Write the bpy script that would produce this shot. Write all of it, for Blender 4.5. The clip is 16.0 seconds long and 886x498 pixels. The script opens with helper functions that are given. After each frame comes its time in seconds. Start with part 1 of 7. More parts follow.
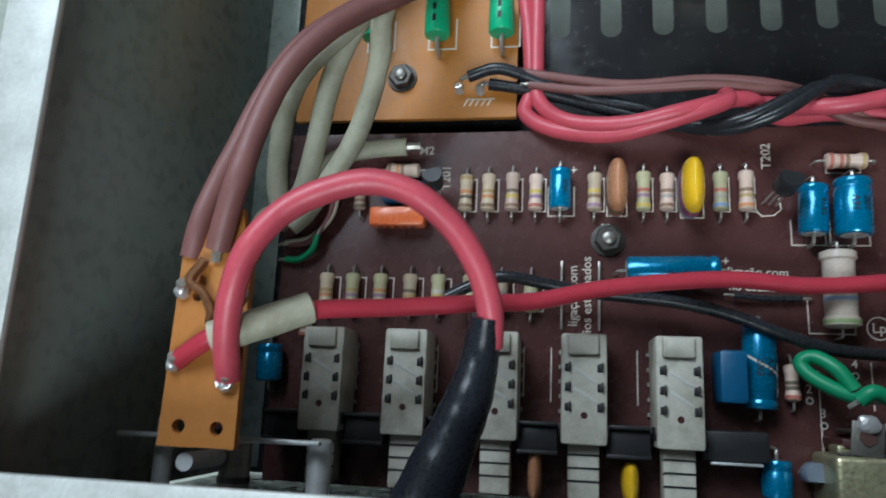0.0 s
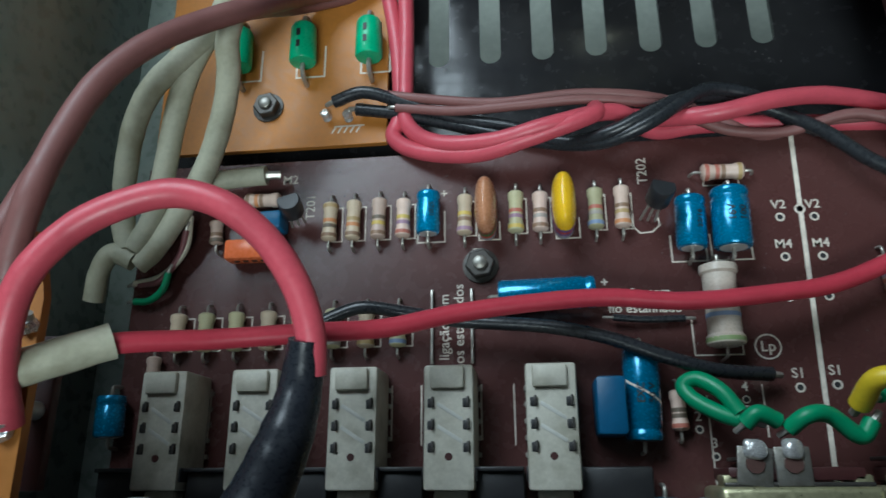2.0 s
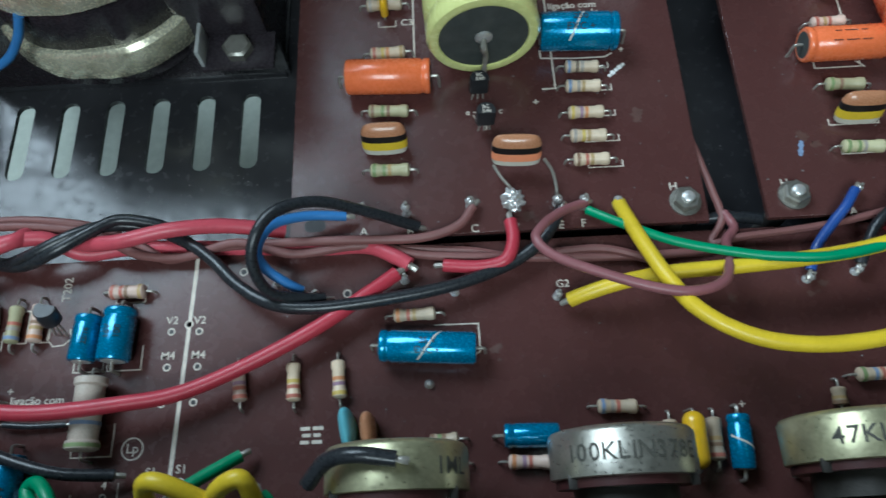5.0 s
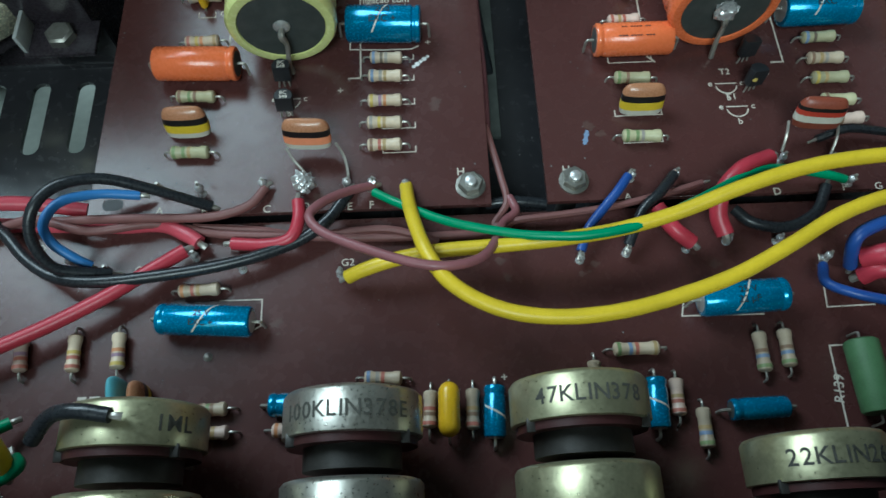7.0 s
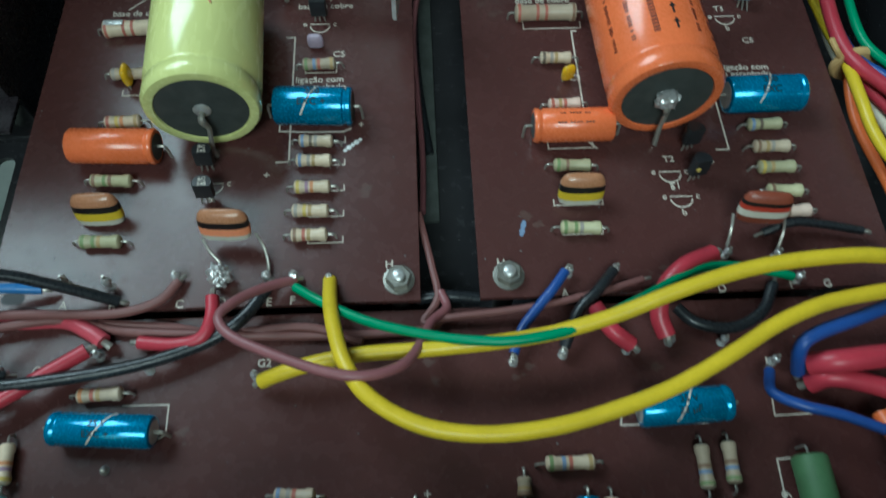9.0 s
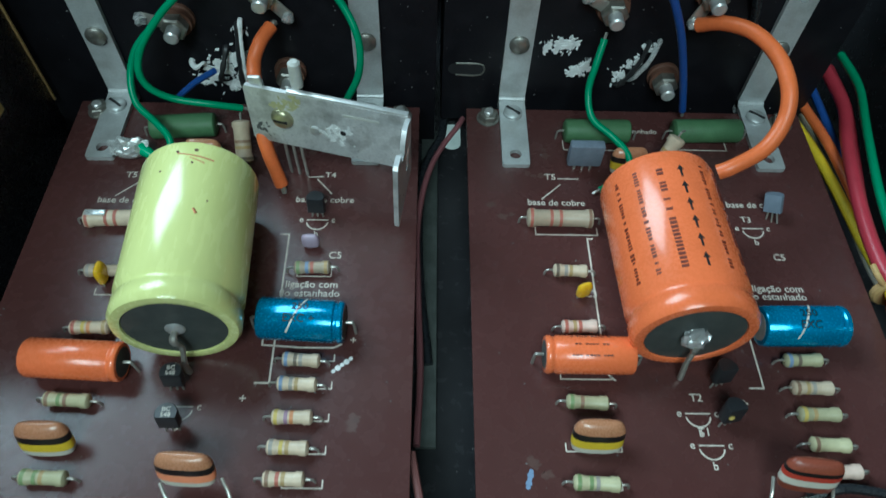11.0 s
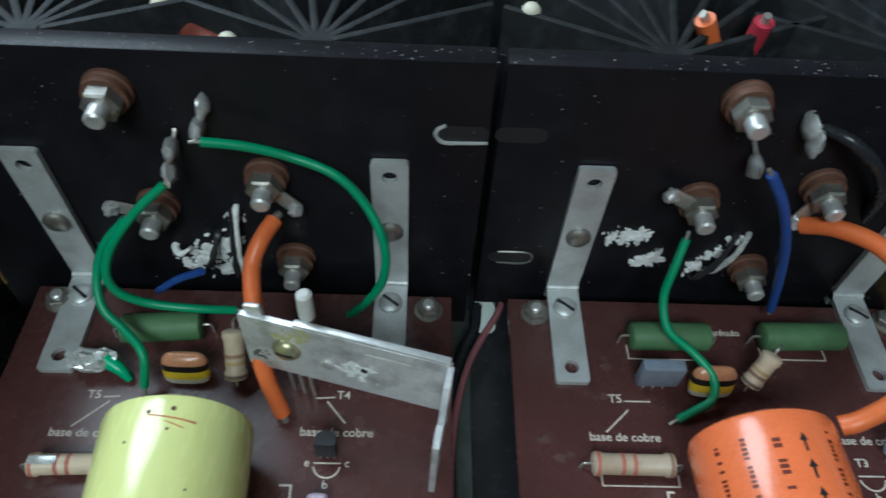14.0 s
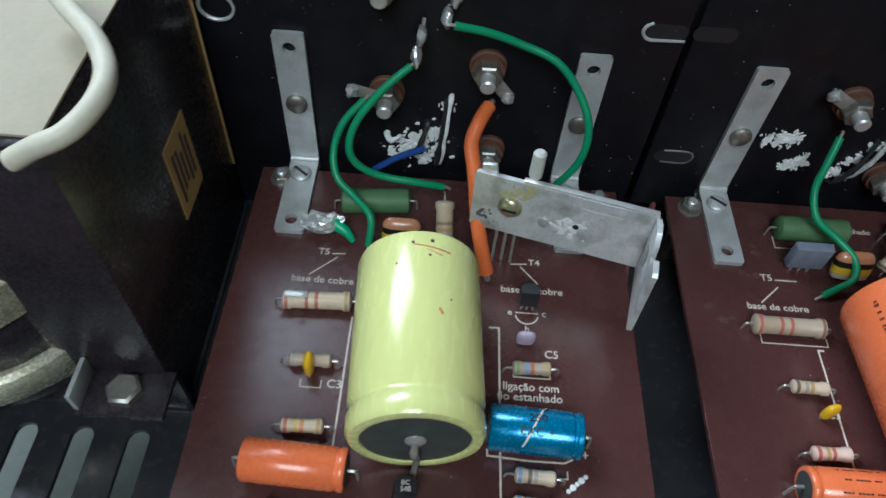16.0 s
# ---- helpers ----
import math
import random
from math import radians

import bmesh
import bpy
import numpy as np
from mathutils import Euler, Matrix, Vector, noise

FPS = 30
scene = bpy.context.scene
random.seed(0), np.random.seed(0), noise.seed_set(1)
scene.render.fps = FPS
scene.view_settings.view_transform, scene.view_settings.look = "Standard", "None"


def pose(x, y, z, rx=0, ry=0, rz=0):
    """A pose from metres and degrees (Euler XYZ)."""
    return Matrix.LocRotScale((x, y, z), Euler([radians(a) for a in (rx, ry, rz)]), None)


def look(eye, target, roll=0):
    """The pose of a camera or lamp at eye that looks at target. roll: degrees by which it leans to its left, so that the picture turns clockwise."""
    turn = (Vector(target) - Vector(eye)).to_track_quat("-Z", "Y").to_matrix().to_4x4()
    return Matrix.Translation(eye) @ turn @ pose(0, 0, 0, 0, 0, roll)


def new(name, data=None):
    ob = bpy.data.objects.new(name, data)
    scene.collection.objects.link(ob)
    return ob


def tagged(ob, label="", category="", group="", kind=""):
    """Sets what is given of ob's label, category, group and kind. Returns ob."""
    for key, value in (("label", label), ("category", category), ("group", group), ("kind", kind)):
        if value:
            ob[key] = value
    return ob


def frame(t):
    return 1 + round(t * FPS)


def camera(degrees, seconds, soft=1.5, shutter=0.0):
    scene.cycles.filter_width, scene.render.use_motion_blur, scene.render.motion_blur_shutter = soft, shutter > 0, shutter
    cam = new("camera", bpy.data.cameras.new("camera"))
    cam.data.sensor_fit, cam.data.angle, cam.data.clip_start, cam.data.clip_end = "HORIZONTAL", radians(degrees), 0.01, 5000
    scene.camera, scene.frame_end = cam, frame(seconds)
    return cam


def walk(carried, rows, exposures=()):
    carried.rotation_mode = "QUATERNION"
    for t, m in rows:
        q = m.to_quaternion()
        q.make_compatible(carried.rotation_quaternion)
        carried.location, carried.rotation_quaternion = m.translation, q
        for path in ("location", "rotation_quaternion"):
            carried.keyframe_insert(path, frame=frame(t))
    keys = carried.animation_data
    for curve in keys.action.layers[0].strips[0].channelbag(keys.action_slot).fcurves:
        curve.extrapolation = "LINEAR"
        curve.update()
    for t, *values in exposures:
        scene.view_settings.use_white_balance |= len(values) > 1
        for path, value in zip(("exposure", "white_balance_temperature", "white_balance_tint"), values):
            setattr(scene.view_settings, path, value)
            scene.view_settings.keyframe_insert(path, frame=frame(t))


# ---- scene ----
cam = camera(64.5, 16.0, soft=1.5, shutter=0.4)
PATH = [
    (0, (-0.00012, 0.00242, 0.16168), (-0.32940, 0.42244, -1.76579), -36.562),
    (0.5, (0.01099, 0.00955, 0.16243), (-0.31755, 0.47443, -1.75484), -35.662),
    (1, (0.01511, 0.00469, 0.15317), (-0.29333, 0.58297, -1.73639), -29.194),
    (1.5, (0.01446, -0.00215, 0.14307), (-0.25001, 0.59696, -1.74667), -24.690),
    (2, (0.02100, -0.00320, 0.14364), (-0.22081, 0.61865, -1.74179), -22.587),
    (2.5, (0.03242, -0.00630, 0.14692), (-0.15483, 0.64710, -1.73404), -17.750),
    (3, (0.05199, -0.00370, 0.15309), (-0.08325, 0.69483, -1.71607), -12.786),
    (3.5, (0.07378, -0.00172, 0.15610), (-0.00561, 0.74304, -1.69836), -8.764),
    (4, (0.10054, 0.00339, 0.15701), (0.00757, 0.73630, -1.70154), -10.248),
    (4.5, (0.12422, 0.00655, 0.16258), (0.05468, 0.70355, -1.71075), -8.089),
    (5, (0.14163, 0.00172, 0.16068), (0.10472, 0.74186, -1.69696), -5.560),
    (7.3, (0.19279, -0.01084, 0.16230), (0.21226, 0.78388, -1.67292), -0.939),
    (7.5, (0.19417, -0.01091, 0.16215), (0.22112, 0.79882, -1.66641), -0.658),
    (8, (0.20001, -0.01274, 0.15908), (0.23085, 0.81508, -1.66129), -0.555),
    (8.5, (0.20979, -0.00965, 0.15906), (0.25909, 0.83394, -1.65365), 0.232),
    (9, (0.20446, 0.00581, 0.15814), (0.25969, 0.88496, -1.63743), 1.371),
    (9.2, (0.20371, 0.01105, 0.15656), (0.25402, 0.93082, -1.61869), 1.438),
    (11.3, (0.20662, 0.05017, 0.15678), (0.25476, 1.18011, -1.49274), 2.950),
    (11.5, (0.20620, 0.05600, 0.15960), (0.25920, 1.16777, -1.50208), 3.002),
    (12, (0.20563, 0.06442, 0.16500), (0.25418, 1.22822, -1.46079), 2.815),
    (12.5, (0.20655, 0.07846, 0.16292), (0.24680, 1.27446, -1.43956), 2.131),
    (13, (0.21461, 0.09502, 0.15803), (0.27666, 1.30158, -1.43582), 2.508),
    (13.5, (0.21279, 0.09941, 0.15277), (0.28143, 1.33293, -1.42004), 2.972),
    (14, (0.19502, 0.10048, 0.15104), (0.26073, 1.32213, -1.43113), 4.142),
    (14.5, (0.17705, 0.09294, 0.14945), (0.24603, 1.31698, -1.43072), 5.298),
    (15, (0.16762, 0.07938, 0.15268), (0.22419, 1.29806, -1.43213), 5.376),
    (15.5, (0.16064, 0.07133, 0.15095), (0.18098, 1.26607, -1.45285), 4.534),
    (16, (0.15248, 0.06068, 0.15303), (0.17251, 1.26809, -1.44126), 4.896),
]
walk(cam, [(t, look(eye, target, roll)) for t, eye, target, roll in PATH],
     exposures=((0, 0.12, 5950, 8), (1, 0.06, 5820, 0), (2, 0.04, 5880, 3), (3.5, 0.14, 5750, 4), (5, 0.16, 5620, 2), (7.5, 0.0, 5600, -6), (9, -0.08, 5580, -9), (11.5, 0.20, 5300, -9), (13, 0.14, 5550, 2), (14, 0.18, 5700, 3), (16, 0.20, 5750, 9)))

# ---- light ----
world = bpy.data.worlds.new("room_air")
scene.world = world
world.use_nodes = True
world.node_tree.nodes["Background"].inputs["Color"].default_value = (0.80, 0.88, 1.0, 1)
world.node_tree.nodes["Background"].inputs["Strength"].default_value = 0.16


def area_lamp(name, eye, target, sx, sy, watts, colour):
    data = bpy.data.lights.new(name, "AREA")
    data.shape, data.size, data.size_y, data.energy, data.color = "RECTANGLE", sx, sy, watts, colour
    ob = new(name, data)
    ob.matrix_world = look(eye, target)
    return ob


# Area lamp standing in for rear-left light; hangs free, no window opening built.
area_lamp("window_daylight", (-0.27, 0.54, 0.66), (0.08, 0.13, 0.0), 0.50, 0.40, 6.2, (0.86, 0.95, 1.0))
# Fill lamp added to brighten south-facing surfaces; no such source is known.
area_lamp("side_window_daylight", (0.06, -0.74, 1.15), (0.12, 0.12, 0.0), 0.60, 0.50, 11.5, (0.93, 1.0, 0.97))

# ---- materials ----
MM = 0.001


def srgb(h):
    """Linear colour from a hex triple."""
    c = [int(h[i:i + 2], 16) / 255 for i in (0, 2, 4)]
    return tuple(v / 12.92 if v <= 0.04045 else ((v + 0.055) / 1.055) ** 2.4 for v in c)


def material(name, colour, rough=0.5, metal=0.0, vary=0.15, size=3.0, bump=0.0, bump_size=0.5, dirt=0.0, dirt_colour=(0.05, 0.04, 0.03),
             dirt_size=8.0, coat=0.0, ior=1.45, stretch=(1, 1, 1), each=0.0, gloss_vary=0.09):
    """A procedural surface: colour varied at two scales (mm), dust or stains, fine relief, and some difference from thing to thing."""
    m = bpy.data.materials.new(name)
    m.use_nodes = True
    nt = m.node_tree
    n, link = nt.nodes, nt.links.new
    bsdf = n["Principled BSDF"]
    bsdf.inputs["Metallic"].default_value, bsdf.inputs["IOR"].default_value = metal, ior
    bsdf.inputs["Coat Weight"].default_value, bsdf.inputs["Coat Roughness"].default_value = coat, 0.12
    geo = n.new("ShaderNodeNewGeometry")
    place = n.new("ShaderNodeVectorMath")
    place.operation = "MULTIPLY"
    place.inputs[1].default_value = [1000 * s for s in stretch]
    link(geo.outputs["Position"], place.inputs[0])

    def noise_at(mm, detail=4.0):
        tex = n.new("ShaderNodeTexNoise")
        tex.inputs["Scale"].default_value, tex.inputs["Detail"].default_value = 1 / mm, detail
        link(place.outputs[0], tex.inputs["Vector"])
        return tex.outputs["Fac"]

    big, fine = noise_at(size), noise_at(size / 7, 6)
    mix = n.new("ShaderNodeMath")
    mix.operation = "ADD"
    link(big, mix.inputs[0]), link(fine, mix.inputs[1])
    ramp = n.new("ShaderNodeMapRange")
    ramp.inputs["From Min"].default_value, ramp.inputs["From Max"].default_value = 0.6, 1.4
    ramp.inputs["To Min"].default_value, ramp.inputs["To Max"].default_value = 1 - vary, 1 + vary
    link(mix.outputs[0], ramp.inputs["Value"])
    value = ramp.outputs[0]
    if each:
        info = n.new("ShaderNodeObjectInfo")
        spread = n.new("ShaderNodeMapRange")
        spread.inputs["To Min"].default_value, spread.inputs["To Max"].default_value = 1 - each, 1 + each
        link(info.outputs["Random"], spread.inputs["Value"])
        both = n.new("ShaderNodeMath")
        both.operation = "MULTIPLY"
        link(value, both.inputs[0]), link(spread.outputs[0], both.inputs[1])
        value = both.outputs[0]
    tint = n.new("ShaderNodeMix")
    tint.data_type, tint.blend_type = "RGBA", "MULTIPLY"
    tint.inputs[0].default_value = 1.0
    tint.inputs[6].default_value = (*colour, 1)
    link(value, tint.inputs[7])
    last = tint.outputs[2]
    if dirt:
        spots = n.new("ShaderNodeMapRange")
        spots.inputs["From Min"].default_value, spots.inputs["From Max"].default_value = 0.48, 0.72
        spots.inputs["To Max"].default_value = dirt
        link(noise_at(dirt_size, 8), spots.inputs["Value"])
        soil = n.new("ShaderNodeMix")
        soil.data_type = "RGBA"
        link(spots.outputs[0], soil.inputs[0]), link(last, soil.inputs[6])
        soil.inputs[7].default_value = (*dirt_colour, 1)
        last = soil.outputs[2]
    link(last, bsdf.inputs["Base Color"])
    gloss = n.new("ShaderNodeMapRange")
    gloss.inputs["From Min"].default_value, gloss.inputs["From Max"].default_value = 0.3, 0.7
    gloss.inputs["To Min"].default_value, gloss.inputs["To Max"].default_value = max(0.03, rough - gloss_vary), min(1, rough + gloss_vary)
    link(fine, gloss.inputs["Value"]), link(gloss.outputs[0], bsdf.inputs["Roughness"])
    if bump:
        relief = n.new("ShaderNodeBump")
        relief.inputs["Strength"].default_value, relief.inputs["Distance"].default_value = bump, 0.0002
        link(noise_at(bump_size, 5), relief.inputs["Height"]), link(relief.outputs[0], bsdf.inputs["Normal"])
    return m


GREY_DUST = (0.20, 0.19, 0.17)
BOARD = material("brown_phenolic_laminate", (0.078, 0.030, 0.028), 0.27, vary=0.07, size=26, bump=0.02, bump_size=0.4, dirt=0.16, dirt_colour=(0.095, 0.056, 0.05), dirt_size=40, gloss_vary=0.025)
EDGE = material("raw_laminate_edge", (0.16, 0.09, 0.05), 0.8, vary=0.3, size=1)
AMBER = material("amber_phenolic_laminate", (0.44, 0.17, 0.03), 0.5, vary=0.14, size=9, bump=0.08, dirt=0.3, dirt_colour=(0.26, 0.08, 0.02), dirt_size=18)
INK = material("white_silkscreen_ink", (0.66, 0.60, 0.52), 0.6, vary=0.25, size=1.5)
RED_MARK = material("faded_red_mark", (0.55, 0.22, 0.10), 0.5, vary=0.2, size=2)
STAIN = material("dull_flux_stain", (0.090, 0.045, 0.038), 0.5, vary=0.3, size=1.5, bump=0.2)
STAMP = material("worn_stamping_ink", (0.075, 0.073, 0.062), 0.55, vary=0.45, size=1.2)
RED_PRINT = material("dark_red_printing_ink", (0.14, 0.022, 0.010), 0.5, vary=0.35, size=1)
# Black for print, and for shade painted as holes and slots.
INK_AND_HOLE_DARK = material("black_ink_and_hole_dark", (0.018, 0.018, 0.02), 0.5, vary=0.2, size=1)
BLACK_STEEL = material("black_painted_steel", (0.024, 0.024, 0.027), 0.22, vary=0.2, size=20, bump=0.02, bump_size=2.5, dirt=0.35, dirt_colour=(0.055, 0.055, 0.058), dirt_size=22)
WALL_STEEL = material("dark_grey_green_steel", (0.22, 0.26, 0.24), 0.30, vary=0.25, size=24, bump=0.08, bump_size=1.2, dirt=0.7, dirt_colour=(0.26, 0.31, 0.29), dirt_size=34)
BARE_EDGE = material("pale_bare_metal_edge", (0.62, 0.64, 0.62), 0.5, 0.3, vary=0.15, size=5, dirt=0.3, dirt_colour=(0.3, 0.3, 0.28))
ANODISED = material("black_anodised_aluminium", (0.009, 0.0085, 0.011), 0.42, vary=0.3, size=6, bump=0.1, bump_size=0.8, dirt=0.3, dirt_colour=(0.022, 0.021, 0.026), dirt_size=9, ior=1.28)
FIN = material("dusty_black_fin", (0.006, 0.007, 0.008), 0.7, vary=0.5, size=3, bump=0.35, bump_size=0.6, dirt=0.6, dirt_colour=(0.028, 0.030, 0.036), dirt_size=4)
BENCH = material("pale_bench_top", (0.44, 0.48, 0.42), 0.6, vary=0.16, size=30, dirt=0.35, dirt_colour=(0.32, 0.36, 0.31), dirt_size=14)
# Dark tone for the unseen south and east walls, to cut fill light.
DIM_WALL = material("dark_fill_cutting_wall", (0.10, 0.09, 0.08), 0.9, vary=0.1, size=150)
PLASTER = material("off_white_plaster", (0.32, 0.33, 0.32), 0.9, vary=0.06, size=200)
BEIGE = material("beige_resistor_lacquer", (0.56, 0.45, 0.33), 0.42, vary=0.14, size=2, bump=0.12, bump_size=0.4, dirt=0.3, dirt_colour=(0.30, 0.21, 0.12), dirt_size=5, each=0.28)
PINKISH = material("pinkish_beige_resistor_lacquer", (0.64, 0.48, 0.40), 0.42, vary=0.12, size=2, bump=0.12, bump_size=0.4, dirt=0.3, dirt_colour=(0.33, 0.2, 0.14), dirt_size=5, each=0.2)
OLIVE = material("greenish_beige_resistor_lacquer", (0.47, 0.44, 0.27), 0.42, vary=0.12, size=2, bump=0.12, bump_size=0.4, dirt=0.25, dirt_colour=(0.26, 0.21, 0.12), dirt_size=5, each=0.2)
CERAMIC = material("white_glazed_resistor", (0.50, 0.44, 0.38), 0.3, vary=0.1, size=3, dirt=0.45, dirt_colour=(0.40, 0.29, 0.22), dirt_size=6)
BAND = {k: material(k + "_colour_band", tuple(0.68 * c + 0.32 * t for c, t in zip(v, (0.45, 0.34, 0.24))), 0.45, vary=0.15, size=1.5) for k, v in dict(
    red=(0.42, 0.045, 0.035), brown=(0.16, 0.07, 0.035), black=(0.02, 0.02, 0.02), yellow=(0.65, 0.48, 0.05), gold=(0.42, 0.28, 0.09), green=(0.10, 0.26, 0.07),
    blue=(0.09, 0.25, 0.52), violet=(0.26, 0.13, 0.30), orange=(0.62, 0.20, 0.04), white=(0.68, 0.66, 0.60), grey=(0.3, 0.3, 0.3)).items()}
STRIPE = {k: material(k + "_enamel_stripe", v, 0.35, vary=0.1, size=2) for k, v in dict(white=(0.62, 0.58, 0.50), yellow=(0.72, 0.50, 0.03), black=(0.012, 0.010, 0.010), orange=(0.86, 0.30, 0.15), red=(0.45, 0.05, 0.03), brown=(0.20, 0.05, 0.03), violet=(0.16, 0.08, 0.24), green=(0.05, 0.16, 0.05), grey=(0.32, 0.34, 0.38)).items()}
BLUE_SLEEVE = material("blue_metallic_sleeve", (0.004, 0.22, 0.43), 0.24, 0.45, vary=0.14, size=4, bump=0.12, bump_size=1.2, dirt=0.2, dirt_colour=(0.01, 0.10, 0.20), dirt_size=6, coat=0.6, each=0.15)
BLUE_BOX = material("dark_blue_epoxy", (0.008, 0.10, 0.22), 0.4, vary=0.15, size=3, bump=0.1)
PALE_BLUE = material("pale_blue_enamel", (0.16, 0.48, 0.56), 0.35, vary=0.12, size=2)
ALU = material("dull_aluminium", (0.64, 0.64, 0.63), 0.38, 0.6, vary=0.15, size=2.5, bump=0.15, bump_size=0.7, dirt=0.2, dirt_colour=(0.25, 0.24, 0.22))
ZINC = material("dull_zinc_plate", (0.56, 0.58, 0.58), 0.42, 0.4, vary=0.16, size=4, bump=0.12, bump_size=0.8, dirt=0.35, dirt_colour=(0.26, 0.24, 0.21), dirt_size=6)
BRASSY = material("tarnished_yellow_plate", (0.50, 0.48, 0.30), 0.36, 0.75, vary=0.2, size=5, bump=0.12, bump_size=1.0, dirt=0.4, dirt_colour=(0.20, 0.18, 0.12), dirt_size=7)
TIN = material("tinned_copper", (0.44, 0.42, 0.38), 0.35, 0.6, vary=0.2, size=1, dirt=0.3, dirt_colour=(0.2, 0.17, 0.13), dirt_size=2)
SOLDER = material("lumpy_solder", (0.66, 0.66, 0.66), 0.26, 0.6, vary=0.2, size=1, bump=0.5, bump_size=0.7, dirt=0.2)
STEEL_NUT = material("greyish_steel_nut", (0.32, 0.31, 0.28), 0.42, 0.8, vary=0.25, size=1.5, bump=0.2, dirt=0.4, dirt_colour=(0.12, 0.10, 0.07), dirt_size=2.5)
DARK_NUT = material("dark_oxidised_steel", (0.07, 0.065, 0.06), 0.45, 0.5, vary=0.25, size=1.5, bump=0.2)
WASHER = material("brown_fibre_washer", (0.12, 0.055, 0.035), 0.7, vary=0.25, size=1.5)
BLACK_PLASTIC = material("black_moulded_plastic", (0.020, 0.020, 0.022), 0.45, vary=0.2, size=4, bump=0.1, dirt=0.3, dirt_colour=(0.07, 0.07, 0.065), dirt_size=6)
EPOXY = material("black_transistor_epoxy", (0.020, 0.021, 0.024), 0.38, vary=0.2, size=2, bump=0.15)
GREY_EPOXY = material("grey_blue_epoxy", (0.17, 0.20, 0.25), 0.45, vary=0.2, size=2, bump=0.15)
RUBBER = material("dark_grey_rubber_seal", (0.055, 0.062, 0.060), 0.55, vary=0.25, size=3, bump=0.15, dirt=0.25, dirt_colour=(0.12, 0.12, 0.11), dirt_size=5)
ORANGE_CAP = material("orange_plastic_sleeve", (0.86, 0.19, 0.065), 0.27, vary=0.05, size=6, bump=0.06, bump_size=2, dirt=0.2, dirt_colour=(0.40, 0.08, 0.015), dirt_size=9, coat=0.4)
LIME_CAP = material("lime_yellow_plastic_sleeve", (0.72, 0.74, 0.29), 0.24, vary=0.05, size=12, bump=0.07, bump_size=5, dirt=0.35, dirt_colour=(0.50, 0.50, 0.15), dirt_size=16, stretch=(1, 0.25, 1), coat=0.5)
GREEN_RES = material("green_glazed_resistor", (0.080, 0.170, 0.075), 0.55, vary=0.2, size=3, bump=0.2, bump_size=0.7, dirt=0.3, dirt_colour=(0.06, 0.10, 0.05), dirt_size=5)
GREEN_CAP = material("bright_green_enamel", (0.02, 0.40, 0.19), 0.33, vary=0.15, size=3, bump=0.12, dirt=0.3, dirt_colour=(0.01, 0.14, 0.06), dirt_size=4)
TAN = material("tan_brown_enamel", (0.46, 0.21, 0.11), 0.27, vary=0.12, size=3, coat=0.3, dirt=0.2, dirt_colour=(0.28, 0.11, 0.05))
SUN_YELLOW = material("glossy_yellow_enamel", (0.78, 0.46, 0.015), 0.22, vary=0.08, size=3, coat=0.4)
PORCELAIN = material("yellowed_white_plastic", (0.56, 0.54, 0.46), 0.45, vary=0.14, size=4, bump=0.1, dirt=0.75, dirt_colour=(0.27, 0.25, 0.18), dirt_size=6)
GREYED = material("greyish_white_plastic", (0.56, 0.56, 0.52), 0.5, vary=0.1, size=3, dirt=0.4, dirt_colour=(0.36, 0.36, 0.32), dirt_size=5)
BAKELITE = material("dark_brown_bakelite", (0.06, 0.02, 0.02), 0.4, vary=0.2, size=3)


def insulation(name, colour, rough=0.38):
    return material(name, colour, rough, vary=0.10, size=6, bump=0.10, bump_size=1.5, dirt=0.22, dirt_colour=tuple(c * 0.55 for c in colour), dirt_size=7)


RED = insulation("red_pvc_insulation", (0.44, 0.038, 0.062))
PINK_RED = insulation("pinkish_red_pvc_insulation", (0.53, 0.076, 0.106))
BLACK = insulation("black_pvc_insulation", (0.020, 0.022, 0.026), 0.3)
BROWN = insulation("dusty_brown_pvc_insulation", (0.20, 0.085, 0.080), 0.5)
MAUVE = insulation("mauve_brown_pvc_insulation", (0.26, 0.10, 0.11), 0.4)
YELLOW = insulation("yellow_pvc_insulation", (0.72, 0.52, 0.025))
GREEN = insulation("green_pvc_insulation", (0.015, 0.27, 0.12))
BLUE = insulation("blue_pvc_insulation", (0.025, 0.075, 0.30))
SKY = insulation("light_blue_pvc_insulation", (0.05, 0.19, 0.48))
ORANGE = insulation("orange_pvc_insulation", (0.72, 0.16, 0.045))
GREY = material("dirty_grey_sheath", (0.43, 0.42, 0.32), 0.6, vary=0.16, size=7, bump=0.15, bump_size=1.5, dirt=0.7, dirt_colour=(0.20, 0.18, 0.11), dirt_size=9)
WHITE = insulation("cream_white_sheath", (0.62, 0.58, 0.46), 0.5)
TAPE = material("shiny_black_tape", (0.014, 0.016, 0.022), 0.30, vary=0.2, size=5, bump=0.25, bump_size=6.0)
FOIL = material("crumpled_silver_paste", (0.72, 0.74, 0.73), 0.3, 0.5, vary=0.2, size=2, bump=0.6, bump_size=1.0)
PASTE = material("white_heat_paste", (0.80, 0.81, 0.80), 0.7, vary=0.25, size=2, bump=0.5, bump_size=0.8)
KRAFT = material("tan_paper_label", (0.52, 0.34, 0.14), 0.75, vary=0.12, size=4)
PAPER = material("yellowed_insulating_paper", (0.44, 0.39, 0.29), 0.7, vary=0.12, size=8, dirt=0.35, dirt_colour=(0.42, 0.35, 0.25), dirt_size=12)
CORE = material("dark_varnished_core", (0.028, 0.023, 0.028), 0.28, vary=0.4, size=6, bump=0.35, bump_size=2.0, dirt=0.3, dirt_colour=(0.05, 0.04, 0.05), dirt_size=7)
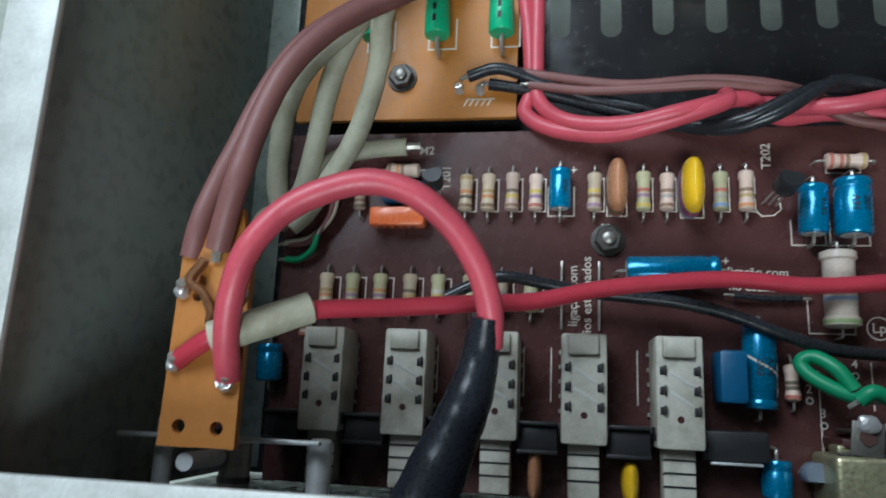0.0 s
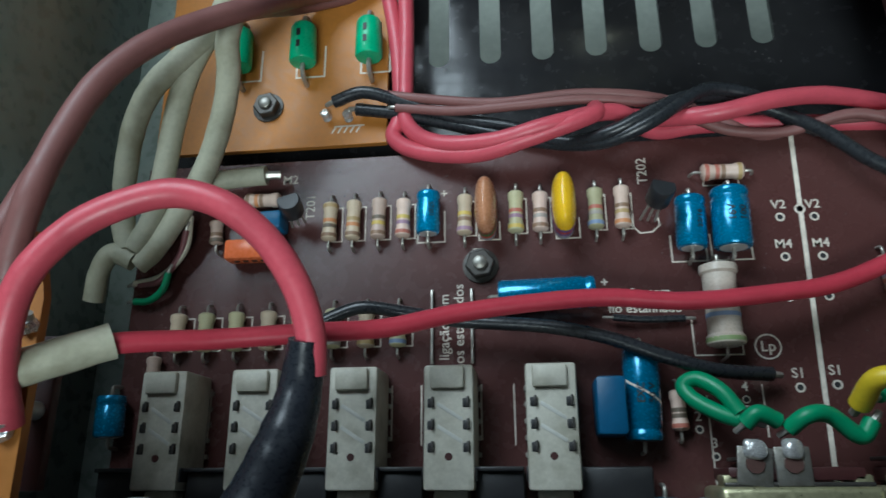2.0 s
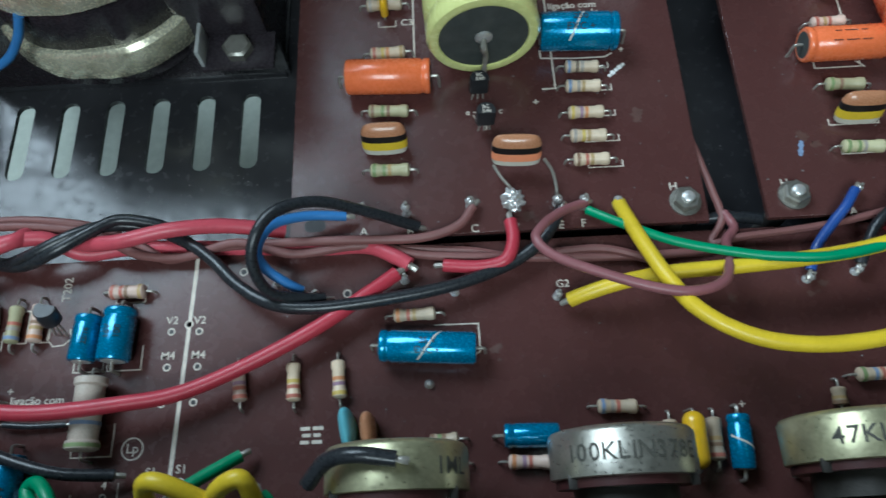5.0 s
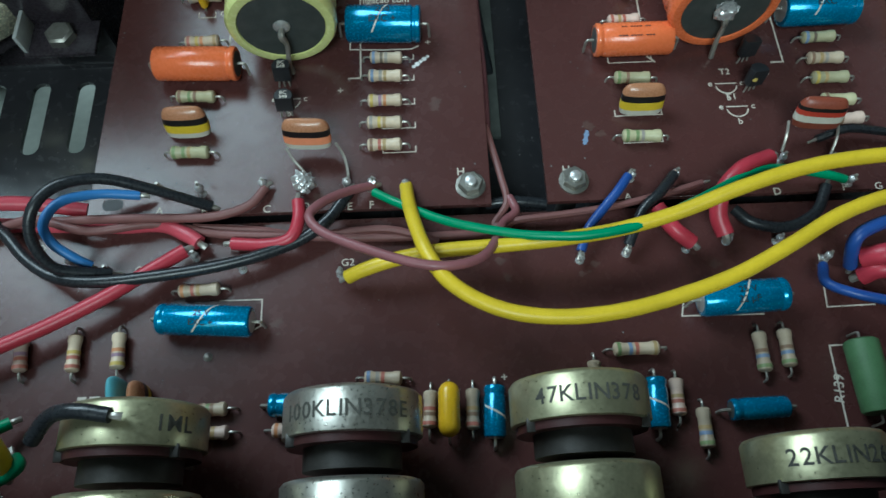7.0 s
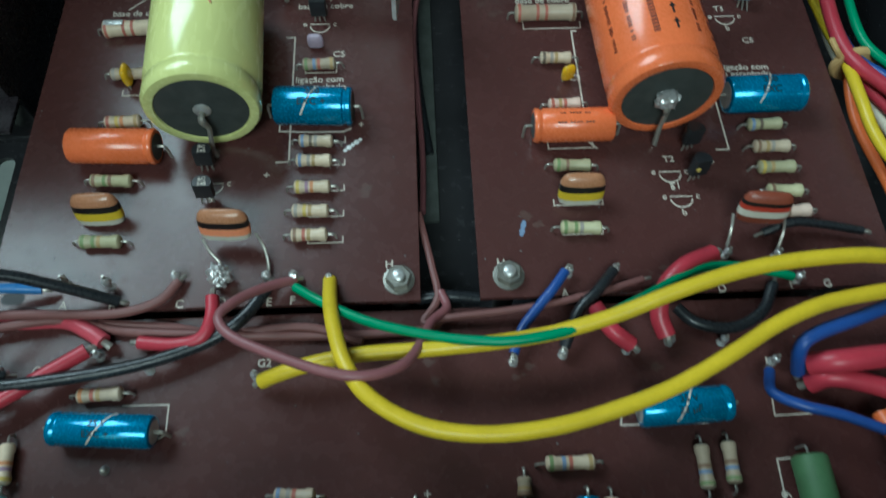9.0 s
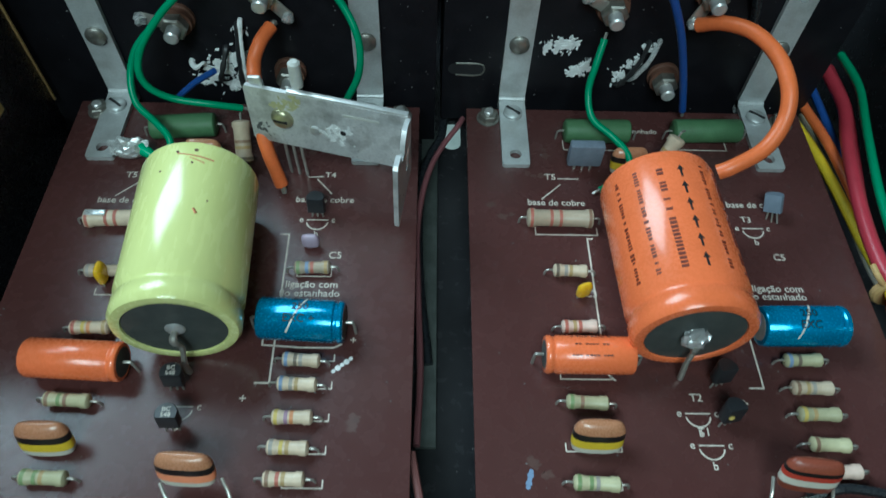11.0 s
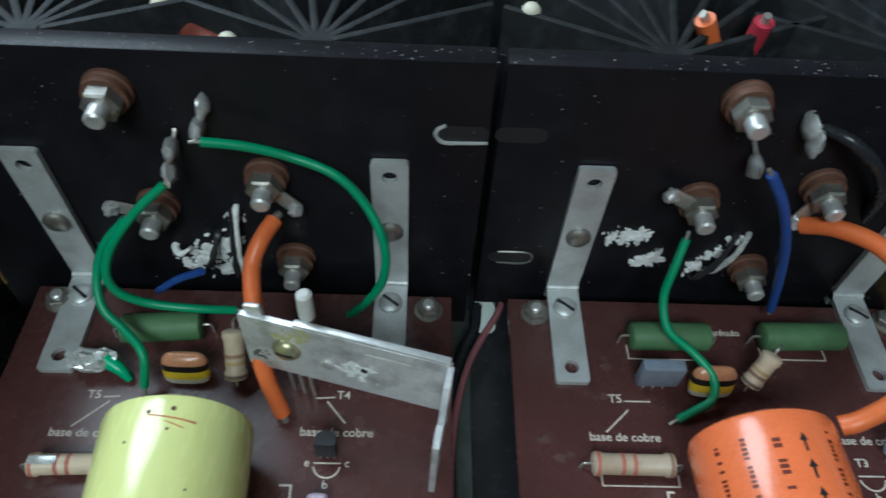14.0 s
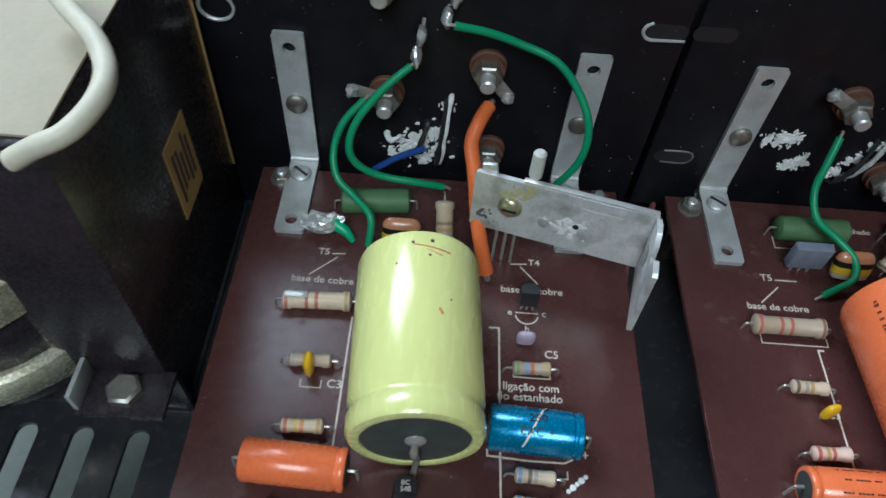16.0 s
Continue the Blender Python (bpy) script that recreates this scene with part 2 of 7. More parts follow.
VARNISH = material("varnished_silver_strap", (0.74, 0.71, 0.54), 0.26, 0.5, vary=0.3, size=6, bump=0.5, bump_size=2.5, dirt=0.5, dirt_colour=(0.30, 0.26, 0.14), dirt_size=7)


# ---- shape helpers (millimetres) ----
def V(p):
    return Vector(p)


def mesh_of(bm, name, mat, smooth=40):
    """A mesh in metres out of a bmesh in millimetres."""
    bmesh.ops.recalc_face_normals(bm, faces=bm.faces)
    bm.transform(Matrix.Scale(MM, 4))
    me = bpy.data.meshes.new(name)
    for e in bm.edges:
        e.smooth = len(e.link_faces) == 2 and e.calc_face_angle(0) < radians(smooth)
    for f in bm.faces:
        f.smooth = True
    bm.to_mesh(me)
    bm.free()
    me.materials.append(mat)
    return me


def part(name, bm, mat, parent, label="", smooth=40):
    me = bm if isinstance(bm, bpy.types.Mesh) else mesh_of(bm, name, mat, smooth)
    ob = new(name, me)
    ob.parent = parent
    return tagged(ob, label)


def empty(name, at, label, category, group="", turn=0.0, matrix=None):
    ob = new(name)
    ob.empty_display_size = 0.002
    ob.matrix_world = matrix if matrix is not None else pose(at[0] * MM, at[1] * MM, at[2] * MM, 0, 0, turn)
    return tagged(ob, label, category, group)


def thing(name, bm, mat, label, category, group="", kind="", smooth=40):
    return tagged(new(name, mesh_of(bm, name, mat, smooth)), label, category, group, kind)


def ring(bm, centre, u, v, r, seg):
    return [bm.verts.new(centre + (u * math.cos(2 * math.pi * i / seg) + v * math.sin(2 * math.pi * i / seg)) * r) for i in range(seg)]


def skin(bm, rings, cap=True):
    for a, b in zip(rings, rings[1:]):
        n = len(a)
        for i in range(n):
            bm.faces.new((a[i], a[(i + 1) % n], b[(i + 1) % n], b[i]))
    if cap:
        bm.faces.new(rings[0]), bm.faces.new(rings[-1])
    return bm


def lathe(profile, axis="x", seg=20, bm=None, at=(0, 0, 0), cap=True):
    """A turned body: profile rows of (along, radius)."""
    bm = bm or bmesh.new()
    u, v, w = {"x": ((0, 1, 0), (0, 0, 1), (1, 0, 0)), "y": ((1, 0, 0), (0, 0, 1), (0, 1, 0)), "z": ((1, 0, 0), (0, 1, 0), (0, 0, 1))}[axis]
    u, v, w = V(u), V(v), V(w)
    return skin(bm, [ring(bm, V(at) + w * a, u, v, r, seg) for a, r in profile], cap)


def glide(points, steps=6):
    """A smooth line through the points."""
    p = [V(q) for q in points]
    p = [p[0] * 2 - p[1], *p, p[-1] * 2 - p[-2]]
    line = []
    for i in range(1, len(p) - 2):
        a, b, c, d = p[i - 1:i + 3]
        for k in range(steps):
            t = k / steps
            line.append(0.5 * (2 * b + (c - a) * t + (2 * a - 5 * b + 4 * c - d) * t * t + (3 * b - a - 3 * c + d) * t ** 3))
    return line + [p[-2]]


def tube(points, r, seg=10, steps=6, bm=None, wobble=0.0, taper=None):
    """A round cable along a smooth line."""
    bm = bm or bmesh.new()
    line = glide(points, steps) if steps else [V(q) for q in points]
    side = None
    rings = []
    for i, q in enumerate(line):
        way = (line[min(i + 1, len(line) - 1)] - line[max(i - 1, 0)]).normalized()
        if side is None:
            side = way.orthogonal().normalized()
        side = (side - way * side.dot(way)).normalized()
        up = way.cross(side)
        rr = r * (taper(i / (len(line) - 1)) if taper else 1) * (1 + wobble * noise.noise(q * 0.35))
        rings.append(ring(bm, q, side, up, rr, seg))
    return skin(bm, rings)


def box(size, at=(0, 0, 0), bevel=0.0, bm=None, turn=0.0, segments=2):
    bm = bm or bmesh.new()
    made = bmesh.ops.create_cube(bm, size=1)["verts"]
    bmesh.ops.scale(bm, vec=size, verts=made)
    if bevel:
        edges = list({e for v in made for e in v.link_edges})
        out = bmesh.ops.bevel(bm, geom=edges, offset=bevel, segments=segments, affect="EDGES", profile=0.5)
        made = list({v for f in out["faces"] for v in f.verts} | {v for v in made if v.is_valid})
    bmesh.ops.transform(bm, matrix=pose(*at, 0, 0, turn), verts=made)
    return bm


def plate(outline, z0, z1, bm=None):
    """A flat piece with the given outline from above."""
    bm = bm or bmesh.new()
    low, high = [[bm.verts.new((x, y, z)) for x, y in outline] for z in (z0, z1)]
    return skin(bm, [low, high])


def rounded(w, h, r, n=5, x=0, y=0):
    """The outline of a rectangle with round corners."""
    out = []
    for cx, cy, a0 in ((w / 2 - r, h / 2 - r, 0), (-w / 2 + r, h / 2 - r, 90), (-w / 2 + r, -h / 2 + r, 180), (w / 2 - r, -h / 2 + r, 270)):
        for k in range(n + 1):
            a = radians(a0 + 90 * k / n)
            out.append((x + cx + r * math.cos(a), y + cy + r * math.sin(a)))
    return out


def with_holes(outer, holes, z0, z1):
    """A sheet with openings that go right through it."""
    bm = bmesh.new()
    for z in (z0, z1):
        edges = []
        for loop in (outer, *holes):
            vs = [bm.verts.new((x, y, z)) for x, y in loop]
            edges += [bm.edges.new((a, b)) for a, b in zip(vs, vs[1:] + vs[:1])]
        bmesh.ops.triangle_fill(bm, edges=edges, use_beauty=True)
    bm.verts.ensure_lookup_table()
    n = len(bm.verts) // 2
    start = 0
    for loop in (outer, *holes):
        k = len(loop)
        for i in range(k):
            a, b = start + i, start + (i + 1) % k
            bm.faces.new((bm.verts[a], bm.verts[b], bm.verts[b + n], bm.verts[a + n]))
        start += k
    return bm


def circle(x, y, r, n=20):
    return [(x + r * math.cos(2 * math.pi * i / n), y + r * math.sin(2 * math.pi * i / n)) for i in range(n)]


def along(p0, p1):
    """The pose in metres of a part that lies from p0 to p1: x along it, z up."""
    a, b = V(p0), V(p1)
    x = (b - a).normalized()
    y = V((0, 0, 1)).cross(x)
    y = y.normalized() if y.length > 1e-4 else V((0, 1, 0))
    z = x.cross(y)
    m = Matrix((x, y, z)).transposed().to_4x4()
    m.translation = (a + b) / 2 * MM
    return m, (b - a).length


# ---- printing on boards ----
def text_mesh(words, height, turn, at, z, matrix=None):
    curve = bpy.data.curves.new("lettering", "FONT")
    curve.body, curve.size, curve.align_x, curve.align_y = words, height * MM * 1.35, "CENTER", "CENTER"
    curve.extrude, curve.offset, curve.resolution_u = 0.00003, height * MM * 0.012, 3
    ob = bpy.data.objects.new("lettering", curve)
    me = bpy.data.meshes.new_from_object(ob)
    bpy.data.objects.remove(ob)
    me.transform(matrix if matrix is not None else pose(at[0] * MM, at[1] * MM, z * MM, 0, 0, turn))
    return me


def print_text(board, words, at, height=2.0, turn=0.0, ink=None, z=None, matrix=None):
    me = text_mesh(words, height, turn, at, (board["top"] if z is None else z) + 0.05, matrix)
    me.materials.append(ink or INK)
    return part("printed_text", me, None, board)


def print_line(board, points, width=0.35, ink=None, closed=False):
    """A printed line, as a thin flat ribbon with mitred corners."""
    bm = bmesh.new()
    p = [V((q[0], q[1], 0)) for q in points]
    if closed:
        p.append(p[0])
    z = board["top"] + 0.04
    rows = []
    n = len(p)
    for k, a in enumerate(p):
        back = (a - p[k - 1]).normalized() if k else ((p[0] - p[-2]).normalized() if closed else None)
        ahead = (p[k + 1] - a).normalized() if k < n - 1 else ((p[1] - p[0]).normalized() if closed else None)
        d0, d1 = back or ahead, ahead or back
        way = d0 + d1
        way = way.normalized() if way.length > 1e-3 else d0
        side = V((-way.y, way.x, 0)) * (width / 2 / max(0.4, way.dot(d1)))
        rows.append([bm.verts.new(a + side * e + V((0, 0, z + h))) for e, h in ((1, -0.03), (1, 0.02), (-1, 0.02), (-1, -0.03))])
    skin(bm, rows)
    return part("printed_line", bm, ink or INK, board)


def bracket(board, x0, y0, x1, y1, open_side="top", width=0.3):
    """The printed U-shaped outline beside a part."""
    corners = {"top": ((x0, y1), (x0, y0), (x1, y0), (x1, y1)), "left": ((x0, y0), (x1, y0), (x1, y1), (x0, y1)),
               "right": ((x1, y0), (x0, y0), (x0, y1), (x1, y1)), "low": ((x0, y0), (x0, y1), (x1, y1), (x1, y0))}[open_side]
    print_line(board, corners, width)


def pad(board, x, y, r=0.95):
    """A printed ring; a black disc paints the dark of its drilled hole."""
    z = board["top"]
    bm = bmesh.new()
    a, b = [[bm.verts.new((q[0], q[1], z + 0.05)) for q in circle(x, y, k, 16)] for k in (r, r * 0.62)]
    skin(bm, [a, b], cap=False)
    part("printed_ring", bm, INK, board)
    part("drilled_hole", plate(circle(x, y, r * 0.6, 14), z - 0.02, z + 0.06), INK_AND_HOLE_DARK, board)


# ---- electronic parts ----
SHARED = {}


def shared(key, make, mat, smooth=40):
    key = (*key, mat.name)
    if key not in SHARED:
        SHARED[key] = mesh_of(make(), key[0], mat, smooth)
    return SHARED[key]


def q(v, step=0.25):
    return round(v / step) * step


def leads(ob, L, drop, reach=2.2, r=0.3):
    """The two bent wire ends of a part that lies along x."""
    for s in (-1, 1):
        def make(s=s):
            e = L / 2
            return tube([(s * (e - 0.4), 0, 0), (s * (e + reach * 0.6), 0, 0.1), (s * (e + reach), 0, -0.5), (s * (e + reach + 0.2), 0, -drop)], r, 7, 4)
        part("lead", shared(("lead", q(L), q(drop), s, reach), make, TIN), TIN, ob)


def resistor(p0, p1, bands, r=1.6, body=None, top=0.0, label="beige carbon resistor with colour bands", group="resistors", reach=1.8):
    """A banded axial resistor; p0 and p1 are the ends of its body."""
    body = body or BEIGE
    m, L = along(p0, p1)
    L = max(q(L), 4.0)
    ob = empty("resistor", None, label, "resistor", group, matrix=m)
    h = L / 2
    k = min(1.9, L * 0.2)
    prof = [(-h, r * 0.35), (-h + 0.12, r * 0.72), (-h + 0.5, r * 0.98), (-h + k, r), (-h + k + 0.5, r * 0.87), (h - k - 0.5, r * 0.87), (h - k, r), (h - 0.5, r * 0.98), (h - 0.12, r * 0.72), (h, r * 0.35)]
    if not bands:
        prof = [(-h, r * 0.3), (-h + 0.1, r * 0.8), (-h + 0.5, r * 0.96), (-h + 1.2, r), (h - 1.2, r), (h - 0.5, r * 0.96), (h - 0.1, r * 0.8), (h, r * 0.3)]
    part("body", shared(("body", L, r, len(prof)), lambda: lathe(prof, seg=20), body), body, ob)
    spots = [-h + k * 0.62, -h + L * 0.36, -h + L * 0.50, h - k * 0.62][:len(bands)]
    for x, c in zip(spots, bands):
        rr = r * (1.0 if abs(x) > h - k - 0.2 else 0.89) + 0.03
        part("colour_band", shared(("colour_band", q(x, 0.1), q(rr, 0.02)), lambda: lathe([(x - 0.42, rr - 0.08), (x - 0.4, rr), (x + 0.4, rr), (x + 0.42, rr - 0.08)], seg=16), BAND[c]), BAND[c], ob)
    leads(ob, L, max(0.6, min(p0[2], p1[2]) - top), reach)
    return ob


def electrolytic(p0, p1, r, sleeve=None, top=0.0, plus=1, print_rows=(), stripe=True, label="blue metallic axial electrolytic capacitor", group="blue electrolytic capacitors", plain=False):
    """An axial can in a shrunk sleeve with a crimped groove near its plus end."""
    sleeve = sleeve or BLUE_SLEEVE
    m, L = along(p0, p1)
    L = q(L)
    ob = empty("electrolytic_capacitor", None, label, "capacitor", group, matrix=m)
    h, s = L / 2, plus
    prof = [(-s * h, r * 0.80), (-s * (h - 0.15), r * 0.93), (-s * (h - 0.7), r), (s * (h - 2.6), r), (s * (h - 2.2), r * 0.93), (s * (h - 1.8), r * 0.93), (s * (h - 1.4), r), (s * (h - 0.5), r), (s * (h - 0.1), r * 0.93), (s * h, r * 0.78)]
    part("sleeve", shared(("sleeve", L, r, s), lambda: lathe(prof, seg=28), sleeve), sleeve, ob)
    part("seal", shared(("seal", L, r, s), lambda: lathe([(s * (h - 0.3), r * 0.76), (s * (h + 0.02), r * 0.76), (s * (h + 0.1), r * 0.3)], seg=20), RUBBER), RUBBER, ob)
    part("end_disc", shared(("end_disc", L, r, s), lambda: lathe([(-s * (h - 0.3), r * 0.76), (-s * (h + 0.05), r * 0.7)], seg=20), ALU), ALU, ob)
    if stripe and not plain:
        def slash():
            bm = bmesh.new()
            rows = []
            for k in range(9):
                a = radians(25 + 130 * k / 8)
                x = -s * L * 0.02 + (4 - k) * L * 0.03
                rows.append([bm.verts.new((x + d, math.cos(a) * (r + 0.05), math.sin(a) * (r + 0.05))) for d in (-0.25, 0.25)])
            for a, b in zip(rows, rows[1:]):
                bm.faces.new((a[0], a[1], b[1], b[0]))
            return bm
        part("pale_stripe", shared(("pale_stripe", L, r, s), slash, INK), INK, ob)
    for row, words in enumerate(print_rows):
        a = radians(90 + 24 - row * 34)
        height = min(2.0, r * 0.42)
        mat = Matrix.Translation((0, -math.cos(a) * (r + 0.06) * -MM, math.sin(a) * (r + 0.06) * MM)) @ Matrix.Rotation(a - math.pi / 2, 4, "X")
        me = text_mesh(words, height, 0, (0, 0), 0, mat)
        me.materials.append(INK_AND_HOLE_DARK)
        part("printed_text", me, None, ob)
    leads(ob, L, max(0.8, min(p0[2], p1[2]) - top), 2.0, 0.4)
    return ob


def bead_cap(base, turn, w, d, h, mat, stripes=(), label="tan enamelled film capacitor", group="film capacitors", lift=0.8, lean=0.0, legs=None):
    """A dipped upright capacitor: a slab with a round top, its colour stripes as slices from the foot up."""
    ob = empty("film_capacitor", None, label, "capacitor", group, matrix=pose(base[0] * MM, base[1] * MM, base[2] * MM, lean, 0, turn))
    slices = [*stripes, (mat, 1.0)]
    z = 0.0
    for m, top in slices:
        z1 = h * top

        def make(z=z, z1=z1, last=(top == 1.0)):
            bm = bmesh.new()
            rows = []
            levels = [z, z1] if not last else [z, *(z + (h - z) * f for f in (0.25, 0.5, 0.68, 0.82, 0.92, 0.98, 1.0))]
            for lev in levels:
                t = max(0, (lev - h * 0.55) / (h * 0.45))
                k = math.sqrt(max(0.015, 1 - t * t))
                foot = 0.94 if lev < h * 0.08 else 1.0
                wide, deep = (w - d * 1.1 + d * 1.1 * k) * foot / 2, d * k * foot / 2
                ring_pts = []
                for i in range(22):
                    c, sn = math.cos(2 * math.pi * i / 22), math.sin(2 * math.pi * i / 22)
                    ring_pts.append((wide * math.copysign(abs(c) ** 0.72, c), deep * math.copysign(abs(sn) ** 0.8, sn)))
                rows.append([bm.verts.new((x, y, lift + lev)) for x, y in ring_pts])
            return skin(bm, rows)
        part("body" if top == 1.0 else "colour_stripe", shared(("slab", q(z, 0.1), q(z1, 0.1), w, d, h, lift), make, m), m, ob)
        z = z1
    for s in (-1, 1):
        part("lead", tube([(s * (w * 0.32), 0, lift + 0.5), (s * w * 0.34, 0, lift * 0.5), (s * w * 0.34, 0, -0.2)], 0.32, 6, 3), TIN, ob)
    return ob


def dipped_lying(p0, p1, r, mat, top=0.0, label="glossy yellow dipped capacitor lying on the board", group="dipped capacitors"):
    """A dipped capacitor seen flat, with round ends."""
    m, L = along(p0, p1)
    ob = empty("dipped_capacitor", None, label, "capacitor", group, matrix=m)
    h = L / 2
    prof = [(-h + (1 - math.cos(radians(a))) * r, r * math.sin(radians(a)) + 0.02) for a in range(0, 91, 15)] + [(h - (1 - math.cos(radians(a))) * r, r * math.sin(radians(a)) + 0.02) for a in range(90, -1, -15)]
    part("body", lathe(prof, seg=20), mat, ob)
    leads(ob, L - 2, max(0.6, min(p0[2], p1[2]) - top), 1.4)
    return ob


def small_transistor(at, turn, lean=(0, 0), height=5.0, stand=3.0, mat=None, lettering=(), dot=None, label="black plastic transistor on three legs"):
    """A TO-92 case: a cylinder with one flat side on three legs; at is the foot."""
    mat = mat or EPOXY
    ob = empty("transistor", None, label, "transistor", "small transistors", matrix=pose(at[0] * MM, at[1] * MM, at[2] * MM, lean[0], lean[1], turn))
    r = 2.45
    out = [(r * math.cos(radians(a)), r * math.sin(radians(a))) for a in range(-32, 213, 12)]
    bm = bmesh.new()
    rows = [[bm.verts.new((x * k, y * k, z)) for x, y in out] for z, k in ((stand, 0.96), (stand + 0.2, 1), (stand + height - 0.25, 1), (stand + height, 0.93))]
    part("case", skin(bm, rows), mat, ob)
    for x in (-1.27, 0, 1.27):
        part("leg", tube([(x * 0.8, 0.2, stand + 0.3), (x, 0, stand * 0.5), (x * 1.2, 0, -0.3)], 0.27, 6, 3), TIN, ob)
    for k, words in enumerate(lettering):
        me = text_mesh(words, 1.1, 0, (0, 0.9 - k * 1.35), stand + height + 0.02)
        me.materials.append(INK)
        part("printed_text", me, None, ob)
    if dot:
        part("paint_dot", lathe([(stand + 1.6, 0.02), (stand + 2.1, 0.75), (stand + 2.6, 0.8), (stand + 3.1, 0.02)], "z", 10, at=(-1.2, -1.0, 0)), dot, ob)
    return ob


def hex_nut(at, across=5.5, tall=2.3, bolt=1.5, mat=None, tip=1.0, label="small steel hexagon nut on a bolt end", turn=10, group="board nuts", washer=None):
    """A nut with its washer and the end of its bolt, upright."""
    mat = mat or STEEL_NUT
    ob = empty("hexagon_nut", at, label, "nut", group, turn)
    part("washer", shared(("washer", across), lambda: lathe([(0, across * 0.70), (0.4, across * 0.70), (0.45, across * 0.66)], "z", 20), washer or mat), washer or mat, ob)
    R = across / math.sqrt(3)
    rows = [(0.45, R), (tall, R), (tall + 0.3, R * 0.9)]
    part("nut", shared(("nut", across, tall), lambda: lathe(rows, "z", 6), mat, 20), mat, ob)
    end = ALU if mat is STEEL_NUT else STEEL_NUT
    part("bolt_end", shared(("bolt_end", bolt, tall, tip), lambda: lathe([(tall - 0.4, bolt), (tall + tip, bolt), (tall + tip + 0.3, bolt * 0.75)], "z", 14), end), end, ob)
    return ob


def solder_pin(at, height=4.0, lean=(0, 0), label="tinned solder pin with a lump of solder", blob=1.0):
    """An upright terminal pin with a lump of solder round it."""
    ob = empty("solder_pin", None, label, "terminal", "solder pins", matrix=pose(at[0] * MM, at[1] * MM, at[2] * MM, lean[0], lean[1], 0))
    part("pin", shared(("pin", height), lambda: tube([(0, 0, -0.3), (0, 0, height * 0.5), (0.2, 0.2, height)], 0.55, 8, 3, taper=lambda t: 1 - 0.3 * t), TIN), TIN, ob)

    def lump():
        bm = bmesh.new()
        bmesh.ops.create_icosphere(bm, subdivisions=4 if blob > 2 else 2, radius=1.0 * blob)
        for v in bm.verts:
            v.co = v.co * (1 + 0.35 * noise.noise(v.co * 1.6 + V((at[0], at[1], 0))) + (0.45 * noise.noise(v.co * 1.1) if blob > 2 else 0))
            v.co.z = v.co.z * 1.2 + height * 0.55
        return bm
    part("solder_lump", lump(), SOLDER, ob)
    part("solder_foot", shared(("solder_foot",), lambda: lathe([(0, 1.15), (0.25, 1.0), (0.7, 0.5)], "z", 12), SOLDER), SOLDER, ob)
    return ob


def wire(points, r, mat, label, group="", name="wire", ends=(True, True), seg=12, wobble=0.03, bare=2.0):
    """An insulated wire as one thing, with bare tinned ends."""
    ob = empty(name, points[0], label, "wire", group)
    base = V(points[0])
    local = [V(p) - base for p in points]
    part("insulation", tube(local, r, seg, 7, wobble=wobble), mat, ob)
    for yes, i, j in ((ends[0], 0, 1), (ends[1], -1, -2)):
        if yes:
            d = (local[i] - local[j]).normalized()
            part("bare_end", tube([local[i] - d * 0.5, local[i] + d * bare * 0.5, local[i] + d * bare + V((0, 0, -0.4))], r * 0.45, 7, 3, wobble=0.3), TIN, ob)
    return ob


# ---- the place: bench, room and chassis ----
def structure(name, bm, mat, label, smooth=30):
    return thing(name, bm, mat, label, name.rstrip("_0123456789").replace("_", " "), kind="structure", smooth=smooth)


structure("ground", box((2400, 2400, 30), (150, 100, -195)), BENCH, "pale grey-green bench top under the open chassis")
# Unseen room added round the bench; its dark walls hold back bounced light.
for nm, size, at in (("wall_west", (40, 2400, 2250), (-1070, 100, 945)), ("wall_east", (40, 2400, 2250), (1370, 100, 945)), ("wall_south", (2400, 40, 2250), (150, -1120, 945)), ("wall_north", (2400, 40, 2250), (150, 1320, 945)), ("ceiling", (2480, 2480, 40), (150, 100, 2090))):
    structure(nm, box(size, at), DIM_WALL if nm in ("wall_south", "wall_east") else PLASTER, ("plain dark " if nm in ("wall_south", "wall_east") else "plain off-white ") + nm.split("_")[0] + " of the added unseen room")

slots = [rounded(5.6, 25.6, 2.7, 5, -14.5 + 13.82 * i, 114.0) for i in range(8)]
slots += [rounded(6.0, 13.0, 2.8, 5, 214.0, 208.0)]
# Unseen props added: they raise the chassis so light gets to the bench.
for x in (-70, 330):
    for y in (0, 265):
        ft = empty("added_prop_block", (x, y, -180), "added unseen block that lifts the chassis so light reaches the bench", "foot", "chassis feet")
        part("block", box((24, 24, 160.4), (0, 0, 80.2), 1), BLACK_PLASTIC, ft)
chassis_floor = structure("chassis_floor", with_holes([(-86, -18), (346, -18), (346, 285), (-86, 285)], slots, -19.5, -18), BLACK_STEEL, "black painted steel chassis floor with a row of rounded vent slots")
wl = structure("chassis_wall_west", box((1.4, 303, 88), (-86, 133.5, 23), 0.3), WALL_STEEL, "dark grey-green steel side wall of the chassis")
part("top_edge", box((10, 303, 1.6), (-87.2, 133.5, 67.8), 0.5), BARE_EDGE, wl, "pale bare folded top edge")
part("floor_flange", box((9, 300, 1.2), (-81, 133.5, -17.4), 0.3), WALL_STEEL, wl)
structure("chassis_wall_east", box((1.4, 303, 88), (346.8, 133.5, 23), 0.3), BLACK_STEEL, "black painted steel side wall of the chassis")
structure("chassis_wall_north", box((431, 1.4, 88), (130, 285.8, 23), 0.3), BLACK_STEEL, "black painted steel rear wall of the chassis")
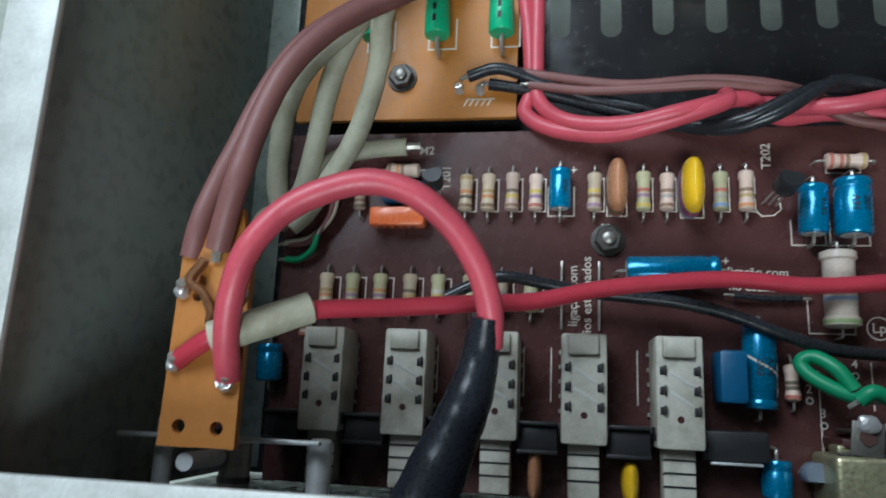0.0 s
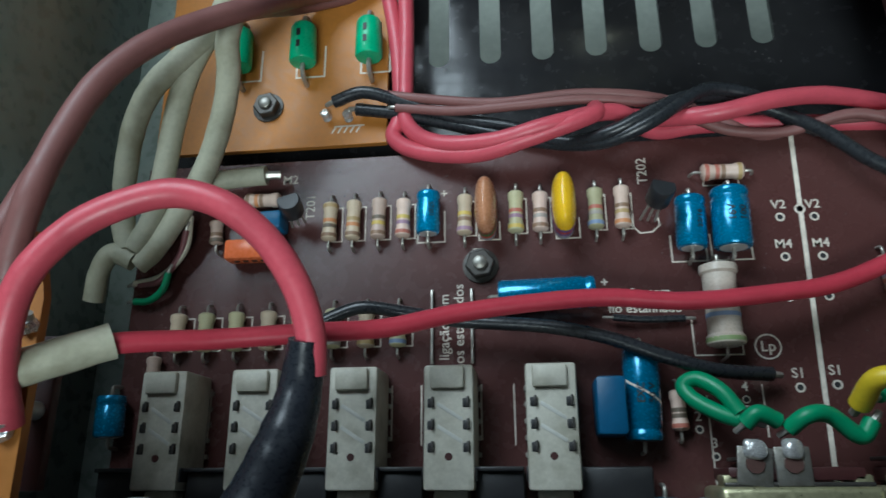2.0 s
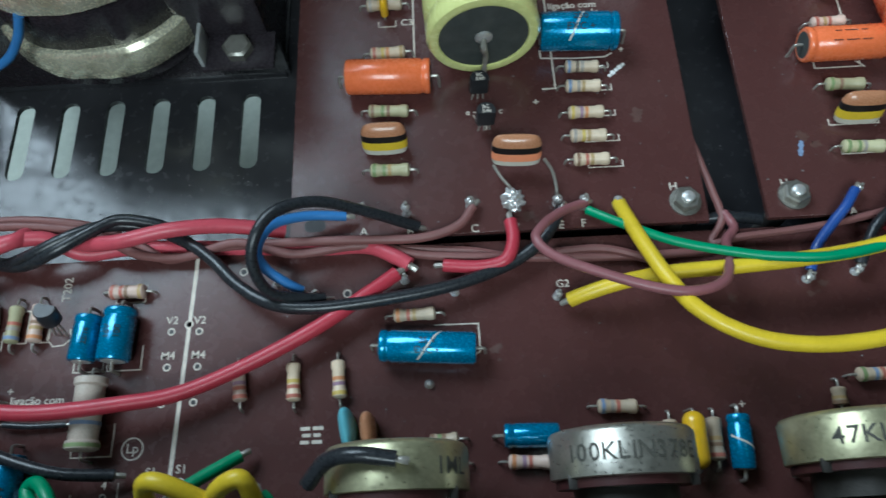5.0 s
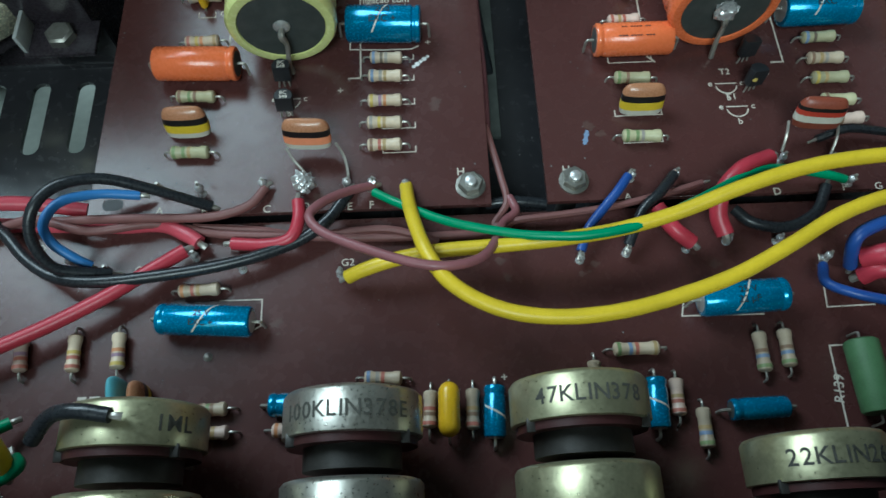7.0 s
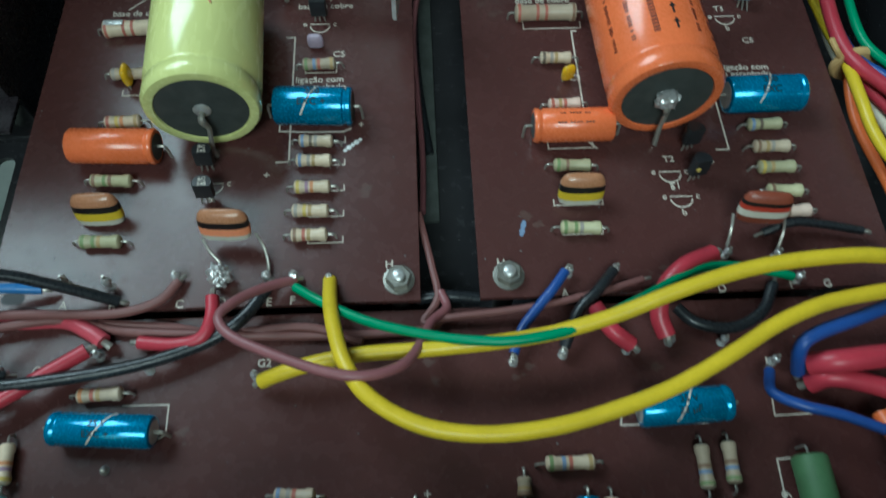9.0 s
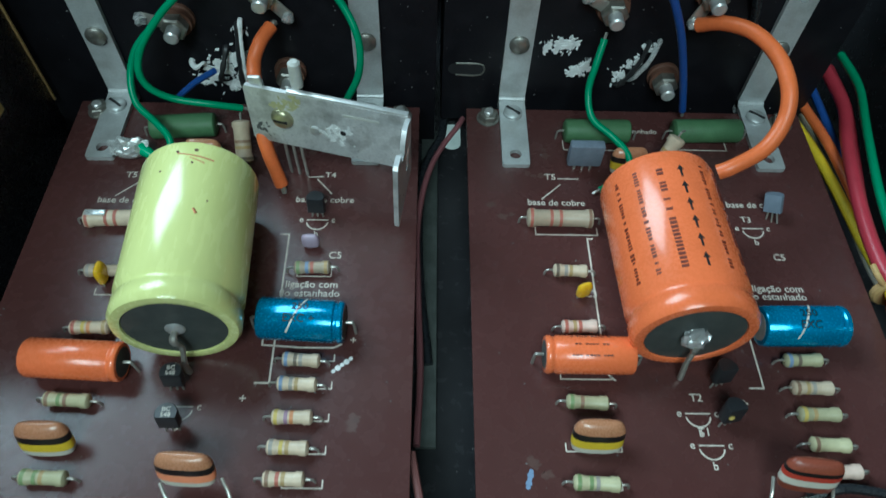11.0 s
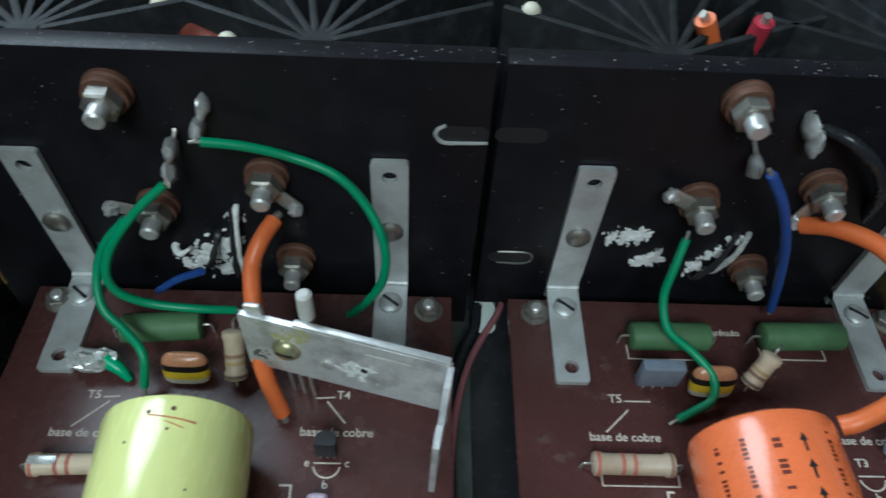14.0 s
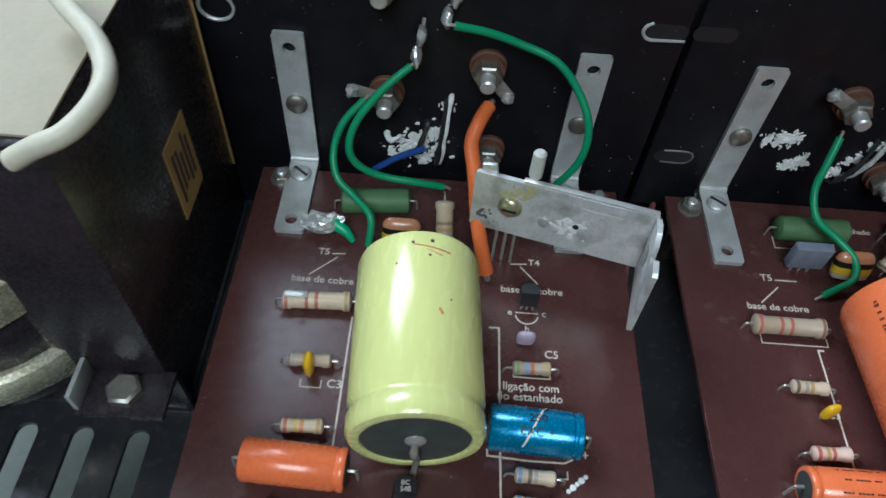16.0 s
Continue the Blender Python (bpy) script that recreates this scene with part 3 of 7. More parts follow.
wf = structure("chassis_wall_south", box((431, 1.4, 88), (130, -19.2, 23), 0.3), BLACK_STEEL, "black painted inner front panel of the chassis")
part("top_edge", box((431, 9.5, 1.4), (130, -15.3, 67.7), 0.4), BARE_EDGE, wf, "pale bare folded top edge")

# ---- circuit boards ----
def circuit_board(outline, top, label, mat=None, thick=1.6):
    bm = plate(outline, top - thick, top)
    bmesh.ops.bevel(bm, geom=[e for e in bm.edges], offset=0.12, segments=1, affect="EDGES")
    ob = thing("circuit_board", bm, mat or BOARD, label, "circuit board", "circuit boards")
    ob["top"] = float(top)
    return ob


main = circuit_board([(-68, -17.5), (322, -17.5), (322, 67.2), (-68, 67.2)], 0.0, "long dark brown preamplifier circuit board with white printing")
amp_l = circuit_board([(101, 68.4), (203.4, 68.4), (203.4, 199.5), (101, 199.5)], 3.0, "dark brown power amplifier circuit board with white printing")
amp_r = circuit_board([(217.6, 68.4), (320.5, 68.4), (320.5, 199.5), (217.6, 199.5)], 3.0, "dark brown power amplifier circuit board beside its twin")
fuse_board = circuit_board([(-69, 72.2), (-11.2, 72.2), (-11.2, 147), (-69, 147)], -3.0, "amber rectifier circuit board with green parts", AMBER)
for bd, x, y, z0, z1 in ((main, 10.7, 40, -20, -1.7), (main, -60, 60, -20, -1.7), (main, 300, 10, -20, -1.7), (main, 130, 60, -20, -1.7), (amp_l, 198.3, 73.5, -20, 1.3), (amp_l, 107, 194, -20, 1.3), (amp_l, 197.8, 195, -20, 1.3),
                         (amp_r, 224.6, 73.5, -20, 1.3), (amp_r, 224, 195, -20, 1.3), (amp_r, 314, 195, -20, 1.3), (fuse_board, -40.9, 83.5, -20, -4.7), (fuse_board, -40, 140, -20, -4.7)):
    part("standoff", lathe([(z0, 2.6), (z1, 2.6)], "z", 12, at=(x, y, 0)), DARK_NUT, bd)

# ---- printing on the preamplifier board ----
print_line(main, [(77.6, 66.5), (75.0, -10)], 0.95)
for word, x, y in (("V2", 72.8, 48), ("V2", 79.5, 47.8), ("M4", 72.6, 39.4), ("M4", 79.8, 39.3), ("S1", 71.5, 13.2), ("S1", 78.3, 13.6), ("1", 72.2, 31.0), ("1", 79.6, 31.0)):
    pad(main, x, y)
    if word != "1":
        print_text(main, word, (x, y + 2.7), 2.0)
print_text(main, "T202", (46.0, 60.0), 2.2, 90)
print_text(main, "T201", (-27.6, 55.5), 2.2, 90)
print_text(main, "M2", (-32.8, 62.4), 2.2)
print_text(main, "ligação com", (2.9, 27.0), 2.2, 90)
print_text(main, "fios estanhados", (6.0, 27.0), 2.2, 90)
print_text(main, "ligação com", (43.0, 33.0), 2.0, -1)
print_text(main, "fio estanhado", (44.0, 29.6), 2.0, -1)
print_text(main, "1", (10.2, 43.8), 2.0, 90)
for k, v in (("4", (61.3, 13.5)), ("5", (61.3, 9)), ("3", (54.5, 3)), ("2", (52, 8))):
    print_text(main, k, v, 1.9)
    pad(main, v[0], v[1] - 2.4, 0.8)
print_line(main, [(54.0, 12), (54.0, -8)], 0.3), print_line(main, [(64.5, 14), (64.5, 4)], 0.3)
for x in (-60.5, -41.3, -21.5, -3.2, 15.6):
    print_line(main, [(x + 13.5, 15), (x + 13.5, 4)], 0.3), print_line(main, [(x + 1.3, 15), (x + 1.3, 3)], 0.3)
ringlet = [(66.7 + 2.4 * math.cos(a / 10 * math.pi), 21.2 + 2.4 * math.sin(a / 10 * math.pi)) for a in range(20)]
print_line(main, ringlet, 0.3, closed=True)
print_text(main, "Lp", (66.7, 21.2), 2.2)
for x in (0.3, 8.7):
    w = empty("jumper_wire", (x, 0, 0), "bare tinned jumper wire lying on the board", "wire", "jumper wires")
    part("wire", tube([(0, 34.6, 0), (0, 34.2, 0.9), (0, 28, 0.7), (0, 20, 0.9), (0, 19.6, 0)], 0.33, 7, 4), TIN, w)

# resistor row along the top of the board
Y0, Y1 = 46.5, 55.5
row = [(-22.5, ("brown", "black", "orange", "gold"), BEIGE), (-17.2, ("brown", "orange", "gold"), BEIGE), (-11.5, ("brown", "yellow", "black"), PINKISH), (-6.0, ("red", "violet", "yellow"), PINKISH), (7.5, ("violet", "brown", "yellow"), BEIGE),
       (18.5, ("yellow", "violet", "red"), OLIVE), (23.7, ("brown", "grey", "brown"), PINKISH), (35.3, ("blue", "grey", "red"), OLIVE), (40.8, ("orange", "gold", "brown"), PINKISH)]
for i, (x, bands, mat) in enumerate(row):
    resistor((x, Y0, 2.0), (x + 0.2, Y1 + 0.2 * (i % 3), 2.0), bands, 1.7, mat)
    bracket(main, x + 0.2, Y0 + 0.4, x + 2.4, Y1 - 0.6, "left")
electrolytic((-0.3, 46.8, 3.0), (-0.2, 56.2, 3.0), 2.6, plus=1, stripe=False, label="small blue metallic electrolytic capacitor", print_rows=("10/25",))
bracket(main, -3.0, 45.8, 3.0, 53, "top"), print_text(main, "+", (2.9, 57.0), 2.2)
bead_cap((12.4, 51.2, 0), 90, 12.4, 4.6, 10.0, TAN, ((STRIPE["white"], 0.14), (STRIPE["grey"], 0.24), (STRIPE["red"], 0.36), (STRIPE["green"], 0.48), (STRIPE["brown"], 0.6)), label="tan brown enamelled film capacitor in the resistor row")
bracket(main, 10.5, 45.8, 15.0, 50, "top")
bead_cap((28.6, 51.0, 0), 90, 12.8, 5.0, 10.4, SUN_YELLOW, ((STRIPE["white"], 0.14), (STRIPE["grey"], 0.26), (STRIPE["violet"], 0.38), (STRIPE["red"], 0.48), (STRIPE["violet"], 0.6)), label="glossy yellow enamelled film capacitor in the resistor row")
bracket(main, 27.0, 45.4, 32.0, 50, "top")
small_transistor((46.2, 48.6, 0), 170, (15, -6), 5.0, 7.2, label="black plastic transistor leaning on three long legs")
print_line(main, [(43.2, 51), (42.8, 47.6), (44.5, 45.8), (47, 46), (48.6, 47.4), (48.2, 50)], 0.3)
resistor((57.6, 58.0, 2.0), (66.4, 57.9, 2.0), ("red", "red", "brown", "gold"), 1.8, PINKISH)
bracket(main, 58.5, 55.8, 65.6, 60.2, "top")
electrolytic((53.8, 40.8, 3.6), (54.3, 51.9, 3.6), 3.1, plus=1, stripe=False, print_rows=("22/16",))
electrolytic((61.6, 40.4, 4.2), (62.1, 53.0, 4.2), 3.8, plus=1, stripe=False, print_rows=("100", "16V"))
bracket(main, 50.4, 39.2, 57.4, 45, "top"), bracket(main, 58.4, 39.2, 66.4, 45, "top")
resistor((57.7, 20.6, 4.9), (57.8, 37.0, 4.9), ("green", "blue", "orange"), 3.65, CERAMIC, label="large off-white power resistor with green and blue bands")
bracket(main, 52.8, 19.8, 62.0, 27, "top")
hex_nut((10.7, 40.0, 0), mat=DARK_NUT, label="dark hexagon nut fixing the brown board", washer=DARK_NUT)
electrolytic((14.4, 32.2, 3.6), (34.0, 32.6, 3.6), 3.3, plus=1, stripe=False, print_rows=("100 µF", ""), label="long blue metallic electrolytic capacitor under a red wire")
print_text(main, "+", (36.3, 35.3), 2.2)
small_transistor((-30.2, 51.4, 0), 200, (8, -8), 5.0, 5.6, label="black plastic transistor beside grey cables")
resistor((-41.8, 56.4, 3.4), (-33.6, 56.2, 3.4), ("brown", "orange", "brown"), 1.7, PINKISH)
b = empty("box_capacitor", (-37.4, 50.6, 0), "dark blue box capacitor beside grey cables", "capacitor", turn=2)
part("body", box((10.5, 4.2, 6), (0, 0, 3.6), 0.8), BLUE_BOX, b)
for s in (-1, 1):
    part("lead", tube([(s * 4, 0, 1), (s * 4, 0, -0.2)], 0.3, 6, 2), TIN, b)
b = empty("box_capacitor", (-38.4, 44.6, 0), "orange box capacitor with black printing", "capacitor")
part("body", box((13.4, 4.6, 4.6), (0, 0, 3.0), 0.7), ORANGE_CAP, b)
for k in range(5):
    part("printed_bar", box((1.1, 0.25, 0.9), (-4.2 + 2.0 * k, -2.3, 3.2)), INK_AND_HOLE_DARK, b)
for s in (-1, 1):
    part("lead", tube([(s * 6.4, 0, 1.6), (s * 7.3, 0, 1.0), (s * 7.4, 0, -0.2)], 0.3, 6, 3), TIN, b)
resistor((-48.4, 46.9, 2.0), (-48.8, 52.6, 2.0), ("black", "brown"), 1.6, PINKISH)

# second resistor row, behind the switches
for i, x in enumerate((-55.2, -48.8, -42.0, -34.8, -28.1, -20.6, -13.4, -6.6)):
    bands = (("brown", "orange", "gold"), ("yellow", "violet", "gold"), ("yellow", "violet", "orange"), ("brown", "gold", "black"), ("blue", "yellow", "white"), ("grey", "gold"), ("gold", "yellow", "grey"), ("blue", "yellow", "white"))[i]
    resistor((x - 0.1, 22.6, 2.0), (x, 31.2, 2.0), bands, 1.8, OLIVE if i % 3 else BEIGE)
    bracket(main, x + 0.3, 23.2, x + 2.7, 30.4, "left")

# ---- push switches ----
def switch(x):
    ob = empty("slide_switch", (x, 6.0, 0), "yellowed white plastic slide switch with two rows of slots", "switch", "slide switches")
    part("body", box((9.4, 22.6, 11.4), (0, 0, 6.0), 0.6), PORCELAIN, ob)
    part("end_block", box((6.4, 4.2, 1.6), (-0.2, 8.9, 12.0), 0.5), PORCELAIN, ob)
    for s in (-1, 1):
        for k in range(3):
            # Slot shade is painted as small black blocks on the switch top.
            part("slot", box((1.3, 1.7, 0.5), (s * 3.3, 4.2 - 4.0 * k, 11.65), 0.2), INK_AND_HOLE_DARK, ob)
            part("contact", box((0.5, 1.9, 1.1), (s * 3.3 + 0.35, 4.4 - 4.0 * k, 11.9), 0.12), DARK_NUT, ob)
        part("notch", box((1.0, 2.6, 4), (s * 4.6, -8.4, 9.0), 0.2), BLACK_PLASTIC, ob)
        for k in range(6):
            part("foot_pin", box((0.5, 0.9, 1.2), (s * 4.95, 8 - 3.2 * k, 0.4)), TIN, ob)
    for k in range(2):
        part("moulded_groove", box((5.4, 0.7, 0.12), (0.2, 2.6 - 4.0 * k, 11.72), 0.05, turn=-32), GREYED, ob)
    part("peg_hole", lathe([(11.6, 0.75), (11.78, 0.7)], "z", 12, at=(0, -5.4, 0)), BAKELITE, ob)
    part("plunger", box((6.4, 11, 6.0), (0, -16.8, 5.6), 0.5), PORCELAIN, ob)
    for k in range(3):
        part("plunger_groove", box((6.6, 0.4, 0.3), (0, -13.4 - 2.6 * k, 8.6)), INK_AND_HOLE_DARK, ob)
    return ob


for x in (-51.6, -33.0, -13.3, 5.0, 24.0):
    switch(x)
rail = empty("switch_frame", (-14, -4.4, 0), "black plastic frame that joins the slide switches", "frame")
for x, w in ((-28, 9.0), (-9.2, 9.4), (9.5, 8.4), (28.0, 9.0), (-47, 8.0)):
    part("bridge", box((w, 6.5, 8.0), (x, 0, 4.6), 0.5), BLACK_PLASTIC, rail)
    part("rib", box((w, 0.8, 1.4), (x, 2.9, 9.2), 0.2), BLACK_PLASTIC, rail)
    part("rib", box((w, 0.8, 1.4), (x, -2.9, 9.2), 0.2), BLACK_PLASTIC, rail)
part("end_block", box((13, 6.0, 7.5), (49, 0.2, 4.2), 0.5), BLACK_PLASTIC, rail)
part("metal_strip", box((10, 0.6, 1.0), (49, -3.2, 8.2), 0.2), ZINC, rail)

b = empty("box_capacitor", (35.0, 9.6, 0), "dark blue box capacitor beside a switch", "capacitor")
part("body", box((5.6, 10.8, 9.0), (0, 0, 5.2), 0.9), BLUE_BOX, b)
for s in (-1, 1):
    part("lead", tube([(0, s * 4, 1), (0, s * 4, -0.2)], 0.3, 6, 2), TIN, b)
electrolytic((41.0, 3.4, 4.0), (41.6, 20.6, 4.0), 3.5, plus=-1, print_rows=("50 V", "EXC"))
resistor((48.2, 5.2, 2.0), (48.1, 13.0, 2.0), ("red", "black", "black"), 1.6, PINKISH)
electrolytic((-67.0, 5.0, 3.4), (-67.4, 13.6, 3.4), 3.0, plus=1, stripe=False, label="small blue metallic electrolytic capacitor near the side wall")
resistor((-59.6, 15.4, 2.0), (-59.8, 22.0, 2.0), ("red", "brown"), 1.6, PINKISH)
electrolytic((43.6, -14.0, 3.4), (43.8, -6.6, 3.4), 3.0, plus=1, stripe=False, label="small blue metallic electrolytic capacitor at the front")
bead_cap((14.6, -12.5, 0), 90, 8.5, 3.6, 8.5, SUN_YELLOW, label="glossy yellow enamelled film capacitor between plungers")
bead_cap((-5.0, -12.0, 0), 90, 11, 3.2, 8.0, TAN, label="tan brown enamelled film capacitor between plungers")
small_transistor((50.5, -9.0, 0), 0, mat=GREY_EPOXY, label="grey transistor at the front of the board")

# ---- rotary controls ----
def rotary(x, y_back, lettering, z=14.6, r=14.3, gangs=2, label="", cover=None):
    """A ganged rotary control, its shaft towards the front: metal cans, wafers and solder lugs."""
    cover = cover or BRASSY
    ob = empty("rotary_control", (x, y_back, z), label, "potentiometer", "rotary controls")
    for k in range(gangs):
        y = -16.5 * k
        nm = "rear_can" if k == 0 else "front_can"
        can = part(nm, lathe([(y, r * 0.86), (y - 0.35, r * 0.95), (y - 1.2, r), (y - 8.8, r), (y - 9.0, r * 0.97)], "y", 44), cover, ob)
        part("wafer", lathe([(y - 9.0, r * 0.93), (y - 10.6, r * 0.93)], "y", 36), BAKELITE, ob)
        part("ring_plate", lathe([(y - 10.6, r * 0.7), (y - 15.0, r * 0.7)], "y", 28), DARK_NUT, ob)
        for a in (35, 145, 270):
            c, s = math.cos(radians(a)), math.sin(radians(a))
            part("clamp_tab", box((1.8, 2.6, 1.0), (c * r * 0.95, y - 9.6, s * r * 0.95), 0.25, turn=0), DARK_NUT, ob)
        for s in (-1, 0, 1):
            part("solder_lug", tube([(s * 4.5, y - 9.8, -r * 0.8), (s * 4.6, y - 9.8, -r - 0.6), (s * 4.6, y - 9.8, -z + 0.2)], 0.6, 6, 3), TIN, ob)
        if k == 0 and lettering:
            wide = [{"M": 3.6, "1": 1.9, "I": 1.5, "N": 2.9, "K": 2.7, "L": 2.3}.get(ch, 2.5) for ch in lettering]
            for i, ch in enumerate(lettering):
                a = (sum(wide[:i]) + wide[i] / 2 - sum(wide) / 2) / r
                if ch == " ":
                    continue
                m = Matrix.Translation((math.sin(a) * (r + 0.05) * MM, -5.0 * MM, math.cos(a) * (r + 0.05) * MM)) @ Matrix.Rotation(a, 4, "Y")
                me = text_mesh(ch, 3.2, 0, (0, 0), 0, m)
                me.materials.append(STAMP)
                part("stamped_letter", me, None, can)
    part("shaft", lathe([(-16.5 * gangs + 1.5, 3.0), (-33, 3.0)], "y", 16), ALU, ob)
    return ob


rotary(128.2, 17.2, "          1ML", 20.3, 13.8, label="greenish yellow plated dual rotary control with stamped lettering")
rotary(171.2, 18.1, "100KLIN378E", 20.3, 13.8, label="dull plated dual rotary control with stamped lettering", cover=material("dull_nickel_plate", (0.52, 0.50, 0.44), 0.34, 0.85, vary=0.2, size=5, bump=0.12, bump_size=1.0, dirt=0.35, dirt_colour=(0.22, 0.20, 0.15), dirt_size=7))
rotary(216.3, 19.1, "47KLIN378", 20.3, 13.8, label="yellowish plated dual rotary control with stamped lettering")
rotary(260.8, 6.4, "22KLIN268", z=20.0, r=13.2, gangs=1, label="plated rotary control with stamped lettering near the front")

# selector controls with yellowish boxes and lugs
for x, w, lugs in ((64.2, 26.0, (-6.8, -0.6)), (91.8, 25.6, (-9.4, -2.4, 5.6))):
    ob = empty("selector_control", (x, -8, 0), "yellowish plated box control with soldered lugs", "potentiometer", "box controls")
    part("cover", box((w, 13, 14), (0, -3.0, 7.4), 1.2, segments=3), BRASSY, ob)
    part("cover_rim", box((w - 2, 0.8, 1.2), (0, 3.7, 13.2), 0.3), DARK_NUT, ob)
    part("wafer", box((w - 4, 2.2, 11), (0, 5.4, 7.5), 0.3), BAKELITE, ob)
    for sgn in (-1, 1):
        part("crimp_tab", box((3.0, 2.2, 5.0), (sgn * (w / 2 - 2.5), 4.2, 10.5), 0.4), BRASSY, ob)
    for k, lx in enumerate(lugs):
        part("solder_lug", box((5.8, 6.4, 0.7), (lx, 6.6, 13.6), 0.25, turn=6 * (k - 1)), STEEL_NUT, ob)
        part("lug_stem", box((3.0, 0.7, 12.0), (lx, 8.0, 7.4), 0.2), DARK_NUT, ob)
        bm = bmesh.new()
        bmesh.ops.create_icosphere(bm, subdivisions=3, radius=1.6)
        for v in bm.verts:
            v.co = V((v.co.x * 1.25, v.co.y * 1.15, v.co.z * 0.6)) * (1 + 0.4 * noise.noise(v.co * 0.55 + V((x + lx, 0, 3)))) + V((lx, 9.4, 14.2))
        part("solder_lump", bm, SOLDER, ob)
        part("flux_crust", plate([(lx + px, 7.0 + py) for px, py in circle(0, 0, 1.6, 9)], 13.9, 14.25), STAIN, ob)

# ---- preamplifier board, right half ----
def row_res(p0, p1, bands, r=1.65, mat=None):
    return resistor(p0, p1, bands, r, mat)


row_res((126.1, 48.7, 2.0), (136.1, 48.9, 2.0), ("orange", "red", "gold"))
electrolytic((123.1, 41.1, 4.2), (145.1, 39.5, 4.2), 3.7, plus=-1, print_rows=("EXC +", "25 V"))
print_line(main, [(135.6, 46.5, 0.0), (146.0, 46.4, 0.0), (146.1, 39.7, 0.0), (143.1, 38.1, 0.0)], 0.35)
row_res((113.8, 30.0, 2.0), (113.2, 38.8, 2.0), ("yellow", "violet", "orange"))
row_res((103.3, 29.8, 2.0), (102.9, 38.7, 2.0), ("red", "red", "yellow"))
row_res((91.1, 30.2, 2.0), (90.2, 38.5, 2.0), ("red", "red", "violet"), mat=PINKISH)
solder_pin((134.0, 32.6, 0.0), 1.2, label="small lump of solder on the board", blob=0.8)
bead_cap((116.1, 22.7, 0.0), 100, 9.5, 3.4, 8.5, PALE_BLUE, label="pale blue enamelled film capacitor behind a rotary control")
bead_cap((120.6, 22.1, 0.0), 96, 8.5, 3.6, 8.0, TAN, stripes=((STRIPE["yellow"], 0.25), (STRIPE["black"], 0.5)), label="tan film capacitor with black and yellow stripes")
row_res((133.7, 19.6, 2.0), (140.2, 19.9, 2.0), ("brown", "green", "brown"))
row_res((134.5, 14.5, 2.0), (140.9, 14.6, 2.0), ("red", "brown", "gold"), mat=PINKISH)
row_res((171.2, 25.6, 2.0), (180.0, 25.2, 2.0), ("blue", "grey", "red"))
electrolytic((150.1, 20.0, 3.0), (162.0, 19.7, 3.0), 2.7, plus=-1, stripe=False, label="small blue metallic electrolytic capacitor behind a rotary control")
row_res((150.7, 14.6, 2.0), (160.1, 14.2, 2.0), ("orange", "violet", "red"), mat=PINKISH)
row_res((185.9, 13.6, 2.0), (186.4, 22.1, 2.0), ("red", "brown", "red"))
dipped_lying((190.3, 11.0, 5.6), (190.6, 23.2, 5.6), 2.4, SUN_YELLOW)
row_res((195.6, 12.9, 2.0), (196.0, 22.2, 2.0), ("red", "brown", "gold"))
electrolytic((200.4, 10.8, 3.0), (201.0, 22.4, 3.0), 2.5, plus=1, stripe=True)
print_text(main, "+", ((203.6, 24.8, 0.0))[:2], 2.2)
row_res((224.2, 23.5, 2.0), (224.4, 27.4, 2.0), ("brown", "gold"))
row_res((229.2, 29.9, 2.0), (240.0, 29.9, 2.0), ("green", "blue", "red", "gold"))
electrolytic((236.9, 11.4, 3.0), (237.4, 22.7, 3.0), 2.6, plus=1, stripe=True)
row_res((242.1, 14.1, 2.0), (242.5, 22.7, 2.0), ("red", "red", "gold"), mat=PINKISH)
row_res((247.2, 6.8, 2.0), (247.5, 15.8, 2.0), ("green", "blue", "gold"))
electrolytic((253.4, 14.8, 3.0), (266.1, 15.0, 3.0), 2.5, plus=-1, stripe=False)
row_res((263.5, 23.3, 2.0), (263.7, 32.7, 2.0), ("green", "blue", "brown"))
row_res((269.4, 24.1, 2.0), (269.7, 33.2, 2.0), ("green", "blue", "brown"))
electrolytic((250.6, 40.2, 4.5), (270.8, 41.0, 4.5), 4.0, plus=1, print_rows=("22 µF", "25 V"))
print_line(main, [(248.4, 41.9, 0.0), (247.3, 37.9, 0.0), (267.1, 37.6, 0.0)], 0.35)
resistor((285.3, 29.2, 4.6), (285.5, 12.3, 4.6), (), 3.8, GREEN_RES, label="large green glazed wirewound resistor")
print_line(main, [(284.1, 29.3, 0.0), (280.6, 29.2, 0.0), (280.0, 8.7, 0.0), (286.7, 8.9, 0.0)], 0.4)
print_text(main, "R139", ((280.4, 19.1, 0.0))[:2], 2.4, 78)
print_line(main, [(283.8, 52.4, 0.0), (282.5, 38.7, 0.0), (294.2, 38.9, 0.0)], 0.35)
print_text(main, "G2", ((166.8, 55.2, 0.0))[:2], 2.0)
for t in ((165.2, 52.1, 0.0), (224.4, 53.3, 0.0), (236.1, 54.6, 0.0), (251.2, 55.1, 0.0), (261.5, 56.8, 0.0), (274.0, 56.3, 0.0), (98.1, 57.6, 0.0), (128.8, 58.0, 0.0), (140.8, 54.4, 0.0), (284.9, 51.2, 0.0), (107.6, 55.0, 0.0), (120.0, 55.4, 0.0)):
    solder_pin(t, 4.2)

for k, (x0, x1, y) in enumerate(((0, 2.2, 0), (2.8, 5.2, 0), (0.4, 2.4, -1.5), (3.0, 4.6, -1.5), (0, 2.0, -3.0), (2.6, 5.0, -3.0))):
    o = ((104.6, 23.9, 0.0))
    print_line(main, [(o[0] + x0, o[1] + y), (o[0] + x1, o[1] + y)], 0.8)
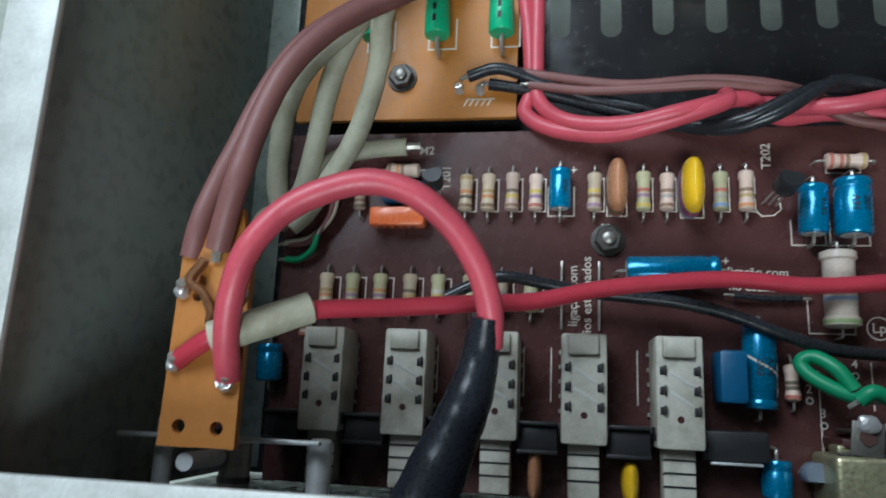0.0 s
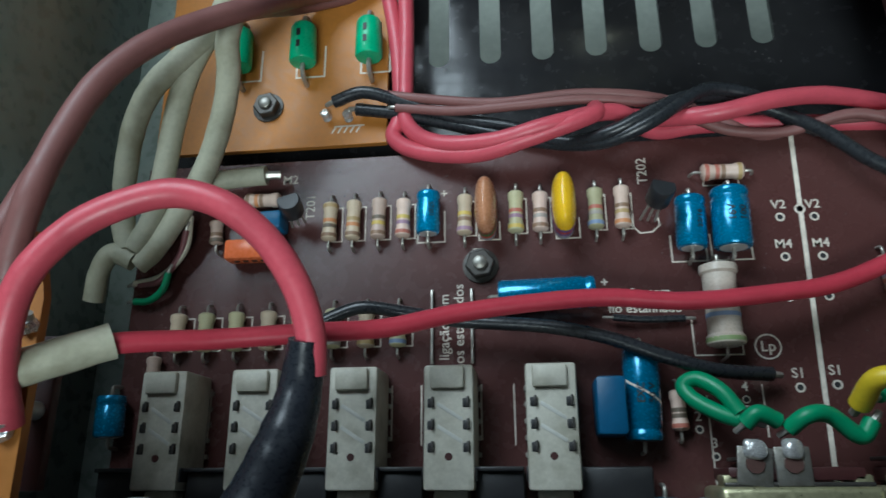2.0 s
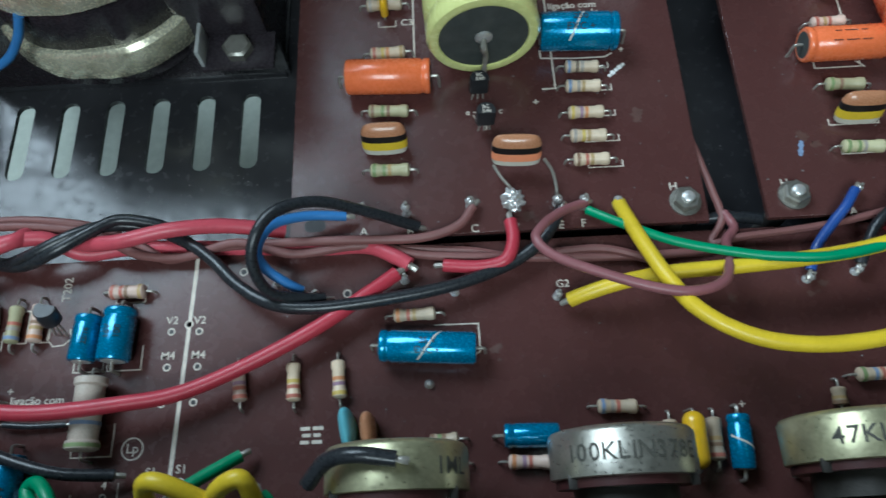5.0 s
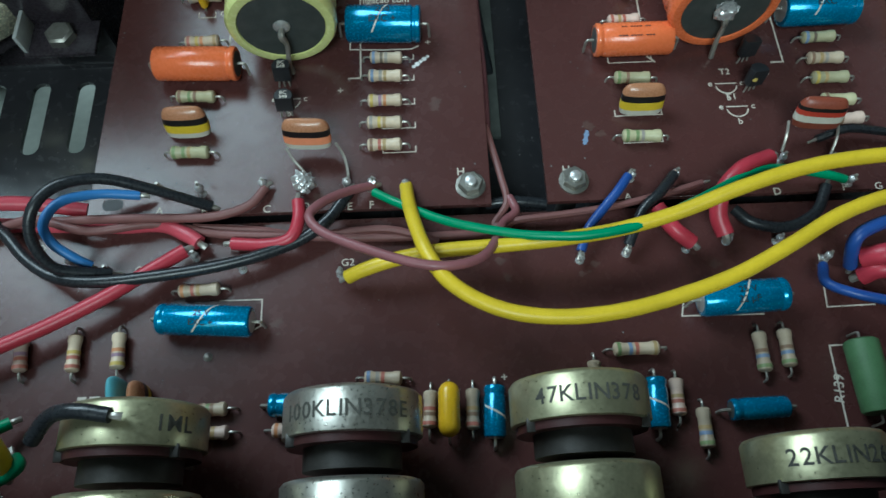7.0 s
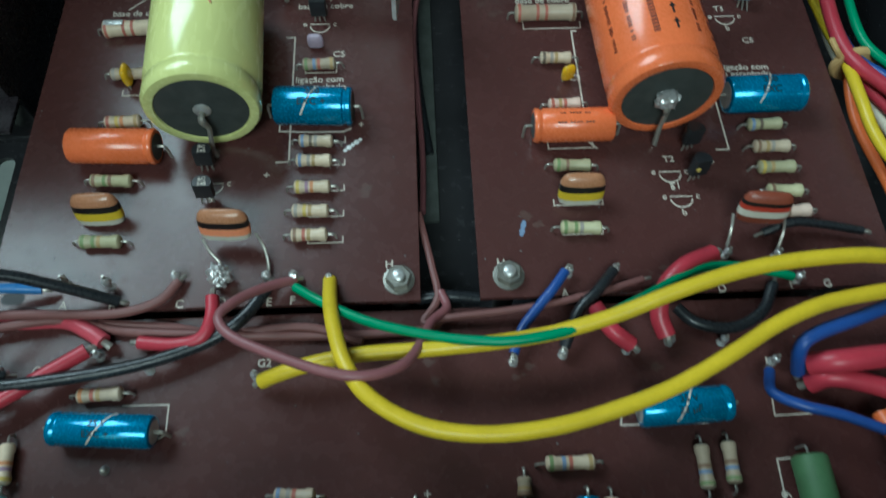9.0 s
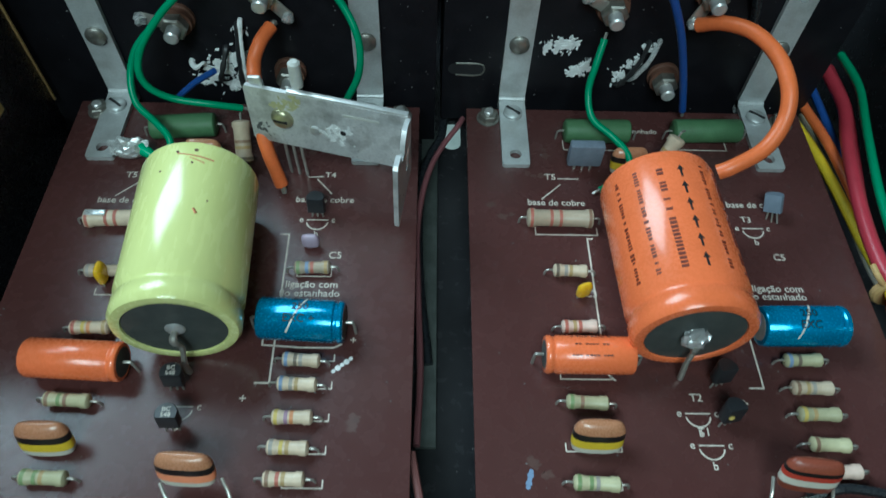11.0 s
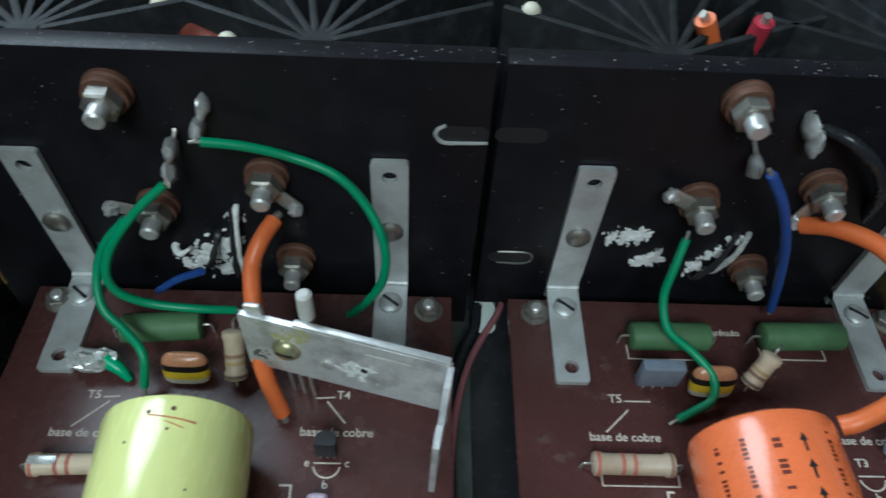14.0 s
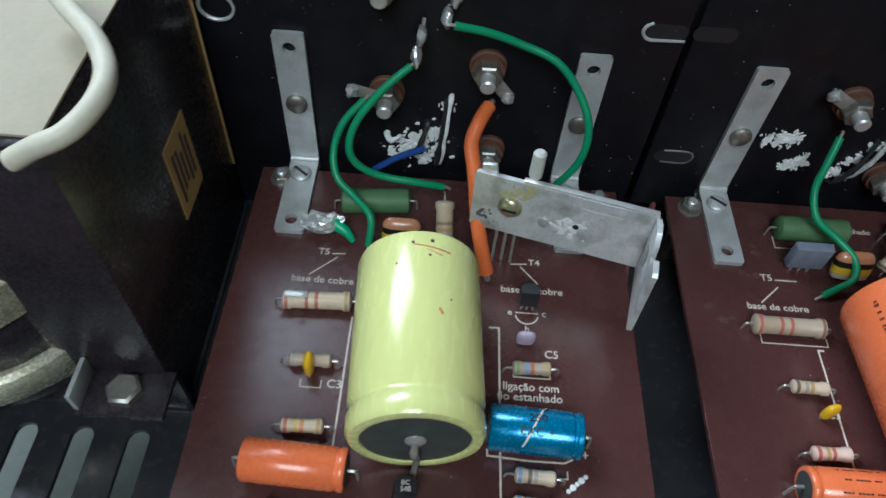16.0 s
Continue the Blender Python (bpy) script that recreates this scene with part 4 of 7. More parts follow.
for p in ((89.3, 62.3, 0.0), (114.9, 55.4, 0.0), (76.9, 49.6, 0.0)):
    pad(main, p[0], p[1], 1.1)

# ---- big capacitors on the amplifier boards ----
def big_can(front, back, r, sleeve, label, lettering=False):
    """A large electrolytic lying on its board: sleeve with rolled rim, sunk rubber disc, centre rivet and tag."""
    m, L = along(front, back)
    ob = empty("electrolytic_capacitor", None, label, "capacitor", "large electrolytic capacitors", matrix=m)
    h = L / 2
    prof = [(-h + 0.9, r * 0.78), (-h + 0.2, r * 0.80), (-h, r * 0.86), (-h + 0.3, r * 0.95), (-h + 1.4, r), (-h + 4.6, r), (-h + 5.6, r * 0.955), (-h + 6.6, r * 0.955), (-h + 7.6, r), (h - 2.2, r), (h - 0.9, r * 0.975), (h - 0.2, r * 0.90), (h, r * 0.8)]
    can = part("sleeve", lathe(prof, seg=56), sleeve, ob)
    part("seal_disc", lathe([(-h + 1.0, r * 0.785), (-h + 0.55, r * 0.785), (-h + 0.5, r * 0.76)], seg=40), RUBBER, ob)
    part("rivet", lathe([(-h + 0.9, 2.3), (-h + 0.2, 2.2), (-h - 0.3, 1.5), (-h - 0.4, 0.5)], seg=20), ALU, ob)
    part("solder_tag", tube([(-h - 0.2, 0, 0), (-h - 2.0, 0.3, -1.0), (-h - 1.6, -0.4, -4.5), (-h - 2.2, 0, -8), (-h - 3.2, 0.3, -11), (-h - 3.4, 0, -r)], 0.75, 8, 4, wobble=0.35), TIN, ob)
    part("end_lead", tube([(h - 0.5, 0, 0), (h + 1.2, 0, -1), (h + 1.6, 0, -r)], 0.5, 8, 4), TIN, ob)
    if lettering:
        bm = bmesh.new()
        bmesh.ops.create_icosphere(bm, subdivisions=3, radius=2.7, matrix=Matrix.Translation((-h - 0.2, 0.6, 0.8)))
        for v in bm.verts:
            v.co += V((noise.noise(v.co * 0.7), noise.noise(v.co * 0.8 + V((5, 0, 0))), noise.noise(v.co * 0.9))) * 1.3
        part("solder_lump", bm, SOLDER, ob)
    if not lettering:
        for x0, a, rr in ((h - 4.2, 84, 0.42), (h - 3.6, 101, 0.5), (h - 7.5, 99, 0.32), (h - 9.5, 70, 0.3), (-h + 26, 118, 0.26)):
            part("pit", lathe([(r - 0.1, rr), (r + 0.05, rr * 0.9)], "z", 10), WASHER, can).matrix_local = Matrix.Translation((x0 * MM, 0, 0)) @ Matrix.Rotation(radians(a - 90), 4, "X")
        for x0, a0, a1, rr, m in ((h - 6, 62, 96, 0.16, RED_MARK), (h - 7.2, 70, 84, 0.1, RED_MARK), (-h + 22, 70, 73, 0.3, RED_MARK)):
            part("scuff_mark", tube([(x0 + k * 0.25, -math.cos(radians(a0 + (a1 - a0) * k / 5)) * r, math.sin(radians(a0 + (a1 - a0) * k / 5)) * r) for k in range(6)], rr, 6, 2, wobble=0.4), m, can)
    if lettering:
        random.seed(5)
        for a, kind in ((28, "dash"), (50, "dash"), (73, "num"), (93, "arrow"), (116, "dash"), (139, "num"), (160, "dash")):
            x = -h + 10
            while x < h - 5:
                step = {"dash": random.uniform(0.35, 0.7), "num": random.uniform(0.5, 0.8), "arrow": 2.0}[kind]
                bm = box((step, {"dash": random.uniform(0.7, 1.2), "num": 1.5, "arrow": 0.5}[kind], 0.12), (x + step / 2, 0, 0))
                if kind == "arrow":
                    plate([(x + step, -0.8), (x + step + 1.5, 0), (x + step, 0.8)], -0.06, 0.06, bm)
                ang = radians(a - 90)
                bmesh.ops.transform(bm, matrix=Matrix.Rotation(ang, 4, "X") @ Matrix.Translation((0, 0, r + 0.03)), verts=bm.verts)
                part("printed_bar", bm, INK_AND_HOLE_DARK if kind == "arrow" else RED_PRINT, can)
                x += step + {"dash": random.choice((0.4, 0.4, 0.4, 1.3)), "num": random.choice((0.4, 0.4, 0.4, 0.4, 2.2)), "arrow": 3.0}[kind]
    return ob


big_can((151.2, 114.3, 17.6), (148.7, 158.2, 17.4), 14.3, LIME_CAP, "large lime yellow electrolytic capacitor lying on the brown board")
big_can((266.6, 114.2, 17.6), (264.9, 158.3, 17.4), 14.3, ORANGE_CAP, "large orange electrolytic capacitor with rows of black printing", True)
for bd, dx in ((amp_l, 0), (amp_r, 116.4)):
    print_line(bd, [(167 + dx, 151), (169.5 + dx, 151), (170 + dx, 108.5), (166.5 + dx, 108.5)], 0.45)
    print_line(bd, [(134.5 + dx, 151), (133 + dx, 151), (133 + dx, 112), (135 + dx, 110)], 0.45)
    print_text(bd, "+", (164.5 + dx, 104.5), 2.4)

# ---- amplifier boards ----
A = dict(top=3.0)
CHEQUE = lambda a, b, c: ((STRIPE[a], 0.18), (STRIPE[b], 0.46), (STRIPE[c], 0.68))
resistor((121.2, 85.9, 5.0), (131.1, 85.6, 5.0), ("green", "green", "gold"), 1.7, OLIVE, 3.0)
resistor((120.8, 103.3, 5.0), (131.2, 102.8, 5.0), ("brown", "green", "brown"), 1.7, OLIVE, 3.0)
resistor((121.3, 121.3, 5.0), (130.7, 121.5, 5.0), ("red", "yellow", "orange", "gold"), 1.7, BEIGE, 3.0)
bead_cap((125.0, 92.2, 3.0), 0, 11.6, 4.4, 8.6, TAN, CHEQUE("white", "yellow", "black"), label="tan film capacitor with black, yellow and white stripes", group="striped film capacitors", lean=-18)
electrolytic((115.3, 112.2, 7.8), (137.3, 111.2, 7.8), 4.6, ORANGE_CAP, 3.0, plus=1, stripe=False, label="plain orange axial electrolytic capacitor", group="orange electrolytic capacitors")
electrolytic((166.6, 122.9, 8.2), (187.1, 121.9, 8.2), 5.1, None, 3.0, plus=1, print_rows=("EXC +", "250", "40 V"), label="thick blue metallic electrolytic capacitor")
for y, bands in ((125, ("blue", "black", "grey")), (157, ("blue", "grey", "gold")), (200, ("yellow", "violet", "orange")), (238, ("grey", "yellow", "gold")), (278, ("brown", "red", "gold"))):
    resistor(*[(172.7, 113.8, 5.0), (181.7, 113.3, 5.0), (172.3, 107.7, 5.0), (181.5, 107.3, 5.0), (172.1, 99.6, 5.0), (181.4, 99.5, 5.0), (172.0, 92.8, 5.0), (181.2, 92.5, 5.0), (172.1, 85.9, 5.0), (181.1, 85.8, 5.0)][(125, 157, 200, 238, 278).index(y) * 2:][:2], bands, 1.7, BEIGE, 3.0)
for yc in (116.6, 109.6, 101.8, 94.3, 86.9):
    bracket(amp_l, 176.0, yc - 2.4, 184.6, yc - 0.6, "top")
print_line(amp_l, [(166.9, 120.9, 3.0), (167.0, 118.3, 3.0), (176.2, 117.7, 3.0), (184.1, 117.7, 3.0), (186.2, 118.8, 3.0)], 0.4)
print_text(amp_l, "+", ((188.8, 119.7, 3.0))[:2], 2.2)
for p in ((149.3, 106.7, 3.0), (150.4, 97.1, 3.0)):
    small_transistor(p, 4, (-5, 4), 5.0, 3.4, lettering=("BC", "548"))
cap2 = bead_cap((157.4, 84.8, 7.0), -3, 12.2, 4.2, 8.2, TAN, CHEQUE("white", "orange", "black"), label="tan film capacitor with orange stripes raised on long legs", group="striped film capacitors", lean=-18)
for a in (((151.8, 84.0, 8.0), (153.5, 81.2, 7.0), (156.2, 78.1, 5.0), (156.1, 75.6, 3.5)), ((164.3, 85.1, 8.0), (166.1, 82.2, 7.0), (167.0, 79.2, 5.0), (167.2, 75.9, 3.5))):
    part("long_leg", tube([(cap2.matrix_world.inverted() @ (V(p) * MM)) / MM for p in a], 0.4, 7, 5), TIN, cap2)
for p, h in zip(((119.3, 75.6, 3.0), (129.9, 74.5, 3.0), (145.6, 75.7, 3.0), (156.1, 75.2, 3.0), (167.0, 75.0, 3.0), (173.4, 74.7, 3.0), (181.8, 74.3, 3.0)), (4.5, 6, 4.6, 4.5, 4.2, 4.8, 3)):
    solder_pin(p, h, blob=2.5 if p[0] == 156.1 else 1.2)
for ch, p in zip("ABCDEF", ((119.3, 70.0, 3.0), (130.7, 69.5, 3.0), (146.5, 69.4, 3.0), (156.3, 69.7, 3.0), (167.5, 69.2, 3.0), (173.0, 69.4, 3.0))):
    print_text(amp_l, ch, p[:2], 2.2)
print_text(amp_l, "H", ((196.0, 78.0, 3.0))[:2], 2.2)
print_text(amp_r, "H", ((223.2, 77.4, 3.0))[:2], 2.2)
hex_nut((198.3, 73.8, 3), label="greyish hexagon nut at the board's corner"), hex_nut((224.8, 74.0, 3), turn=25, label="greyish hexagon nut at the board's corner")
for x in (107.5, 197.6, 224.2, 314.0):
    hex_nut((x, 195.3, 3), 5.0, 2.2, 1.4, label="greyish hexagon nut near the heatsink")
# The hole's dark is a black oval laid flush with the board.
part("oval_hole", plate(rounded(5.4, 3.2, 1.5, 5, *((107.2, 72.3, 3.0))[:2]), 2.97, 3.03), INK_AND_HOLE_DARK, amp_l)

# rear half of the yellow capacitor's board
resistor((115.7, 153.5, 5.4), (132.6, 154.1, 5.4), ("red", "red", "red", "gold"), 2.5, BEIGE, 3.0, label="larger beige resistor with red bands and silver paste")
part("silver_smear", box((5.5, 1.8, 0.3), (*((119.1, 153.7, 8.0))[:2], 7.8), 0.1), FOIL, amp_l)
resistor((120.1, 137.5, 5.0), (130.2, 137.6, 5.0), ("grey", "gold"), 1.7, BEIGE, 3.0)
bead_cap((125.2, 135.8, 3.0), 90, 4.6, 2.4, 5.4, SUN_YELLOW, label="small yellow ceramic capacitor leaning on a resistor", lift=1.5)
print_text(amp_l, "C3", ((131.2, 132.7, 3.0))[:2], 2.2)
bracket(amp_l, *((123.3, 131.6, 3.0))[:2], *((128.1, 133.6, 3.0))[:2], "top")
resistor((125.7, 185.8, 6.4), (144.5, 187.4, 6.4), (), 3.5, GREEN_RES, 3.0, label="green glazed wirewound resistor", group="green power resistors")
bead_cap((143.1, 174.7, 3.0), 0, 10.5, 4.2, 7.6, TAN, CHEQUE("white", "yellow", "black"), label="tan film capacitor with yellow and black stripes", group="striped film capacitors", lean=-18)
resistor((154.6, 173.8, 5.5), (153.9, 182.0, 14.0), ("black", "gold", "brown"), 2.6, BEIGE, 3.0, label="beige resistor standing on end")
resistor((172.5, 139.2, 5.0), (181.7, 139.5, 5.0), ("green", "blue", "red", "gold"), 1.7, BEIGE, 3.0)
bracket(amp_l, *((173.0, 137.9, 3.0))[:2], *((181.7, 141.3, 3.0))[:2], "top")
small_transistor((176.5, 157.2, 3.0), 0, (-6, 0), 5.0, 2.5, label="black plastic transistor on three legs")
bead_cap((175.8, 147.3, 3.0), 0, 4.6, 2.2, 4.2, material("pale_violet_enamel", (0.45, 0.36, 0.46), 0.4), label="small pale violet ceramic capacitor")
arc = lambda c, r, a0, a1, n=9: [(c[0] + r * math.cos(radians(a0 + (a1 - a0) * k / n)), c[1] + r * math.sin(radians(a0 + (a1 - a0) * k / n))) for k in range(n + 1)]
for bd, c in ((amp_l, ((176.5, 155.6, 3.0))), (amp_r, ((295.4, 155.0, 3.0))), (amp_l, ((150.8, 102.2, 3.0))), (amp_r, ((270.9, 94.3, 3.0))), (amp_r, ((269.3, 101.8, 3.0)))):
    print_line(bd, arc(c, 2.9, 190, 350), 0.35)
    print_line(bd, [(c[0] - 2.9, c[1] + 0.3), (c[0] + 2.9, c[1] + 0.3)], 0.3)
    for ch, d in (("e", (-4.3, 0.3)), ("c", (4.3, 0.3)), ("b", (0, -4.4))):
        print_text(bd, ch, (c[0] + d[0], c[1] + d[1]), 1.9)
for bd, words, p, hh in ((amp_l, "base de cobre", ((124.0, 161.6, 3.0)), 2.1), (amp_l, "base de cobre", ((177.9, 162.8, 3.0)), 2.1), (amp_l, "T5", ((123.1, 170.6, 3.0)), 2.1), (amp_l, "T4", ((178.7, 171.7, 3.0)), 2.1), (amp_l, "C5", ((182.3, 144.4, 3.0)), 2.2),
                         (amp_l, "ligação com", ((177.1, 135.4, 3.0)), 2.1), (amp_l, "fio estanhado", ((176.8, 132.8, 3.0)), 2.1), (amp_r, "base de cobre", ((242.1, 163.1, 3.0)), 2.1), (amp_r, "base de cobre", ((297.9, 163.4, 3.0)), 2.1),
                         (amp_r, "T5", ((241.2, 172.4, 3.0)), 2.2), (amp_r, "C3", ((248.3, 133.7, 3.0)), 2.1), (amp_r, "estanhado", ((270.1, 190.9, 3.0)), 1.8), (amp_r, "T3", ((294.3, 158.2, 3.0)), 2.0), (amp_r, "C5", ((300.3, 145.8, 3.0)), 2.1),
                         (amp_r, "ligação com", ((297.1, 136.0, 3.0)), 2.1), (amp_r, "fio estanhado", ((296.4, 133.6, 3.0)), 2.1), (amp_r, "T2", ((269.7, 105.9, 3.0)), 2.0), (amp_r, "T1", ((270.0, 97.7, 3.0)), 2.0), (amp_r, "L1", ((244.8, 93.7, 3.0)), 1.8),
                         (amp_r, "A", ((238.0, 68.8, 3.0)), 2.1), (amp_r, "D", ((275.9, 68.7, 3.0)), 2.1), (amp_r, "F", ((293.1, 69.2, 3.0)), 2.1), (amp_r, "G", ((301.8, 69.1, 3.0)), 2.1)):
    print_text(bd, words, p[:2], hh)
for bd, a, b in ((amp_l, *((120.3, 163.0, 3.0), (126.9, 169.2, 3.0))), (amp_l, *((175.1, 170.2, 3.0), (179.6, 165.0, 3.0))), (amp_r, *((238.1, 164.3, 3.0), (243.8, 169.7, 3.0))), (amp_l, *((125.3, 170.1, 3.0), (128.8, 170.4, 3.0))), (amp_l, *((172.5, 170.9, 3.0), (176.8, 171.2, 3.0))), (amp_r, *((243.3, 171.9, 3.0), (249.3, 171.9, 3.0)))):
    print_line(bd, [a, b], 0.35)

# orange capacitor's board
resistor((238.4, 85.7, 5.0), (248.7, 85.2, 5.0), ("green", "green", "grey"), 1.7, OLIVE, 3.0)
bracket(amp_r, *((239.2, 84.6, 3.0))[:2], *((249.4, 86.4, 3.0))[:2], "top")
resistor((238.7, 104.0, 5.0), (248.5, 103.5, 5.0), ("green", "brown"), 1.7, OLIVE, 3.0)
bead_cap((244.5, 93.8, 3.0), -1, 11.6, 4.4, 8.6, TAN, CHEQUE("white", "yellow", "black"), label="tan film capacitor with black, yellow and white stripes", group="striped film capacitors", lean=-18)
bracket(amp_r, *((238.0, 93.0, 3.0))[:2], *((250.5, 94.9, 3.0))[:2], "top")
electrolytic((234.0, 114.4, 7.8), (255.1, 114.3, 7.8), 4.5, ORANGE_CAP, 3.0, plus=-1, stripe=False, print_rows=("--- ---- ---", "-- ---- --", "- --- ---- -"), label="orange axial electrolytic capacitor with rows of black printing", group="orange electrolytic capacitors")
bracket(amp_r, *((238.4, 110.3, 3.0))[:2], *((250.4, 112.6, 3.0))[:2], "top")
resistor((238.8, 139.6, 5.0), (247.8, 139.4, 5.0), ("black", "grey", "gold"), 1.7, BEIGE, 3.0)
resistor((239.4, 123.2, 5.0), (248.4, 123.5, 5.0), ("red", "gold", "red"), 1.7, PINKISH, 3.0)
bead_cap((246.0, 133.2, 3.0), 20, 4.0, 2.2, 4.6, SUN_YELLOW, label="small yellow ceramic capacitor", lift=1.2)
electrolytic((286.7, 122.4, 8.2), (307.2, 122.6, 8.2), 5.0, None, 3.0, plus=1, print_rows=("EXC", "250"), label="thick blue metallic electrolytic capacitor behind an orange one")
for pair, bands, mat in ((((292.1, 114.9, 5.0), (301.3, 115.1, 5.0)), ("blue", "black"), OLIVE), (((292.0, 107.9, 5.0), (301.7, 107.8, 5.0)), ("brown", "gold", "grey"), BEIGE), (((291.7, 101.5, 5.0), (301.5, 101.4, 5.0)), ("yellow", "gold"), OLIVE), (((292.4, 94.5, 5.0), (301.5, 94.2, 5.0)), ("brown",), OLIVE), (((292.3, 88.0, 5.0), (302.0, 88.5, 5.0)), ("red", "brown"), PINKISH)):
    resistor(*pair, bands, 1.7, mat, 3.0)
for p, d in zip(((275.1, 109.1, 3.0), (275.0, 99.6, 3.0)), (None, BAND["yellow"])):
    small_transistor(p, 15, (-10, 8), 5.0, 2.6, dot=d, mat=EPOXY)
capr = bead_cap((286.4, 84.3, 8.0), -6, 12.2, 4.2, 8.4, material("red_brown_enamel", (0.24, 0.06, 0.035), 0.35), ((STRIPE["brown"], 0.22), (STRIPE["white"], 0.45), (STRIPE["red"], 0.62), (STRIPE["black"], 0.74)), label="red-brown film capacitor with white stripes raised on long legs", group="striped film capacitors", lean=-18)
for a in (((280.7, 86.3, 8.0), (279.8, 82.8, 7.0), (279.1, 79.6, 4.0)), ((293.1, 85.0, 8.0), (292.3, 81.4, 7.0), (290.9, 77.4, 4.0))):
    part("long_leg", tube([(capr.matrix_world.inverted() @ (V(p) * MM)) / MM for p in a], 0.4, 7, 5), TIN, capr)
for p in ((239.2, 74.0, 3.0), (250.4, 74.1, 3.0), (278.4, 77.5, 3.0), (290.6, 76.6, 3.0), (294.3, 70.3, 3.0)):
    solder_pin(p, 4.2)
resistor((233.2, 156.1, 5.4), (251.1, 156.0, 5.4), ("red", "red", "red", "brown"), 2.6, BEIGE, 3.0, label="larger beige resistor with red bands")
bracket(amp_r, *((235.6, 152.2, 3.0))[:2], *((252.3, 154.7, 3.0))[:2], "top")
resistor((246.0, 187.5, 6.4), (265.5, 187.7, 6.4), (), 3.5, GREEN_RES, 3.0, label="green glazed wirewound resistor", group="green power resistors")
resistor((278.3, 188.2, 6.4), (298.8, 188.8, 6.4), (), 3.5, GREEN_RES, 3.0, label="green glazed wirewound resistor", group="green power resistors")
bracket(amp_r, *((246.1, 183.1, 3.0))[:2], *((263.0, 187.0, 3.0))[:2], "top"), bracket(amp_r, *((278.9, 183.8, 3.0))[:2], *((294.7, 187.3, 3.0))[:2], "top")
bead_cap((263.4, 174.3, 3.0), 0, 10.5, 4.2, 7.8, TAN, CHEQUE("white", "yellow", "black"), label="tan film capacitor with yellow and black stripes", group="striped film capacitors", lean=-18)
resistor((272.5, 175.5, 5.5), (276.5, 179.5, 13.0), ("black", "brown", "gold"), 2.5, BEIGE, 3.0, label="beige resistor leaning on end")
b = empty("power_transistor", (*((250.6, 175.9, 3.0))[:2], 3), "grey flat power transistor standing on its legs", "transistor")
part("case", box((9.6, 3.0, 8.0), (0, 0, 6.5), 0.5), GREY_EPOXY, b)
for k in (-1, 0, 1):
    part("leg", tube([(k * 2.3, 0, 3), (k * 2.3, 0, -0.3)], 0.4, 6, 2), TIN, b)
small_transistor((301.3, 157.8, 3.0), -30, (-25, -22), 5.0, 3.0, mat=GREY_EPOXY, label="grey transistor leaning on three legs")
for bd, p, a, s in ((amp_l, ((186.6, 113.3, 3.0)), 40, 3.2), (amp_r, ((229.4, 86.8, 3.0)), 75, 2.2)):
    bm = bmesh.new()
    for k in range(5):
        plate(circle(p[0] + math.cos(radians(a)) * s * (k - 2) * 0.4, p[1] + math.sin(radians(a)) * s * (k - 2) * 0.4, 0.55 + 0.2 * (k % 2), 9), 3.02 + 0.003 * k, 3.05 + 0.003 * k, bm)
    part("paint_smear", bm, PASTE if bd is amp_l else BAND["blue"], bd)

# ---- amber board ----
def green_part(x, y0, y1):
    ob = empty("green_capacitor", (x, (y0 + y1) / 2, -3), "bright green cylindrical part on the amber board", "diode", "green parts", turn=1)
    h = (y1 - y0) / 2
    part("body", lathe([(-h, 1.2), (-h + 0.3, 3.0), (-h + 0.8, 3.3), (h - 1.2, 3.1), (h - 0.4, 2.7), (h, 1.0)], "y", 20, at=(0, 0, 4.2)), GREEN_CAP, ob)
    for s in (-1, 1):
        part("lead", tube([(0, s * (h - 0.3), 4.2), (0, s * (h + 2.2), 4.0), (0, s * (h + 3.4), 2.0), (0, s * (h + 3.6), -0.2)], 0.6, 8, 4), TIN, ob)
    for k in range(2):
        part("printed_bar", box((0.9, 1.8, 0.2), (-0.3, 1.5 - 3.2 * k, 7.42)), INK_AND_HOLE_DARK, ob)


for x in (-48.0, -31.6, -15.2):
    green_part(x, 92.6, 103.6)
    green_part(x, 121.5, 132.5)
    bracket(fuse_board, x - 2.8, 91.4, x + 4.4, 100, "top", 0.45)
    bracket(fuse_board, x - 2.8, 120.4, x + 4.4, 129, "top", 0.45)
hex_nut((-40.9, 83.5, -3), 5.5, 2.3, 1.6, DARK_NUT, label="dark hexagon nut fixing the amber board", washer=DARK_NUT)
for t in ((-25.8, 79.7, -3), (-16.9, 80.6, -3), (-20.5, 79.2, -3)):
    solder_pin(t, 3.6, blob=1.2)
for k in range(5):
    print_line(fuse_board, [(-24.6 + 1.5 * k, 75.4), (-23.6 + 1.5 * k, 77.2)], 0.4)
print_line(fuse_board, [(-24.0, 77.2), (-16.6, 77.2)], 0.4)

